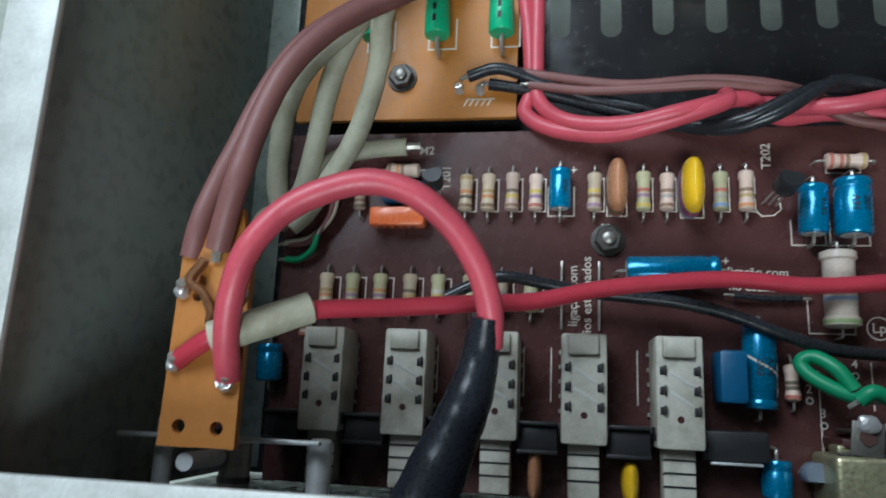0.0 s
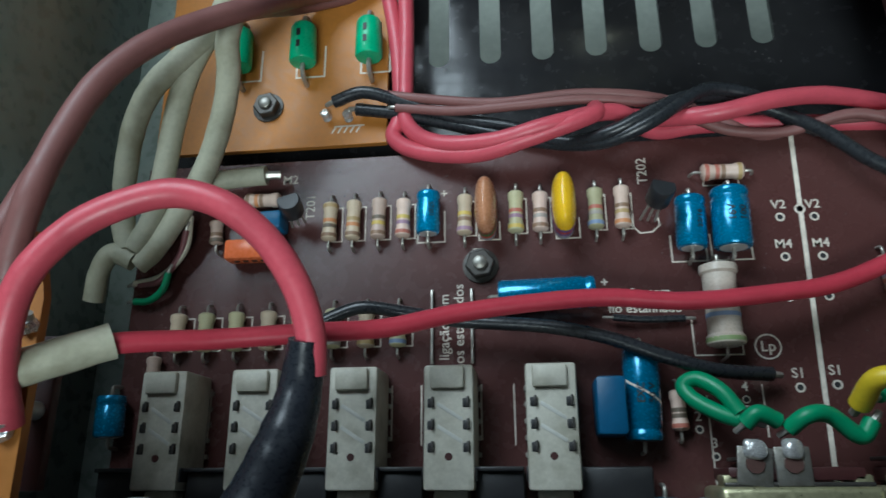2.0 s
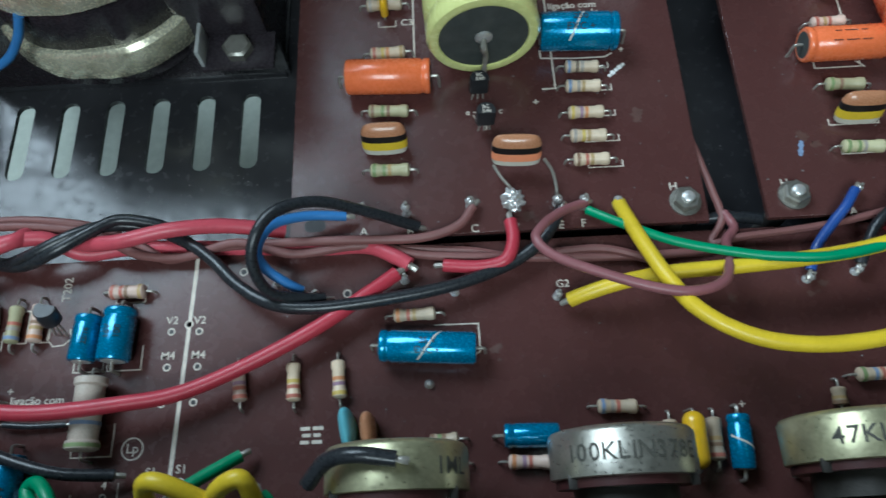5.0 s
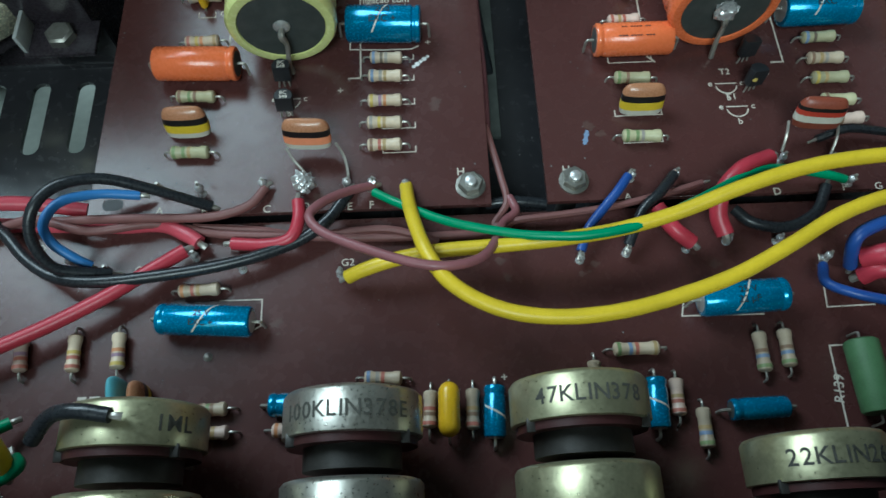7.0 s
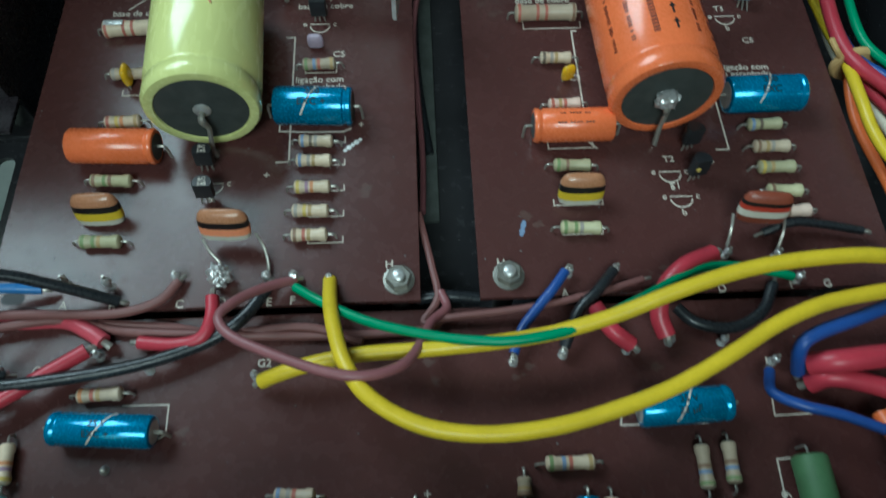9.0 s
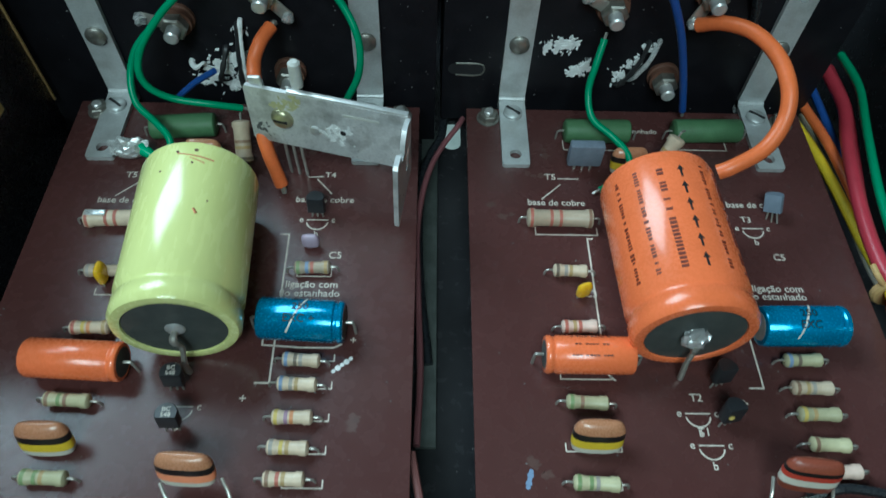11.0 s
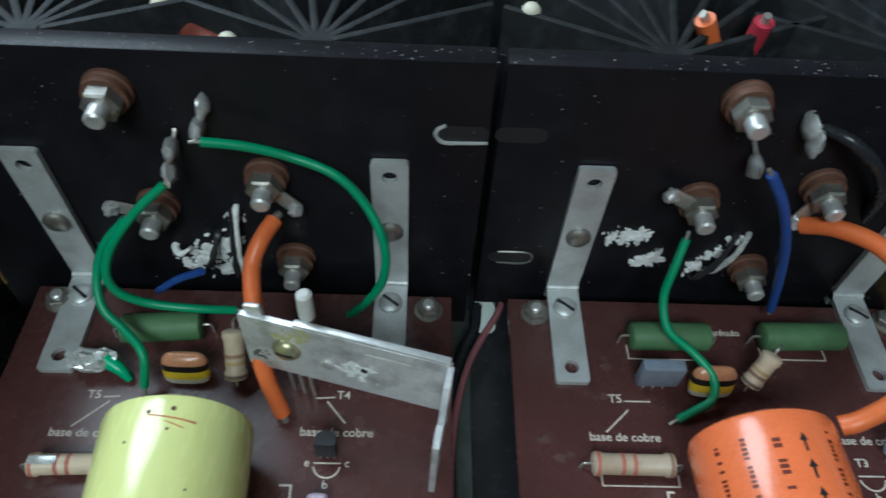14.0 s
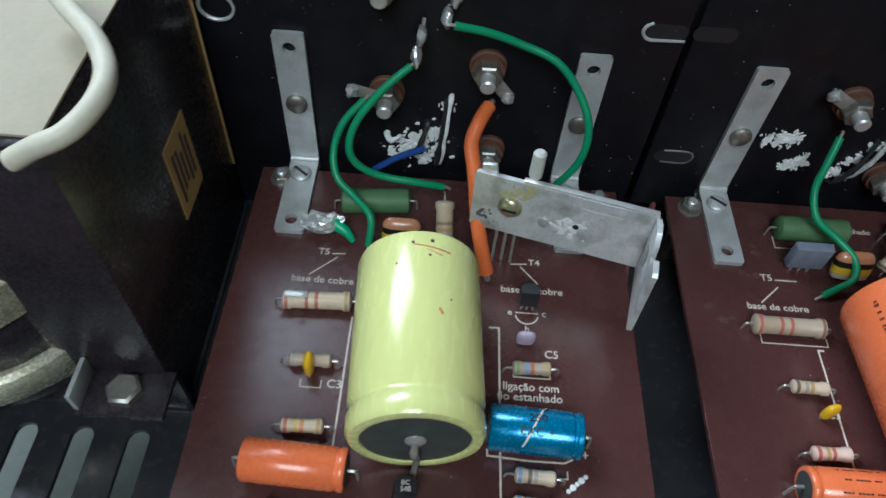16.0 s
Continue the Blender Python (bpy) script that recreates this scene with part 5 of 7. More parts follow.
# ---- cables at the side wall ----
G = "thick grey mains cables"
for pts in ([(-38.7, 94.6, 26.0), (-41.4, 88.6, 25.0), (-45.1, 84.2, 24.0), (-49.6, 78.3, 21.0), (-54.0, 70.7, 16.0), (-57.3, 59.4, 12.0), (-60.5, 50.3, 9.0), (-64.2, 44.3, 8.0)],
            [(-39.1, 92.5, 27.0), (-42.0, 88.0, 25.0), (-47.5, 81.7, 25.0), (-56.4, 75.6, 22.0), (-62.6, 69.4, 17.0), (-66.2, 59.9, 12.0), (-67.1, 50.6, 9.0), (-65.8, 44.4, 8.0)],
            [(-37.8, 88.2, 27.0), (-39.8, 83.7, 24.0), (-40.7, 78.3, 20.0), (-43.8, 70.5, 15.0), (-48.5, 60.7, 11.0), (-55.3, 51.7, 8.0), (-60.2, 44.5, 7.0), (-63.7, 41.4, 7.0)]):
    wire(pts, 2.5, GREY, "thick dirty grey sheathed cable", G, "cable", (False, False), 14, 0.05)
sl = wire([(-63.5, 44.6, 7.0), (-58.1, 54.9, 7.0), (-51.2, 59.7, 6.0), (-43.8, 61.4, 5.0), (-36.9, 61.9, 4.5)], 2.2, GREY, "short grey sheathed cable with a stripped end", G, "cable", (False, True), 14, 0.04, bare=3.0)
wire([(-63.9, 41.7, 8.0), (-68.5, 43.5, 9.0), (-71.0, 39.2, 9.0), (-72.6, 33.5, 7.0)], 2.2, GREY, "thick dirty grey sheathed cable", G, "cable", (False, False), 12, 0.05)
wire([(-53.1, 52.4, 6.0), (-54.5, 45.2, 4.0), (-59.7, 39.8, 3.0), (-66.7, 38.4, 2.0)], 0.7, WHITE, "thin cream white wire beside grey cables")
wire([(-53.8, 49.1, 6.0), (-55.7, 44.0, 4.0), (-60.2, 38.6, 3.0), (-65.6, 38.1, 2.0)], 0.7, MAUVE, "thin mauve wire beside grey cables")
wire([(-57.9, 40.1, 4.0), (-59.3, 36.6, 3.0), (-62.8, 34.4, 2.0), (-66.4, 34.4, 1.5)], 0.8, GREEN, "thin green wire beside grey cables")
B = "dusty brown wires from the terminal strip"
wire([(-60.5, 27.0, 47.0), (-58.4, 33.7, 49.0), (-56.3, 40.7, 50.0), (-54.5, 51.5, 48.0), (-51.2, 61.9, 46.0), (-46.2, 71.4, 42.0), (-40.1, 79.9, 36.0), (-32.5, 89.0, 28.0), (-29.6, 108.4, 6.0), (-17.5, 115.2, 0.0), (-7.4, 121.9, -6.0), (-5.0, 131.7, -12.0), (-7.2, 144.2, -17.0)], 2.3, BROWN, "dusty brown insulated wire arching to the transformer", B, ends=(True, False))
wire([(-66.6, 25.9, 45.0), (-65.1, 32.1, 46.0), (-63.4, 39.2, 45.0), (-60.5, 47.6, 44.0), (-56.9, 59.2, 42.0), (-52.1, 70.4, 39.0), (-45.0, 80.9, 33.0), (-36.1, 90.6, 25.0), (-32.7, 108.0, 3.0), (-20.5, 114.8, -3.0), (-10.2, 121.0, -9.0), (-7.2, 129.3, -14.0), (-9.4, 143.8, -19.0)], 2.1, BROWN, "dusty brown insulated wire beside its twin", B, ends=(True, False))

# terminal strip on its selector bracket
st = empty("terminal_strip", (-61, 14, 45), "amber terminal strip with four soldered lugs", "terminal strip", turn=-1)
hole_list = [circle(-3.4, -18.0, 1.2, 14), circle(3.6, -18.0, 1.2, 14), circle(1.5, 15.0, 1.0, 12), circle(-3, 4.6, 1.0, 12), circle(4, 4.8, 1.0, 12)]
part("strip", with_holes([(-7.0, -21.5), (7.2, -21.2), (6.4, 10), (3.6, 21), (-4, 21.5), (-7, 18)], hole_list, -0.9, 0.9), AMBER, st)
for x, y in ((-5.8, 5.2), (5.2, 5.6), (-5.5, -7.6), (4.6, -10.4)):
    part("lug", tube([(x, y, -1.5), (x, y, 1.2), (x + 0.6, y + 1.5, 3.0)], 1.0, 8, 4, wobble=0.3), TIN, st)
    bm = bmesh.new()
    bmesh.ops.create_icosphere(bm, subdivisions=2, radius=1.5, matrix=Matrix.Translation((x, y, 1.5)))
    for v in bm.verts:
        v.co += V((noise.noise(v.co), noise.noise(v.co * 1.3), noise.noise(v.co * 1.7))) * 0.6
    part("solder_lump", bm, SOLDER, st)
part("copper_strand", tube([(-2, 11, 2), (-3.5, 7, 3.4), (-1, 5, 3.0), (0.5, 2, 2.2), (0, 0, 1.2)], 0.9, 8, 5, wobble=0.4), material("dark_copper_strands", (0.20, 0.09, 0.04), 0.45, 0.5, vary=0.3, size=1, bump=0.5), st)
sel = empty("selector_switch", (-62, -8, 0), "grey selector switch bracket with posts under the terminal strip", "switch")
part("cross_bar", box((41, 0.9, 2.0), (-2.0, 1.5, 32.5), 0.3), ZINC, sel)
for x, r, back in ((-15.7, 1.8, 5), (-0.4, 3.0, 1), (16.7, 2.3, 2)):
    part("post", lathe([(-10.6, r), (back - 0.5, r), (back, r * 0.7)], "y", 18, at=(x, 0, 27)), ZINC if r < 2.9 else STEEL_NUT, sel)
part("clamp_ring", lathe([(-7.0, 3.15), (-6.3, 3.2), (-5.8, 3.15)], "y", 18, at=(-0.4, 0, 27)), DARK_NUT, sel)
part("wafer", box((8, 26, 2.0), (-3, 16, 30), 0.4), BAKELITE, sel)
part("spacer", lathe([(31, 1.6), (43.8, 1.6)], "z", 14, at=(-2, -2, 0)), ZINC, sel)
part("spacer", lathe([(31, 1.6), (43.8, 1.6)], "z", 14, at=(-1.5, 16, 0)), ZINC, sel)

# red cable arch, its taped end and the long red wire
arch = wire([(-56.4, 4.6, 46.0), (-55.6, 10.9, 50.0), (-54.0, 18.2, 53.0), (-51.4, 25.7, 54.0), (-46.0, 32.6, 53.0), (-38.7, 36.6, 52.0), (-31.6, 38.1, 51.0), (-24.4, 36.1, 50.0), (-18.2, 31.2, 48.0), (-13.9, 24.8, 46.0), (-11.8, 18.0, 44.0), (-11.8, 11.5, 42.0)], 2.3, PINK_RED, "thick red insulated wire arching to a taped joint", "red supply wires", ends=(True, False), seg=16)
tp = empty("taped_joint", (-12, 0, 40), "cable joint wrapped in shiny black tape", "taped joint")
tape_pts = [V(p) - V((-12, 0, 40)) for p in ((-12.4, 16.5, 44.0), (-13.3, 10.5, 42.0), (-14.6, 4.3, 42.0), (-17.2, -2.7, 42.0), (-19.8, -8.8, 42.0), (-22.3, -15.1, 42.0))]
fine = glide(tape_pts, 8)
part("tape_core", tube(fine, 3.0, 22, 0, wobble=0.06, taper=lambda t: 0.85 + 1.05 * t), TAPE, tp)
for a0, a1, r in ((3, 15, 3.1), (12, 26, 3.9), (22, 40, 4.8)):
    part("tape_wrap", tube(fine[a0:a1], r, 22, 0, wobble=0.05, taper=lambda t: 0.86 + 0.24 * t), TAPE, tp)
wire([(-66.5, 7.0, 46.0), (-62.2, 9.4, 48.0), (-58.3, 11.4, 49.0), (-53.2, 13.4, 47.0), (-44.6, 17.0, 42.0), (-31.5, 18.9, 34.0), (-16.3, 20.8, 28.0), (-4.7, 22.3, 23.0), (7.0, 25.4, 19.0), (20.3, 27.6, 16.0), (34.8, 29.0, 13.0), (50.2, 28.3, 11.0), (67.2, 29.8, 9.0), (79.3, 32.0, 7.0), (93.7, 37.9, 6.0), (108.9, 45.6, 6.0), (120.4, 53.5, 5.0), (127.3, 58.5, 4.0)], 1.75, RED, "long red insulated wire across the brown board", "red supply wires", seg=14)
slv = empty("sleeve", (-50, 14, 48), "grey plastic sleeve over the red wire", "sleeve")
part("sleeve", tube([V(p) - V((-50, 14, 48)) for p in ((-59.0, 11.1, 49.0), (-54.0, 12.9, 47.5), (-49.0, 15.2, 45.0), (-44.3, 17.5, 42.0))], 2.9, 14, 4, wobble=0.06), GREY, slv)
wire([(-25.1, 24.7, 9.0), (-18.3, 28.0, 9.0), (-12.1, 29.6, 9.0), (-3.7, 28.4, 8.0), (6.3, 26.7, 7.0), (15.1, 25.9, 7.0), (24.8, 24.9, 7.0), (35.0, 22.4, 8.0), (44.8, 18.7, 8.0), (54.7, 15.9, 7.0), (65.4, 15.3, 4.0)], 1.35, BLACK, "black insulated wire under the red one", "black wires", ends=(False, True))
wire([(37.3, 27.5, 2.0), (43.8, 27.0, 1.5), (51.4, 27.1, 1.2)], 0.7, BLACK, "short black sleeved link", "black wires")

# ---- twisted supply loom between the boards ----
L = "twisted supply loom"

wire([(-20.6, 152.4, 4.0), (-16.9, 133.6, 2.0), (-11.5, 113.9, 0.0), (-8.4, 94.8, -1.0), (-7.6, 78.3, -1.0), (-8.8, 71.7, 0.0), (-1.8, 66.2, 3.0), (10.8, 63.5, 6.0), (22.4, 65.1, 9.0), (35.6, 69.6, 9.0), (37.3, 73.6, 4.0), (47.1, 71.2, 3.0), (59.7, 68.5, 8.0), (73.1, 71.0, 8.0), (85.3, 73.2, 4.0), (98.8, 73.1, -1.0)], 1.9, PINK_RED, "pinkish red insulated wire in the twisted loom", L, ends=(False, False), seg=14)
wire([(-14.4, 151.8, 4.0), (-11.1, 135.1, 2.0), (-7.4, 120.2, 1.0), (-6.3, 104.5, 0.0), (-6.2, 82.5, 0.0), (-5.3, 74.1, 1.0), (1.8, 67.3, 5.0), (14.1, 65.3, 8.0), (26.6, 67.3, 10.0), (40.4, 71.5, 6.0), (49.2, 68.9, 1.0), (61.4, 70.1, 0.0), (87.2, 68.7, 0.0), (107.1, 67.6, 0.0), (120.0, 66.6, 2.0), (127.0, 63.1, 3.0), (130.3, 60.8, 3.0)], 1.9, PINK_RED, "pinkish red insulated wire in the twisted loom", L, ends=(False, True), seg=14)
wire([(-22.9, 81.0, 2.0), (-15.3, 82.4, 3.0), (-5.2, 79.1, 2.0), (6.4, 74.9, 1.0), (18.4, 71.4, 2.0), (30.1, 66.5, 3.0), (39.4, 65.9, 8.0), (48.9, 70.0, 9.0), (56.6, 73.4, 7.0), (65.9, 73.6, 4.0), (75.9, 69.2, 4.0), (82.9, 64.0, 5.0), (89.9, 56.9, 6.0), (98.4, 51.5, 7.0), (108.9, 50.0, 7.0), (124.5, 51.6, 6.0), (140.3, 54.5, 5.0), (153.9, 59.4, 4.0), (162.3, 64.8, 5.0), (167.6, 72.7, 5.0)], 1.5, BLACK, "black insulated wire leaving the twisted loom", L, seg=12)
wire([(-17.9, 79.8, 0.0), (-7.4, 77.8, 0.0), (4.6, 74.2, 0.0), (16.8, 70.0, 1.0), (28.4, 66.7, 2.0), (37.7, 64.5, 6.0), (46.3, 66.5, 9.0), (54.1, 71.4, 8.5), (60.5, 74.8, 7.0), (70.3, 73.3, 5.0), (76.9, 68.8, 3.0), (81.8, 65.2, 4.0)], 1.5, BLACK, "black insulated wire in the twisted loom", L, seg=12, ends=(True, False))
wire([(-15.1, 82.9, 2.0), (-3.4, 80.0, 3.0), (14.4, 76.8, 4.0), (31.5, 77.1, 5.0), (44.0, 76.0, 5.0), (53.4, 74.6, 3.0), (62.5, 70.4, 2.0), (71.3, 65.8, 2.0), (82.6, 67.8, 3.0), (99.6, 67.9, 4.0), (116.3, 67.3, 5.0), (132.7, 66.9, 5.0), (142.3, 69.6, 5.0), (146.4, 74.6, 5.0)], 1.15, BROWN, "dusty brown insulated wire in the twisted loom", L, seg=10)
wire([(-8.0, 78.5, 2.0), (5.6, 76.0, 3.0), (20.5, 75.2, 5.0), (34.6, 75.0, 6.0), (49.4, 73.8, 4.0), (57.0, 70.6, 3.0), (64.6, 66.9, 3.0), (75.8, 65.9, 3.0), (88.8, 68.1, 5.0), (102.5, 64.8, 4.0), (118.7, 66.5, 3.0), (135.1, 63.5, 2.0), (154.2, 62.0, 2.0), (174.7, 61.3, 1.0), (192.3, 61.1, 1.0), (205.1, 62.3, 0.0), (210.1, 67.2, 0.0)], 1.15, BROWN, "dusty brown insulated wire in the twisted loom", L, seg=10, ends=(True, False))
wire([(132.7, 70.3, 4.0), (120.0, 71.8, 12.0), (110.4, 72.2, 17.0), (102.2, 69.1, 20.0), (97.8, 63.5, 20.0), (96.3, 57.8, 16.0), (99.1, 53.0, 10.0), (106.0, 52.8, 6.0), (110.3, 53.2, 4.0)], 1.35, BLACK, "black insulated wire curled in a loop", "loop wires", seg=12)
wire([(115.3, 73.2, 6.0), (106.1, 72.4, 9.0), (98.9, 69.0, 12.0), (95.9, 63.4, 12.0), (97.2, 59.6, 9.0), (101.2, 57.0, 6.0), (104.7, 55.5, 3.5)], 1.2, SKY, "blue insulated wire curled beside the black loop", "loop wires", seg=12)
wire([(155.0, 69.9, 6.0), (155.3, 64.8, 6.0), (153.2, 60.2, 5.0), (147.2, 59.2, 4.0), (138.5, 60.3, 3.0)], 1.6, RED, "short red insulated wire bent to a pin", "red supply wires", seg=12)
wire([(173.9, 72.0, 5.0), (180.8, 66.8, 8.0), (192.5, 60.6, 10.0), (206.7, 56.4, 11.5), (215.0, 54.6, 13.0), (224.5, 54.0, 14.0), (238.0, 56.5, 14.0), (252.7, 63.0, 13.0), (267.2, 70.4, 11.0), (277.2, 72.4, 8.0), (287.9, 71.4, 6.0), (292.8, 70.7, 4.5)], 1.15, GREEN, "green insulated wire sagging across both boards", "crossing wires", seg=10)
wire([(181.9, 73.8, 4.0), (182.8, 66.0, 9.0), (184.5, 58.0, 13.0), (187.0, 50.2, 16.0), (191.0, 43.5, 17.0), (197.6, 38.4, 17.0), (206.0, 35.0, 17.0), (216.9, 33.7, 17.0), (229.2, 34.6, 17.0), (241.9, 37.5, 17.0), (255.2, 41.9, 17.0), (267.9, 48.1, 17.0), (279.8, 54.6, 17.0), (290.0, 58.5, 17.0), (299.9, 60.5, 17.0), (313.9, 62.9, 15.0)], 1.75, YELLOW, "thick yellow insulated wire sagging over the brown board", "crossing wires", ends=(True, False), seg=14)
wire([(167.3, 49.8, 4.0), (171.3, 50.7, 6.0), (179.6, 52.4, 8.0), (190.4, 53.7, 9.0), (205.1, 54.0, 10.0), (219.7, 54.7, 11.0), (232.8, 55.8, 13.0), (246.0, 58.6, 15.0), (259.0, 62.4, 18.0), (272.0, 65.6, 20.0), (283.8, 67.3, 21.0), (299.9, 68.2, 21.0), (316.3, 68.0, 18.0)], 1.75, YELLOW, "thick yellow insulated wire running to the side", "crossing wires", ends=(True, False), seg=14)
wire([(173.7, 74.0, 5.0), (167.3, 70.3, 9.0), (162.0, 65.4, 13.0), (159.7, 61.1, 15.0), (163.0, 56.6, 16.0), (171.6, 52.1, 17.0), (183.1, 47.5, 18.0), (191.8, 46.2, 18.0), (199.5, 49.3, 15.0), (203.7, 56.7, 9.0), (205.9, 62.7, 4.0), (209.5, 67.1, 1.0), (208.2, 71.7, 0.0)], 1.15, MAUVE, "mauve brown insulated wire in a loose loop", "crossing wires", seg=10, ends=(True, False))
wire([(203.5, 93.5, 0.0), (204.9, 86.3, 0.0), (206.4, 78.5, 0.0), (207.5, 70.1, 0.0), (204.0, 63.9, 0.0), (210.4, 64.2, 2.0), (221.8, 64.8, 3.0), (234.6, 66.1, 4.0), (249.0, 68.9, 5.0), (256.6, 71.0, 5.0)], 0.95, BROWN, "thin dusty brown insulated wire along the gap", "crossing wires", seg=8, ends=(False, True))
wire([(189.6, 58.9, 2.0), (176.2, 63.0, 2.0), (156.3, 62.5, 1.0), (144.8, 64.5, 1.0), (128.0, 65.6, 2.0)], 1.1, BROWN, "dusty brown insulated wire along the board edge", L, seg=8, ends=(False, False))
wire([(202.3, 70.9, -2.0), (209.6, 70.9, -1.0), (217.8, 70.3, -2.0)], 1.5, BLACK, "black insulated wire in the gap between boards", "black wires", ends=(False, False))
wire([(238.0, 73.4, 6.0), (234.6, 69.0, 6.0), (231.5, 65.7, 5.0), (226.8, 60.2, 4.0), (224.4, 54.6, 3.0)], 1.2, BLUE, "short blue insulated wire between boards", "board links", seg=10)
wire([(249.5, 73.2, 6.0), (244.8, 67.7, 7.0), (240.1, 63.3, 6.0), (236.2, 55.6, 3.0)], 1.35, BLACK, "short black insulated wire between boards", "board links", seg=10)
wire([(243.8, 64.2, 6.0), (247.0, 58.3, 6.0), (251.5, 55.2, 4.0)], 2.0, RED, "short red insulated wire between boards", "board links", seg=12, ends=(False, True))
wire([(272.9, 75.3, 9.0), (264.6, 71.3, 11.0), (259.4, 66.3, 9.0), (258.5, 61.6, 6.0), (260.0, 57.1, 4.0)], 2.2, RED, "thick red insulated wire bent between boards", "board links", seg=12)
wire([(263.9, 64.4, 3.0), (268.0, 60.3, 3.0), (276.2, 58.8, 3.0), (283.7, 62.2, 4.0), (288.0, 69.2, 4.0)], 1.4, BLACK, "black insulated wire sagging over the gap", "board links", seg=10, ends=(False, True))
wire([(288.8, 82.9, 4.0), (295.7, 84.4, 6.0), (302.9, 83.8, 6.0), (312.6, 81.6, 6.0)], 1.1, BLACK, "black insulated wire at the board's side", "board links", seg=8)

# loom at the right end
R = "loom at the side wall"
wire([(281.8, 47.9, 4.0), (279.3, 42.2, 8.0), (284.2, 38.5, 10.0), (292.6, 36.0, 10.0), (305.3, 31.4, 8.0)], 1.2, BLUE, "blue insulated wire at the side loom", R, seg=10, ends=(True, False))
wire([(287.7, 47.2, 5.0), (285.7, 50.2, 12.0), (288.7, 52.8, 14.0), (300.4, 56.6, 14.0), (315.6, 62.1, 12.0)], 1.6, BLUE, "blue insulated wire at the side loom", R, seg=10, ends=(True, False))
wire([(289.2, 48.1, 8.0), (293.5, 47.3, 12.0), (302.9, 48.0, 12.0), (315.2, 49.0, 10.0)], 2.6, RED, "thick red insulated wire at the side loom", R, seg=12, ends=(False, False))
wire([(289.5, 44.5, 5.0), (293.0, 44.7, 9.0), (302.9, 42.1, 9.0), (312.0, 37.6, 9.0)], 2.3, RED, "thick red insulated wire at the side loom", R, seg=12, ends=(True, False))
wire([(302.9, 36.9, 6.0), (303.5, 29.5, 8.0), (304.8, 18.0, 8.0), (305.3, 8.4, 8.0)], 2.0, ORANGE, "orange insulated wire at the side loom", R, seg=10, ends=(False, False))
wire([(306.7, 42.3, 6.0), (307.0, 35.4, 10.0), (309.4, 27.3, 10.0)], 2.0, RED, "red insulated wire at the side loom", R, seg=10, ends=(False, False))
wire([(307.0, 44.1, 5.0), (309.1, 38.6, 8.0), (316.1, 35.5, 8.0)], 1.2, GREEN, "green insulated wire at the side loom", R, seg=10, ends=(False, False))
for mat, nm, r, pts in ((RED, "red", 2.0, [(335, 222, 4), (334, 201, 6), (329, 183, 7), (325, 160, 7), (324, 142, 7), (326, 131, 8), (333, 119, 9), (337, 106, 8), (340, 85, 6), (341, 60, 4)]),
                        (RED, "dark red", 1.7, [(338, 222, 2), (337, 203, 3), (333, 184, 3), (328, 160, 3), (326, 141, 4), (329, 128, 4), (336, 112, 4), (340, 92, 3), (342, 66, 2)]),
                        (GREEN, "green", 1.3, [(339, 222, 8), (339, 206, 9), (335, 187, 9), (331, 162, 8), (329, 140, 9), (334, 127, 10), (337, 112, 10), (341, 90, 8), (342, 62, 8)]),
                        (BLUE, "blue", 1.3, [(331, 214, 0), (331, 196, 0), (331, 175, 0), (328, 150, 3), (327, 135, 7), (331, 125, 10), (335, 114, 11), (339, 96, 10), (341, 70, 8)]),
                        (ORANGE, "orange", 1.5, [(325, 206, 1), (327, 190, 2), (329, 174, 1), (330, 156, 0), (328, 138, 1), (327, 120, -2), (331, 100, -4), (334, 78, -6)]),
                        (YELLOW, "yellow", 1.6, [(322, 206, -3), (325, 189, -2), (327, 174, -2), (327, 154, 0), (325, 136, 5), (323, 120, 8), (323, 110, 8), (325, 101, 8), (329, 96, 8), (336, 93, 7), (342, 90, 4)]),
                        (WHITE, "cream white", 1.5, [(328, 208, -6), (329, 188, -6), (330, 168, -5), (329, 145, -3), (331, 126, 0), (335, 108, 0), (335, 92, 0), (337, 72, -2)])):
    wire(pts, r, mat, nm + " insulated wire in the side loom", R, seg=10, ends=(False, False))
tie = empty("cable_tie", (327.5, 135.5, 4), "brownish cord tied round the side loom", "cable tie")
part("cord", lathe([(-1.2, 5.6), (-0.6, 6.2), (0.6, 6.2), (1.2, 5.6)], "y", 20), KRAFT, tie)
part("knot", tube([(-5, 0, 3), (-7, 1, 5), (-8, 4, 6)], 0.8, 8, 4), KRAFT, tie)

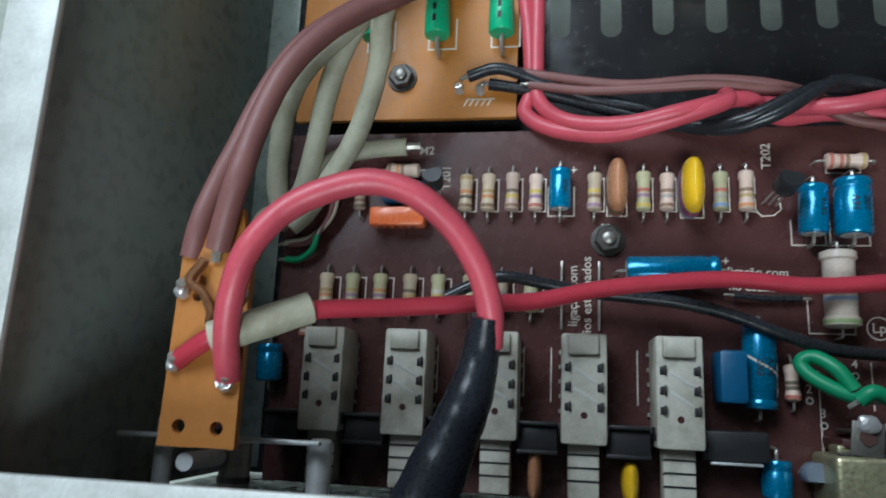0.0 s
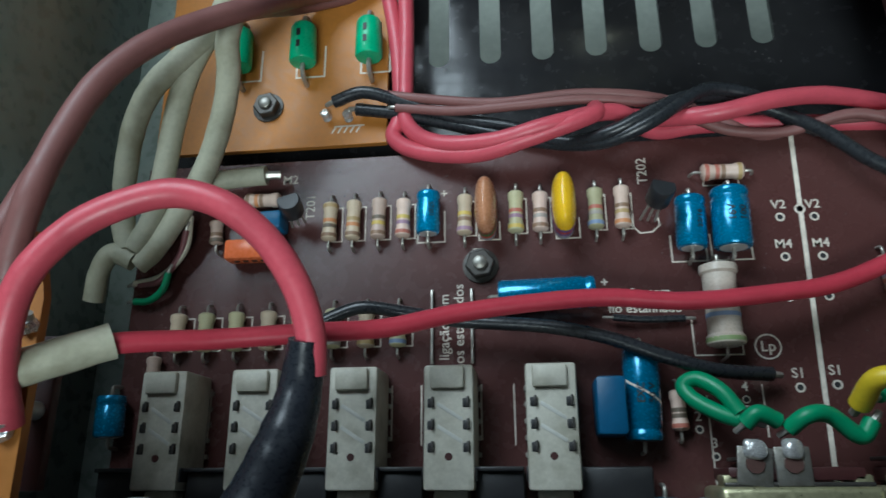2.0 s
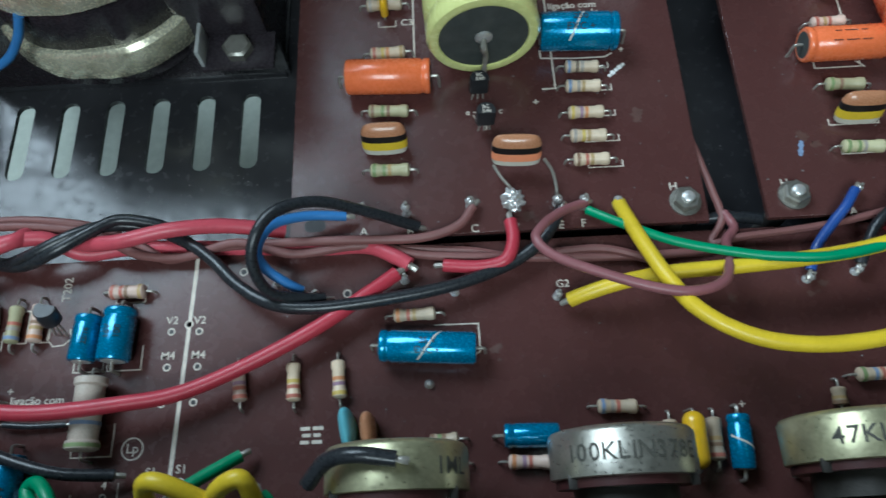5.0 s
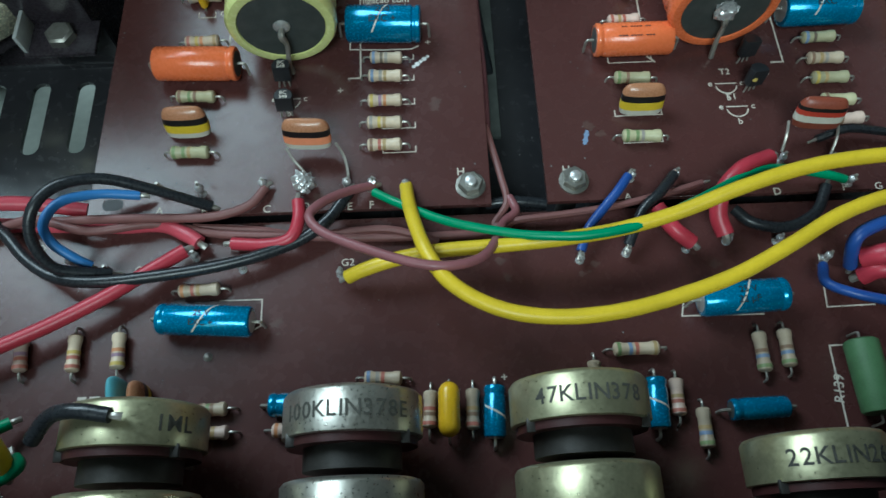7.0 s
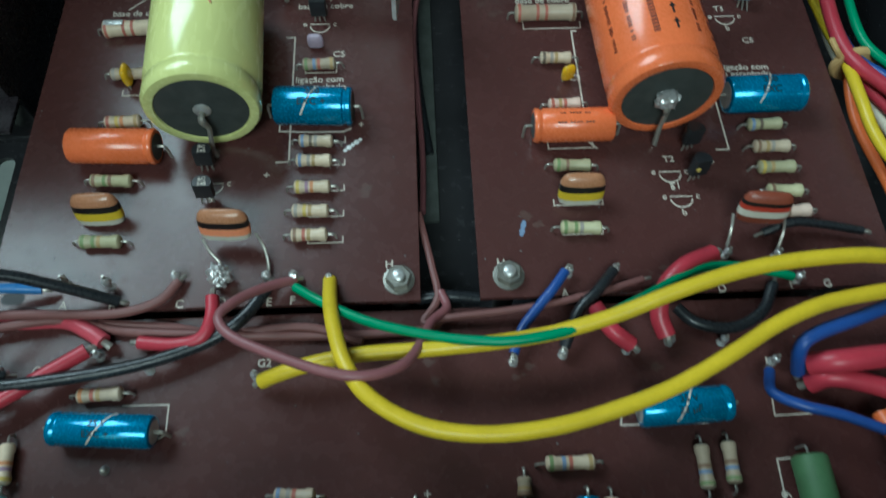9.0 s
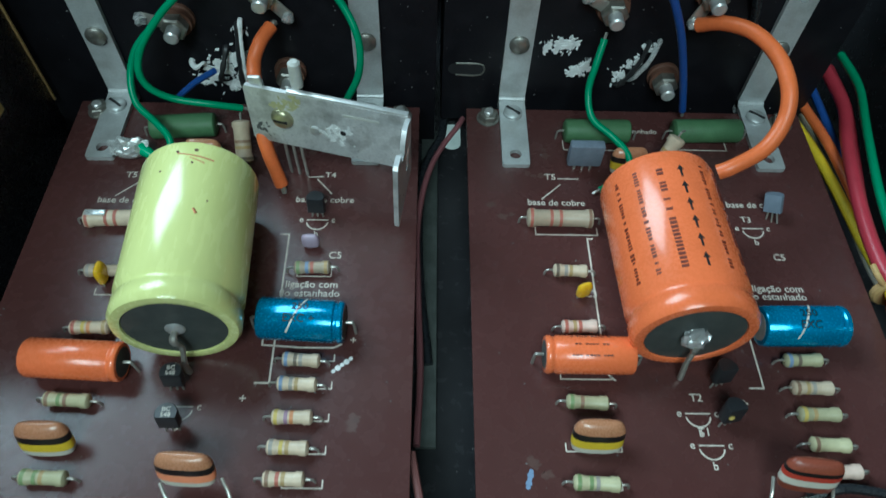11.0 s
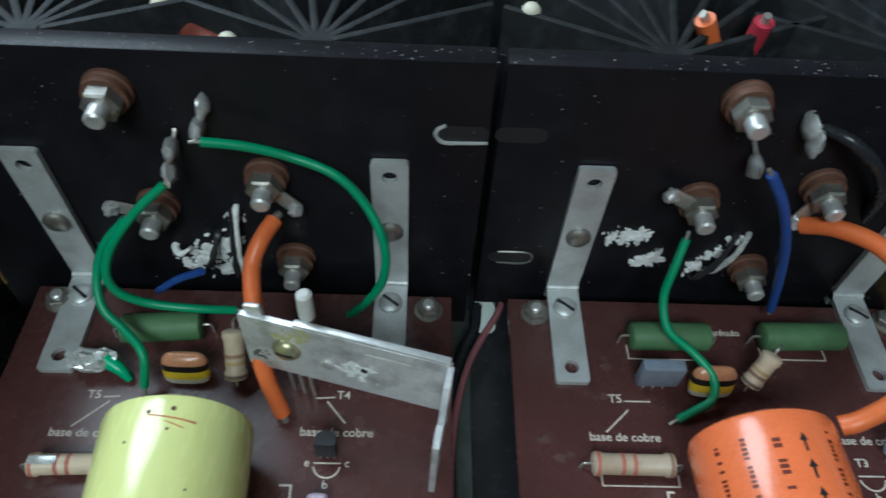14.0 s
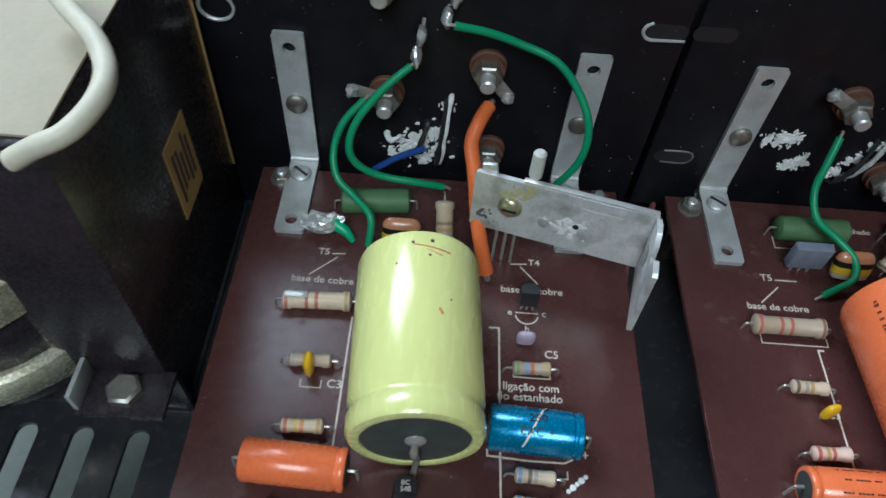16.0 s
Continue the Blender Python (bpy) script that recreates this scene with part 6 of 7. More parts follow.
# wires on the box controls
for pts, m, r in (([(58.9, 6.2, 11.0), (54.7, 7.3, 10.0), (49.9, 10.4, 8.0), (48.5, 13.1, 7.0), (50.8, 14.2, 8.0), (54.3, 11.7, 10.0), (56.8, 7.7, 11.0)], GREEN, 1.5), ([(57.1, 5.7, 12.0), (59.3, 7.5, 13.0), (62.7, 6.2, 12.0)], GREEN, 1.5), ([(64.3, 4.8, 12.0), (67.0, 6.9, 14.0), (70.9, 7.0, 13.0), (75.7, 3.5, 12.0), (78.1, 6.0, 12.0)], GREEN, 1.5),
                  ([(76.5, 8.7, 12.0), (77.8, 12.4, 17.0), (82.0, 12.1, 18.0), (89.5, 8.5, 14.0)], YELLOW, 1.9), ([(89.6, 7.1, 12.0), (92.6, 10.7, 17.0), (97.3, 12.4, 19.0), (99.0, 9.5, 16.0), (98.7, 6.2, 12.0)], YELLOW, 1.9), ([(92.7, 18.3, 4.0), (86.2, 14.2, 7.0), (80.6, 10.3, 10.0)], GREEN, 1.4), ([(90.4, 4.5, 12.0), (96.8, 4.7, 13.0), (101.4, 7.6, 13.0), (100.1, 9.7, 13.0)], GREEN, 1.4)):
    nm = "green" if m is GREEN else "yellow"
    wire(pts, r, m, nm + " insulated wire soldered to a control lug", "control wires", seg=12, ends=(True, True))
wire([(113.0, 10.0, 30.0), (117.0, 13.6, 33.0), (122.5, 14.2, 35.6), (129.5, 13.2, 35.4)], 1.5, BLACK, "black insulated wire over a rotary control", "control wires", ends=(False, True))

# ---- heatsinks ----
def heatsink(x0, x1, hubs, label, low=-20.0):
    ob = empty("heatsink", ((x0 + x1) / 2, 205, 0), label, "heatsink", "heatsinks")
    ox = (x0 + x1) / 2
    w = x1 - x0
    bm = bmesh.new()
    box((w - 0.8, 5.0, 72 - low), (0, 1.5, 36 + low / 2), 0.4, bm)
    part("plate", bm, ANODISED, ob)
    for hx in hubs:
        part("hub", lathe([(-20, 2.8), (71.9, 2.8)], "z", 16, at=(hx - ox, 4.0, 0)), FIN, ob)
        for a in (24, 44, 62, 80, 100, 118, 136, 156):
            reach = min(46, 15 / math.sin(radians(a)) if a in (24, 156) else 46)
            reach = min(reach * (1.0 if 60 < a < 120 else 1.0), abs((x1 - hx - 0.6 if a < 90 else hx - x0 - 0.6) / max(0.05, abs(math.cos(radians(a))))), 46)
            bm = box((reach, 1.5, 91), (reach / 2, 0, 26), 0.3)
            bmesh.ops.transform(bm, matrix=pose(hx - ox, 4.0, 0, 0, 0, a), verts=bm.verts)
            part("fin", bm, FIN, ob)
    return ob


hs_l = heatsink(82.0, 208.6, (122, 175), "black anodised heatsink with fanned fins and dusty edges")
hs_r = heatsink(209.6, 325.0, (241.5, 294.5), "black anodised heatsink beside its twin", -6.0)
FACE = 204.0
for hs, x, z, rim in ((hs_l, 203.0, 54.6, 1), (hs_r, 214.6, 54.8, 0), (hs_r, 217.0, 14.6, 2)):
    at = pose(x - hs.location.x / MM, FACE - 0.03 - 205, z, 90, 0, 0)
    # The slot's dark recess is a black sheet on the face.
    bm = plate(rounded(10.5, 4.0, 1.9, 5), -0.05, 0.03)
    bmesh.ops.transform(bm, matrix=at, verts=bm.verts)
    part("slot", bm, INK_AND_HOLE_DARK, hs)
    if rim:
        bm = tube([(5.0, -2.2, 0.1), (0, -2.3, 0.2), (-3.8, -2.2, 0.3), (-5.4, -0.6, 0.3), (-5.2, 1.2, 0.3), (-3.6, 2.3, 0.2)] if rim == 1 else [(-3.0, -2.2, 0), (3.4, -2.3, 0.1), (5.4, -0.4, 0.2), (4.2, 2.1, 0.2), (-3.0, 2.2, 0.1)], 0.42 if rim == 1 else 0.3, 6, 4, wobble=0.5)
        bmesh.ops.transform(bm, matrix=at, verts=bm.verts)
        part("slot_rim", bm, ZINC if rim == 1 else STEEL_NUT, hs, "worn bare rim of a slot")


bm = tube([(4.2 * math.cos(a * 0.524), 3.6 * math.sin(a * 0.524), 0.1) for a in range(13)], 0.5, 7, 3, wobble=0.4)
bmesh.ops.transform(bm, matrix=pose(96.4 - hs_l.location.x / MM, FACE - 0.1 - 205, 52.4, 90, 0, 0), verts=bm.verts)
part("bare_ring", bm, ZINC, hs_l, "worn bare ring round a hole")


def stud(x, z, nut=True, lug=None, r=4.3):
    """A transistor screw on the heatsink: fibre washer, nut, bolt end and perhaps a solder lug."""
    ob = empty("transistor_screw", None, "brownish insulated transistor screw with nut on the heatsink", "screw", "transistor screws", matrix=pose(x * MM, FACE * MM, z * MM, 90, 0, 0))
    part("fibre_washer", shared(("fibre_washer", r), lambda: lathe([(0, r * 1.1), (1.0, r * 1.1), (1.4, r), (3.0, r)], "z", 22), WASHER), WASHER, ob)
    part("nut", shared(("stud_nut", r), lambda: lathe([(3.0, r * 0.86), (5.6, r * 0.86), (6.0, r * 0.74)], "z", 6), STEEL_NUT, 20), STEEL_NUT, ob)
    part("bolt_end", shared(("stud_bolt", r), lambda: lathe([(5.5, r * 0.46), (9.2, r * 0.46), (9.6, r * 0.36)], "z", 16), ALU), ALU, ob)
    if lug is not None:
        a = radians(lug)
        c, s = math.cos(a), math.sin(a)
        bm = box((7.5, 3.6, 0.6), (5.6, 0, 0), 0.25)
        bmesh.ops.transform(bm, matrix=pose(0, 0, 3.6, 0, 0, lug), verts=bm.verts)
        part("solder_lug", bm, TIN, ob)
        bm = bmesh.new()
        bmesh.ops.create_icosphere(bm, subdivisions=2, radius=1.7, matrix=Matrix.Translation((c * 9, s * 9, 4.2)))
        for v in bm.verts:
            v.co += V((noise.noise(v.co), noise.noise(v.co * 1.3), noise.noise(v.co * 1.7))) * 0.7
        part("solder_lump", bm, SOLDER, ob)
    return ob


for x, z, lug in ((136.2, 63, None), (136.8, 31, 165), (162.2, 41.5, -50), (165.0, 13, None), (255.6, 66, None), (255.4, 38.5, 150), (280.6, 44, -110), (276.0, 14, None)):
    stud(x, z, lug=lug)


def corner_bracket(x, lean=0.0, low=26.0):
    """A zinc strap bent to an L: up the heatsink and forward on the board, with holes and slotted screws."""
    ob = empty("corner_bracket", (x, 203.2, 3), "dull zinc L-shaped bracket screwed to board and heatsink", "bracket", "corner brackets", turn=lean)
    w = 8.0
    up = with_holes(rounded(w, 47, 0.8, 3, 0, 20.8), [circle(0, 40.0, 1.7, 16)], -0.7, 0.7)
    bmesh.ops.transform(up, matrix=pose(0, -0.2, 0, 90, 0, 0), verts=up.verts)
    part("upright", up, ZINC, ob)
    foot = with_holes(rounded(w, low + 2, 0.8, 3, 0, -low / 2 - 0.5), [circle(0, -low + 2.5, 1.7, 16)], 0.1, 1.5)
    part("foot", foot, ZINC, ob)
    part("bend", lathe([(-w / 2, 1.3), (w / 2, 1.3)], "x", 12, at=(0, -0.6, 1.2)), ZINC, ob)

    def head():
        return lathe([(0, 2.9), (0.9, 2.85), (1.5, 2.2), (1.7, 0.5)], "z", 18)
    for at, rx in (((0, -7.2, 1.5), 0), ((0, -0.9, 22.5), 90)):
        bm = head()
        bmesh.ops.transform(bm, matrix=pose(*at, rx, 0, 0), verts=bm.verts)
        s = part("screw_head", bm, STEEL_NUT if rx else ZINC, ob)
        if not rx:
            # Shade in the screw slot is a black bar on the head.
            part("screw_slot", box((5.0, 0.8, 0.3), (at[0], at[1], at[2] + 1.62), turn=-38), INK_AND_HOLE_DARK, s)
    return ob


corner_bracket(112.8, 0), corner_bracket(188.2, 0), corner_bracket(231.6), corner_bracket(305.8, 0)

# bent aluminium plate that hangs on its transistor
pl = empty("transistor_bracket", (181, 167, 8), "bent aluminium cooling plate with a screw and a white peg", "bracket", matrix=pose(0.1810, 0.1672, 0.0210, 88, 0, -14))
SCUFFED = material("scuffed_aluminium", (0.66, 0.66, 0.66), 0.36, 0.35, vary=0.2, size=5, bump=0.2, bump_size=1.2, dirt=0.75, dirt_colour=(0.18, 0.17, 0.16), dirt_size=7)
part("plate", with_holes(rounded(42.5, 18, 0.8, 3, 0, 6), [circle(4, 5, 1.0, 12)], -0.6, 0.6), SCUFFED, pl)
fl = with_holes([(0, -3), (15.2, -8.2), (15.6, -6), (15.4, 12.4), (14.6, 13.2), (11.4, 13.4), (10.6, 10.6), (8.0, 10.2), (7.2, 12.8), (5.0, 15.2), (2.4, 15.4), (0, 14.6)], [rounded(3.6, 7.0, 1.3, 3, 4.4, 5.6)], -0.6, 0.6)
bmesh.ops.transform(fl, matrix=pose(21.0, 0, 0.2, 0, -86, 0), verts=fl.verts)
part("flange", fl, SCUFFED, pl)
part("top_lip", box((31, 1.1, 1.6), (5.4, 15.1, -0.3), 0.35), ALU, pl)
part("bent_ear", box((3.6, 3.0, 1.2), (-18.2, 15.8, -0.8), 0.4, turn=12), ALU, pl)
tongue = tube([(0, 9.0, 0), (1.6, 7.4, 0), (2.6, 5.0, 0), (2.4, 2.0, 0)], 0.9, 8, 4)
bmesh.ops.transform(tongue, matrix=pose(21.0, 0, 1.4, 0, -86, 0), verts=tongue.verts)
part("bent_tongue", tongue, ALU, pl)
part("screw", lathe([(0.5, 3.0), (1.3, 2.9), (2.0, 2.2), (2.3, 0.6)], "z", 18, at=(-12.0, 6.5, 0)), BRASSY, pl, "brassy cross-head screw")
# Recess in the screw head painted as a black bar.
part("screw_cross", box((3.6, 0.8, 0.3), (-12.0, 6.5, 2.2)), INK_AND_HOLE_DARK, pl)
part("rivet", lathe([(0.5, 1.5), (1.2, 1.3), (1.4, 0.5)], "z", 14, at=(-3.5, 4.5, 0)), ALU, pl)
part("peg", lathe([(0, 1.55), (1, 1.6), (6.8, 1.5), (7.4, 0.9)], "y", 16, at=(-8.0, 15.5, -2.4)), GREYED, pl, "white plastic peg")
part("slot", box((9, 0.8, 0.2), (9.0, 11.5, 0.6)), GREYED, pl)
SMUDGE = material("dark_finger_smudge", (0.10, 0.10, 0.10), 0.6, vary=0.4, size=1.5)
YELLOWED = material("yellowed_flux_film", (0.46, 0.44, 0.24), 0.35, vary=0.3, size=2)


def splat(bm, at, r, squash, turn, z0, z1, rnd):
    """A thin flake with a ragged outline."""
    n = 17
    ph = [rnd.uniform(0, 6.28) for _ in range(3)]
    pts = []
    for i in range(n):
        a = 2 * math.pi * i / n
        rr = r * (1 + 0.32 * math.sin(2 * a + ph[0]) + 0.26 * math.sin(5 * a + ph[1]) + 0.18 * math.sin(7 * a + ph[2]))
        x, y = rr * math.cos(a), rr * math.sin(a) * squash
        pts.append((at[0] + x * math.cos(turn) - y * math.sin(turn), at[1] + x * math.sin(turn) + y * math.cos(turn)))
    return plate(pts, z0, z1, bm)


rnd = random.Random(31)
for nm, mat, cx, cy, sx, sy, count, size in (("paste_smear", PASTE, 3.5, 5.0, 3.4, 2.4, 26, 0.75), ("smudge", SMUDGE, -18.0, 2.0, 1.5, 2.2, 16, 0.5), ("flux_film", YELLOWED, -11.0, 11.5, 3.2, 1.6, 9, 1.0)):
    bm = bmesh.new()
    for k in range(count):
        x, y = cx + rnd.gauss(0, sx * 0.6), cy + rnd.gauss(0, sy * 0.6)
        splat(bm, (max(-20, min(19, x)), max(-2, min(14, y))), size * rnd.uniform(0.4, 1.5), rnd.uniform(0.4, 1), rnd.uniform(0, 3), 0.55, 0.615 + 0.004 * k, rnd)
    tagged(part(nm, bm, mat, pl), kind="stuff")
# Dark of the hole put on as a black disc.
part("pop_hole", lathe([(0.55, 0.8), (0.75, 0.75)], "z", 12, at=(4, 5.4, 0)), INK_AND_HOLE_DARK, pl)
part("transistor_case", box((8, 11, 3), (-12, 3.5, -2.2), 0.4), EPOXY, pl)
for k in (-1, 0, 1):
    part("leg", tube([(-12 + 2.3 * k, -1.5, -2.2), (-12 + 2.3 * k, -9, -2.2), (-12 + 2.4 * k, -19, -3.0)], 0.45, 6, 3), TIN, pl)

# wires at the heatsinks
H = "heatsink wires"
wire([(163.3, 198.2, 33.0), (161.0, 193.0, 32.0), (159.5, 188.3, 29.0), (160.8, 180.2, 26.0), (162.6, 171.4, 17.0), (165.9, 166.2, 5.0)], 1.9, ORANGE, "short orange insulated wire passing behind the cooling plate", H, seg=12)
wire([(278.6, 198.9, 36.0), (282.9, 194.8, 40.0), (288.6, 188.9, 42.0), (293.3, 181.2, 41.0), (295.2, 172.9, 38.0), (294.7, 167.1, 33.0), (290.4, 161.9, 28.0), (282.8, 158.4, 25.0), (279.3, 158.0, 23.0)], 2.0, ORANGE, "thick orange insulated wire curving to the orange capacitor", H, seg=14, ends=(True, False))
wire([(153.1, 196.8, 57.0), (160.9, 198.0, 55.0), (169.0, 198.6, 52.0), (177.8, 197.0, 49.0), (183.9, 194.3, 43.0), (187.6, 189.9, 36.0), (187.3, 187.6, 27.0), (183.3, 188.1, 17.0), (178.8, 190.4, 8.0)], 1.0, GREEN, "green insulated wire looping along the heatsink", H, seg=10)
wire([(143.4, 196.7, 45.0), (137.1, 193.6, 40.0), (131.0, 189.9, 33.0), (128.8, 186.8, 27.0), (130.5, 185.4, 22.0), (136.2, 185.5, 18.0), (145.6, 185.8, 16.0), (153.3, 187.6, 13.0)], 1.0, GREEN, "green insulated wire looping to the power resistor", H, seg=10)
wire([(131.8, 197.3, 33.0), (126.7, 194.1, 28.0), (124.2, 189.9, 22.0), (125.4, 184.7, 17.0), (130.5, 180.7, 14.0), (135.0, 176.0, 12.0), (134.8, 171.3, 6.0)], 1.0, GREEN, "green insulated wire down to the brown board", H, seg=10)
wire([(253.8, 197.3, 32.0), (252.0, 193.1, 26.0), (250.8, 189.5, 20.0), (252.3, 184.1, 15.0), (258.2, 180.0, 12.0), (262.3, 175.2, 10.0), (262.4, 171.1, 7.0), (258.1, 168.8, 5.0), (254.5, 167.2, 4.0)], 1.0, GREEN, "green insulated wire down to the orange capacitor's board", H, seg=10)
wire([(260.6, 192.2, 58.0), (266.1, 191.6, 50.0), (272.0, 192.2, 38.0), (277.9, 193.9, 22.0), (282.2, 195.2, 8.0)], 1.1, BLUE, "blue insulated wire down the heatsink", H, seg=10)
wire([(273.3, 203.6, 60.0), (278.0, 199.5, 60.0), (284.6, 197.7, 55.0), (291.3, 199.9, 45.0), (296.7, 204.9, 32.0)], 1.3, BLACK, "black insulated wire on the heatsink", H, seg=10, ends=(True, False))
wire([(134.1, 193.1, 12.0), (140.4, 192.3, 18.0), (147.5, 190.4, 24.0)], 0.9, BLUE, "short blue insulated wire behind the power resistor", H, seg=8, ends=(False, False))
wire([(248.1, 217.2, 74.0), (252.6, 218.4, 66.0)], 2.0, ORANGE, "orange wire end behind the heatsink", H, seg=10, ends=(True, False))
wire([(259.6, 217.2, 74.0), (259.8, 218.6, 66.0)], 2.0, RED, "red wire end behind the heatsink", H, seg=10, ends=(True, False))
for p in ((153.0, 203.0, 60.2), (151.3, 202.0, 55.4), (145.5, 200.0, 51.2), (144.4, 198.0, 46.9), (261.1, 199.0, 53.4), (269.4, 202.0, 61.7), (270.7, 200.0, 59.4)):
    b = empty("solder_joint", p, "silvery lump of solder on a transistor pin", "solder", "heatsink solder joints")
    bm = bmesh.new()
    bmesh.ops.create_icosphere(bm, subdivisions=2, radius=1.7)
    for v in bm.verts:
        v.co = V((v.co.x * 0.8, v.co.y * 1.6, v.co.z * 1.6)) * (1 + 0.5 * noise.noise(v.co * 0.8 + V(p)))
    part("lump", bm, SOLDER, b)
    part("pin", tube([(0, 0, 0), (0.3, 3, 1.5), (0.3, 204 - p[1], 2.2)], 0.5, 6, 3), TIN, b)
# crusts of white paste on the heatsink face
rnd = random.Random(11)
for hs, spots in ((hs_l, ((138.5, 8.5, 2.0), (142.0, 10.5, 2.4), (145.5, 13.5, 2.8), (149.4, 17.0, 3.0), (152.8, 26.5, 1.5), (147.1, 7.5, 2.2), (150.5, 11.0, 2.0))), (hs_r, ((241.6, 24.2, 2.6), (246.4, 25.0, 2.8), (252.0, 16.4, 2.6), (248.6, 14.8, 2.0), (266.8, 18.3, 2.2), (269.4, 23.6, 1.8), (263.4, 13.4, 2.2)))):
    for x, z, r in spots:
        bm = bmesh.new()
        for k in range(16):
            big = k < 5
            splat(bm, (x - hs.location.x / MM + rnd.gauss(0, r * (0.35 if big else 0.9)), z + rnd.gauss(0, r * (0.35 if big else 0.8))), r * rnd.uniform(0.45, 0.8) if big else rnd.uniform(0.2, 0.6), rnd.uniform(0.3, 0.8), rnd.uniform(0, 3.14), -0.1, rnd.uniform(0.2, 0.9), rnd)
        bmesh.ops.transform(bm, matrix=pose(0, FACE - 205, 0, 90, 0, 0), verts=bm.verts)
        tagged(part("paste_crust", bm, PASTE, hs, "dried white heat paste"), kind="stuff")
for x0, z0, x1, z1, out, m in ((150.5, 6.0, 152.6, 29.0, 3.5, BLACK_PLASTIC), (151.6, 6.5, 153.6, 30.0, 2.8, PASTE), (144.0, 9.0, 147.6, 20.5, 3.0, BLACK_PLASTIC), (140.0, 14.5, 136.6, 15.6, 2.0, PASTE), (262.5, 10.0, 268.5, 25.5, 3.0, BLACK_PLASTIC), (266.0, 12.0, 271.5, 26.0, 2.4, FOIL)):
    b = empty("transistor_pin", (x0, FACE, z0), "bent transistor pin crusted with heat paste", "terminal", "pasted pins")
    part("pin", tube([(0, 0, 0), (0.3, -out, 2.0), ((x1 - x0) * 0.6, -out * 1.2, (z1 - z0) * 0.6), (x1 - x0, -out * 0.4, z1 - z0), (x1 - x0 + 0.2, 0.2, z1 - z0 + 0.5)], 0.75, 7, 4, wobble=0.6), m, b)
fo = empty("foil_wrap", (*((121.9, 176.9, 3.0))[:2], 3), "crumpled silver foil on a green wire end", "foil")
bm = bmesh.new()
bmesh.ops.create_icosphere(bm, subdivisions=3, radius=1)
for v in bm.verts:
    v.co = V((v.co.x * 5.4, v.co.y * 2.6, v.co.z * 3.2 + 4)) * (1 + 0.35 * noise.noise(v.co * 2.3))
part("foil", bm, FOIL, fo, smooth=18)
part("green_end", tube([(3, 0.5, 4), (6.5, -1.5, 3), (8.5, -3, 1)], 2.0, 10, 4, taper=lambda t: 1 - 0.6 * t), GREEN_CAP, fo)

# wires and a dusty strip in the gap between the amplifier boards
wire([(217.0, 203.0, -5.0), (215.0, 198.0, -4.0), (211.0, 191.0, -4.0), (207.5, 183.0, -4.0), (204.8, 172.0, -4.0), (203.4, 158.0, -5.0), (204.0, 140.0, -8.0), (205.0, 118.0, -10.0), (204.5, 97.0, -6.0)], 0.9, MAUVE, "thin mauve wire hanging in the gap between boards", "gap wires", seg=8, ends=(False, False))
wire([(211.0, 205.0, -9.0), (210.0, 197.0, -8.0), (207.0, 190.0, -8.0), (204.6, 181.0, -8.0), (203.6, 166.0, -9.0), (204.2, 146.0, -12.0), (207.0, 122.0, -15.0)], 1.4, BLACK, "black insulated wire hanging in the gap between boards", "gap wires", seg=10, ends=(False, False))
strip = empty("spacer_strip", (206.6, 154, -18), "dusty dark grey strip lying in the gap between boards", "strip")
part("strip", box((5.4, 108, 2.0), (0, 0, 1.05), 0.3), material("dusty_grey_strip", (0.075, 0.085, 0.078), 0.7, vary=0.35, size=3, bump=0.3, bump_size=0.8, dirt=0.5, dirt_colour=(0.03, 0.032, 0.03), dirt_size=5), strip)

# parts behind the heatsinks
dipped_lying((134.0, 233.0, 66.0), (157.5, 215.5, 61.0), 4.4, material("dull_red_brown_tube", (0.17, 0.035, 0.022), 0.45, vary=0.25, size=4, bump=0.1), -18, label="dull red-brown tubular part behind the heatsink", group="")
for x, y, z in ((143.5, 221.0, 69.0), (157.0, 214.2, 66.0), (215.5, 222.0, 70.0), (262.5, 222.0, 68.0)):
    b = empty("terminal_post", (x, y, z), "cream insulated terminal post behind the heatsink", "terminal", "rear terminals")
    part("cap", lathe([(-1.5, 1.5), (-1.0, 1.9), (1.6, 1.9), (2.4, 1.3), (2.7, 0.4)], "z", 14), WHITE, b)
    part("stem", lathe([(-z - 18 + 0.1, 0.8), (-1.4, 0.8)], "z", 10), TIN, b)

# ---- transformer ----
tr = empty("transformer", (46, 165, -20), "large dark varnished mains transformer with silver straps and paper label", "transformer")
part("core", box((92, 68, 94), (0, 2.0, 48), 1.5), CORE, tr)
part("mounting_frame", box((94, 70, 3), (0, 2.0, 2.0), 0.6), BLACK_STEEL, tr)
for nm, z0, z1, grow, mat in (("winding_strap", 20, 31, 1.0, VARNISH), ("winding", 30, 46, 0.93, CORE), ("winding_strap", 45, 58, 0.97, VARNISH), ("winding", 57, 66, 0.9, CORE), ("winding", 14, 21, 0.92, CORE)):
    bm = bmesh.new()
    skin(bm, [[bm.verts.new((x * k, -14 + y * k, z)) for x, y in rounded(61 * grow, 60 * grow, 28 * grow, 9)] for z, k in ((z0, 0.965), (z0 + 1.2, 1.0), (z1 - 1.2, 1.0), (z1, 0.965))])
    for v in bm.verts:
        v.co += V((noise.noise(v.co * 0.12), noise.noise(v.co * 0.15 + V((9, 0, 0))), 0)) * 0.8
    part(nm, bm, mat, tr, "silvery varnished strap round the winding" if mat is VARNISH else "")
part("paper_label", box((0.3, 14, 22.5), (46.2, 7.4, 50.3)), KRAFT, tr, "tan paper label with illegible stamped lines")
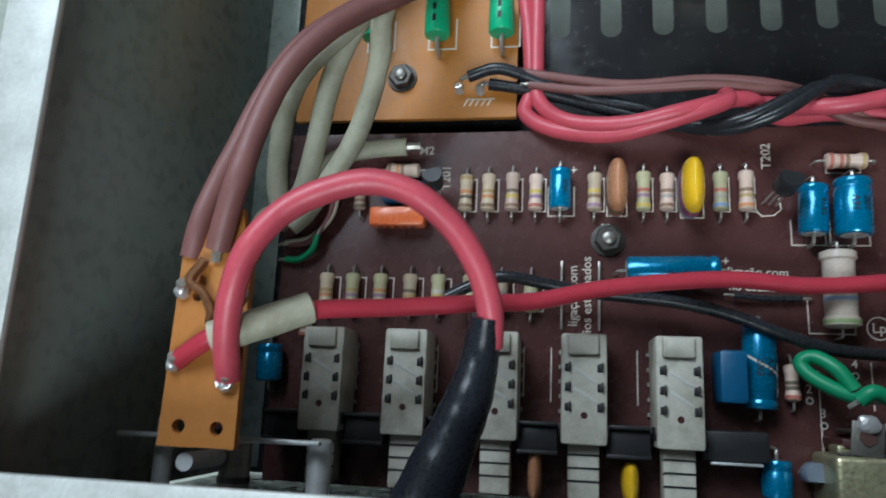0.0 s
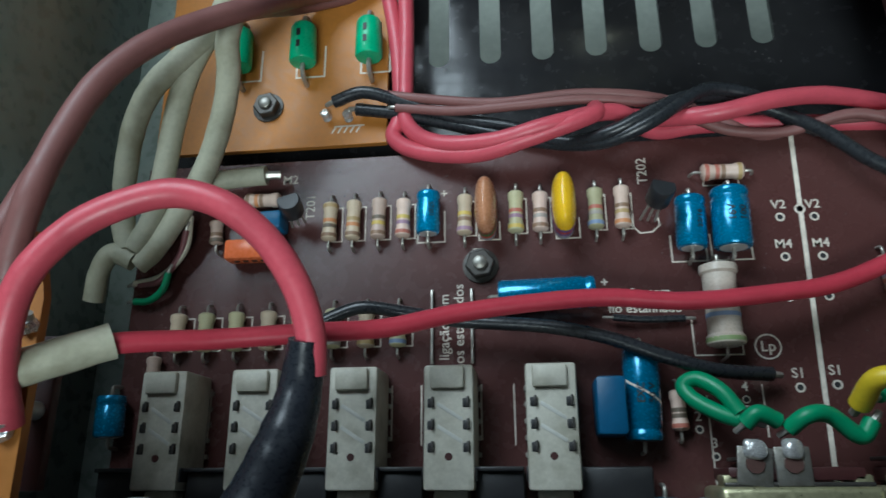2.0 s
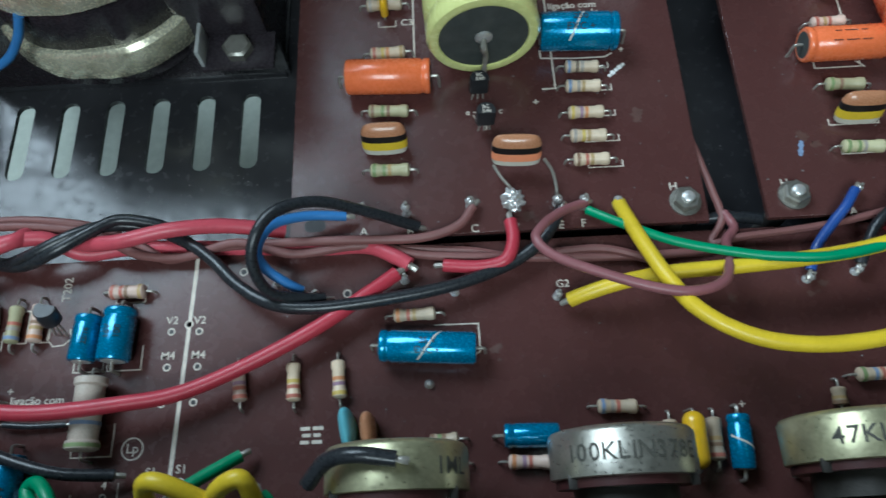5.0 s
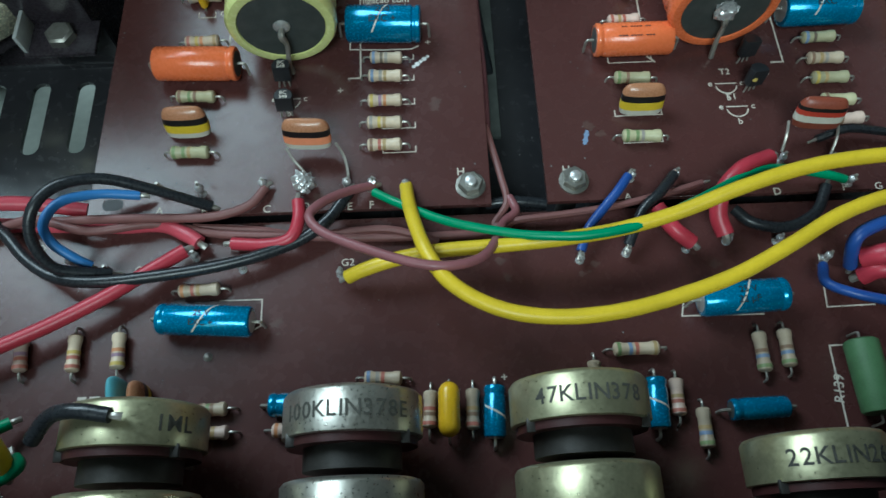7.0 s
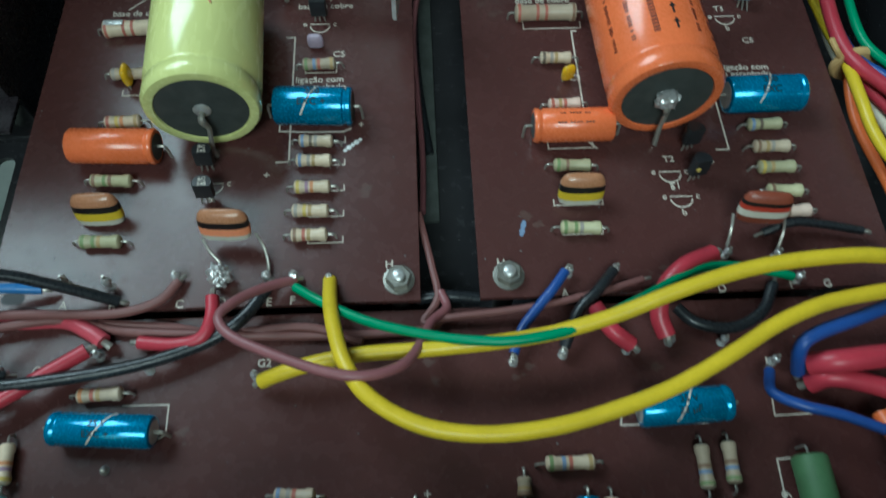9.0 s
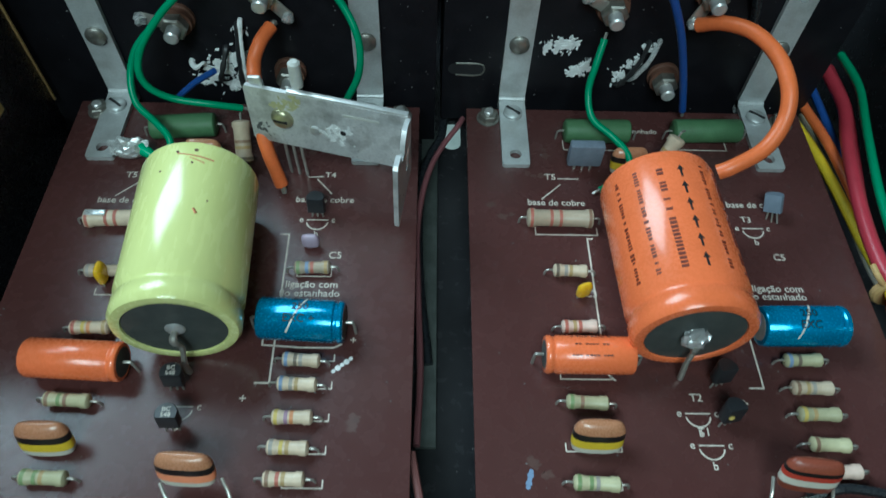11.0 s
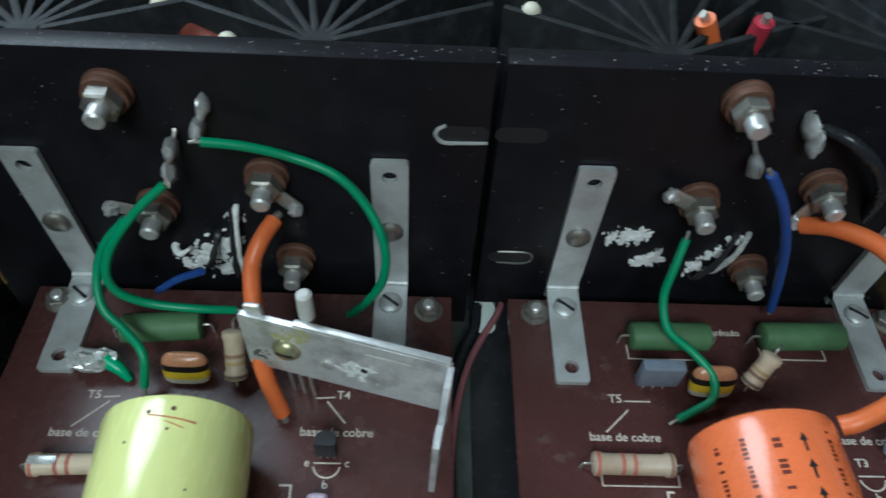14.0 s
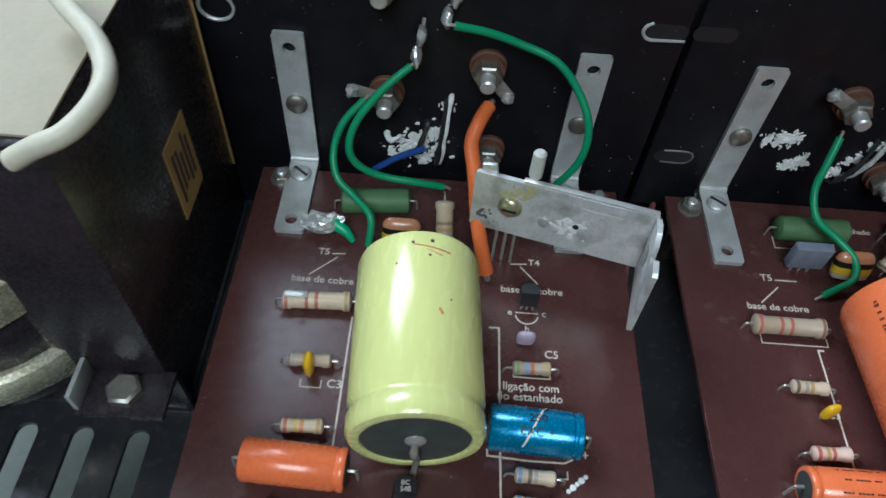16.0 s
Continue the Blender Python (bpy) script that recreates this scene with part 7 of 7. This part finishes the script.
for k in range(5):
    part("printed_bar", box((0.2, 1.1, 15 - 3 * (k % 3)), (46.4, 3.0 + 2.2 * k, 50.3 + (k % 2))), BAKELITE, tr)
part("insulating_paper", box((30, 58, 0.6), (30.5, -1, 95.4), 0.1), PAPER, tr, "yellowed insulating paper on top")
part("worn_edge", box((0.8, 0.8, 60), (46.0, 35.8, 52), 0.2), KRAFT, tr, "chipped tan edge")
part("mounting_foot", box((20, 12, 1.6), (38, -37, 20.4), 0.4), CORE, tr)
part("foot_leg", box((20, 1.6, 20), (38, -31.5, 10.5), 0.3), BLACK_STEEL, tr)
part("foot_gusset", box((1.2, 10, 8), (28.5, -37, 23.5), 0.3), ZINC, tr)
part("foot_bolt", lathe([(21, 4.2), (23.4, 4.2), (24.0, 3.4)], "z", 6, at=(38, -37, 0)), STEEL_NUT, tr)
wire([(93.1, 125.8, 80.0), (96.7, 126.7, 82.0), (100.3, 128.5, 83.0), (102.6, 131.6, 84.0), (103.8, 135.9, 85.0), (102.4, 141.4, 85.0), (98.5, 147.6, 85.0), (92.7, 154.1, 84.0), (84.9, 163.2, 82.0)], 1.7, WHITE, "thick cream white wire curving over the transformer", "transformer wires", ends=(False, False), seg=14)
wire([(-54.7, 105.4, 4.0), (-44.7, 115.8, 6.0), (-40.4, 124.0, 8.0), (-32.9, 129.1, 9.0), (-18.8, 132.4, 10.0), (-3.9, 137.3, 10.0)], 1.2, SKY, "light blue insulated wire over the amber board", "transformer wires", ends=(False, False))
wire([(-26.8, 119.1, 0.0), (-22.6, 121.0, 4.0), (-13.0, 121.0, 6.0), (1.9, 118.2, 8.0), (16.2, 117.3, 10.0), (27.7, 118.5, 14.0), (34.2, 120.5, 20.0), (37.7, 122.6, 26.0)], 1.2, SKY, "light blue insulated wire to the transformer", "transformer wires", ends=(True, False))
wire([(-50.0, 109.8, 10.0), (-44.7, 118.7, 14.0), (-42.8, 129.7, 18.0), (-43.2, 137.2, 22.0)], 3.6, WHITE, "thick cream white sheathed cable beside the amber board", "transformer wires", ends=(False, False), seg=14)

# ---- dust and crumbs ----
def flecks(name, count, seed, place, label, mat):
    """Many tiny crumbs too small to pick apart."""
    rnd = random.Random(seed)
    verts, faces = [], []
    for _ in range(count):
        c, u, v = place(rnd)
        s = rnd.choice((0.05, 0.06, 0.08, 0.1, 0.14, 0.22))
        n = len(verts)
        up = u.cross(v) * s * 0.7
        a = rnd.uniform(0, 3.14)
        x, y = (u * math.cos(a) + v * math.sin(a)) * s, (v * math.cos(a) - u * math.sin(a)) * s * rnd.uniform(0.3, 1)
        verts += [tuple(q0 * MM) for q0 in (c - x - y, c + x - y, c + x * 0.7 + y, c - x * 0.9 + y, c + up)]
        faces += [(n, n + 1, n + 4), (n + 1, n + 2, n + 4), (n + 2, n + 3, n + 4), (n + 3, n, n + 4)]
    me = bpy.data.meshes.new(name)
    me.from_pydata(verts, [], faces)
    me.materials.append(mat)
    return tagged(new(name, me), label, "dust", kind="stuff")


EX, EY, EZ = V((1, 0, 0)), V((0, 1, 0)), V((0, 0, 1))
DUST = material("pale_dust", (0.20, 0.19, 0.19), 0.9, vary=0.3, size=2)
flecks("dust_on_heatsinks", 420, 3, lambda r: (V((r.uniform(96, 322), 204.0, r.uniform(-2, 71))), EX, V((0, 0, 1))), "pale dust and paste crumbs on the black heatsinks", DUST)
flecks("dust_on_amplifier_boards", 500, 4, lambda r: (V((r.uniform(102, 202) + r.choice((0, 117)), r.uniform(70, 198), 3.0)), EX, EY), "pale dust specks on the amplifier boards", DUST)
flecks("dust_on_preamplifier_board", 420, 5, lambda r: (V((r.uniform(-66, 320), r.uniform(-15, 66), 0.0)), EX, EY), "pale dust specks on the preamplifier board", DUST)
flecks("dust_on_chassis_floor", 260, 6, lambda r: (V((r.uniform(-10, 340), r.uniform(70, 102), -18.0)), EX, EY), "pale dust specks on the chassis floor", DUST)
flecks("dust_on_heatsink_edge", 300, 7, lambda r: (V((r.uniform(96, 322), r.uniform(204.3, 208.5), 72.0)), EX, EY), "pale dust specks along the heatsink tops", DUST)

# dried flux and scuffs round the solder pins
random.seed(21)
for bd, spots in ((amp_l, ((146, 75), (160, 72), (131, 74), (190, 100), (118, 150), (172, 180))), (amp_r, ((236, 172), (228, 160), (240, 182), (262, 74), (232, 90))), (main, ((208, 52), (226, 50), (150, 40), (128, 56), (66, 14), (255, 50)))):
    for x, y in spots:
        for k in range(3):
            cx, cy, rr = x + random.gauss(0, 1.6), y + random.gauss(0, 1.4), random.uniform(0.5, 1.5)
            ph = random.uniform(0, 6)
            out = [(cx + rr * (1 + 0.35 * math.sin(3 * a + ph) + 0.2 * math.sin(7 * a)) * math.cos(a), cy + rr * 0.7 * (1 + 0.3 * math.sin(4 * a + ph)) * math.sin(a)) for a in [2 * math.pi * i / 18 for i in range(18)]]
            part("flux_stain", plate(out, bd["top"] - 0.01, bd["top"] + 0.012 + 0.004 * k), STAIN, bd)
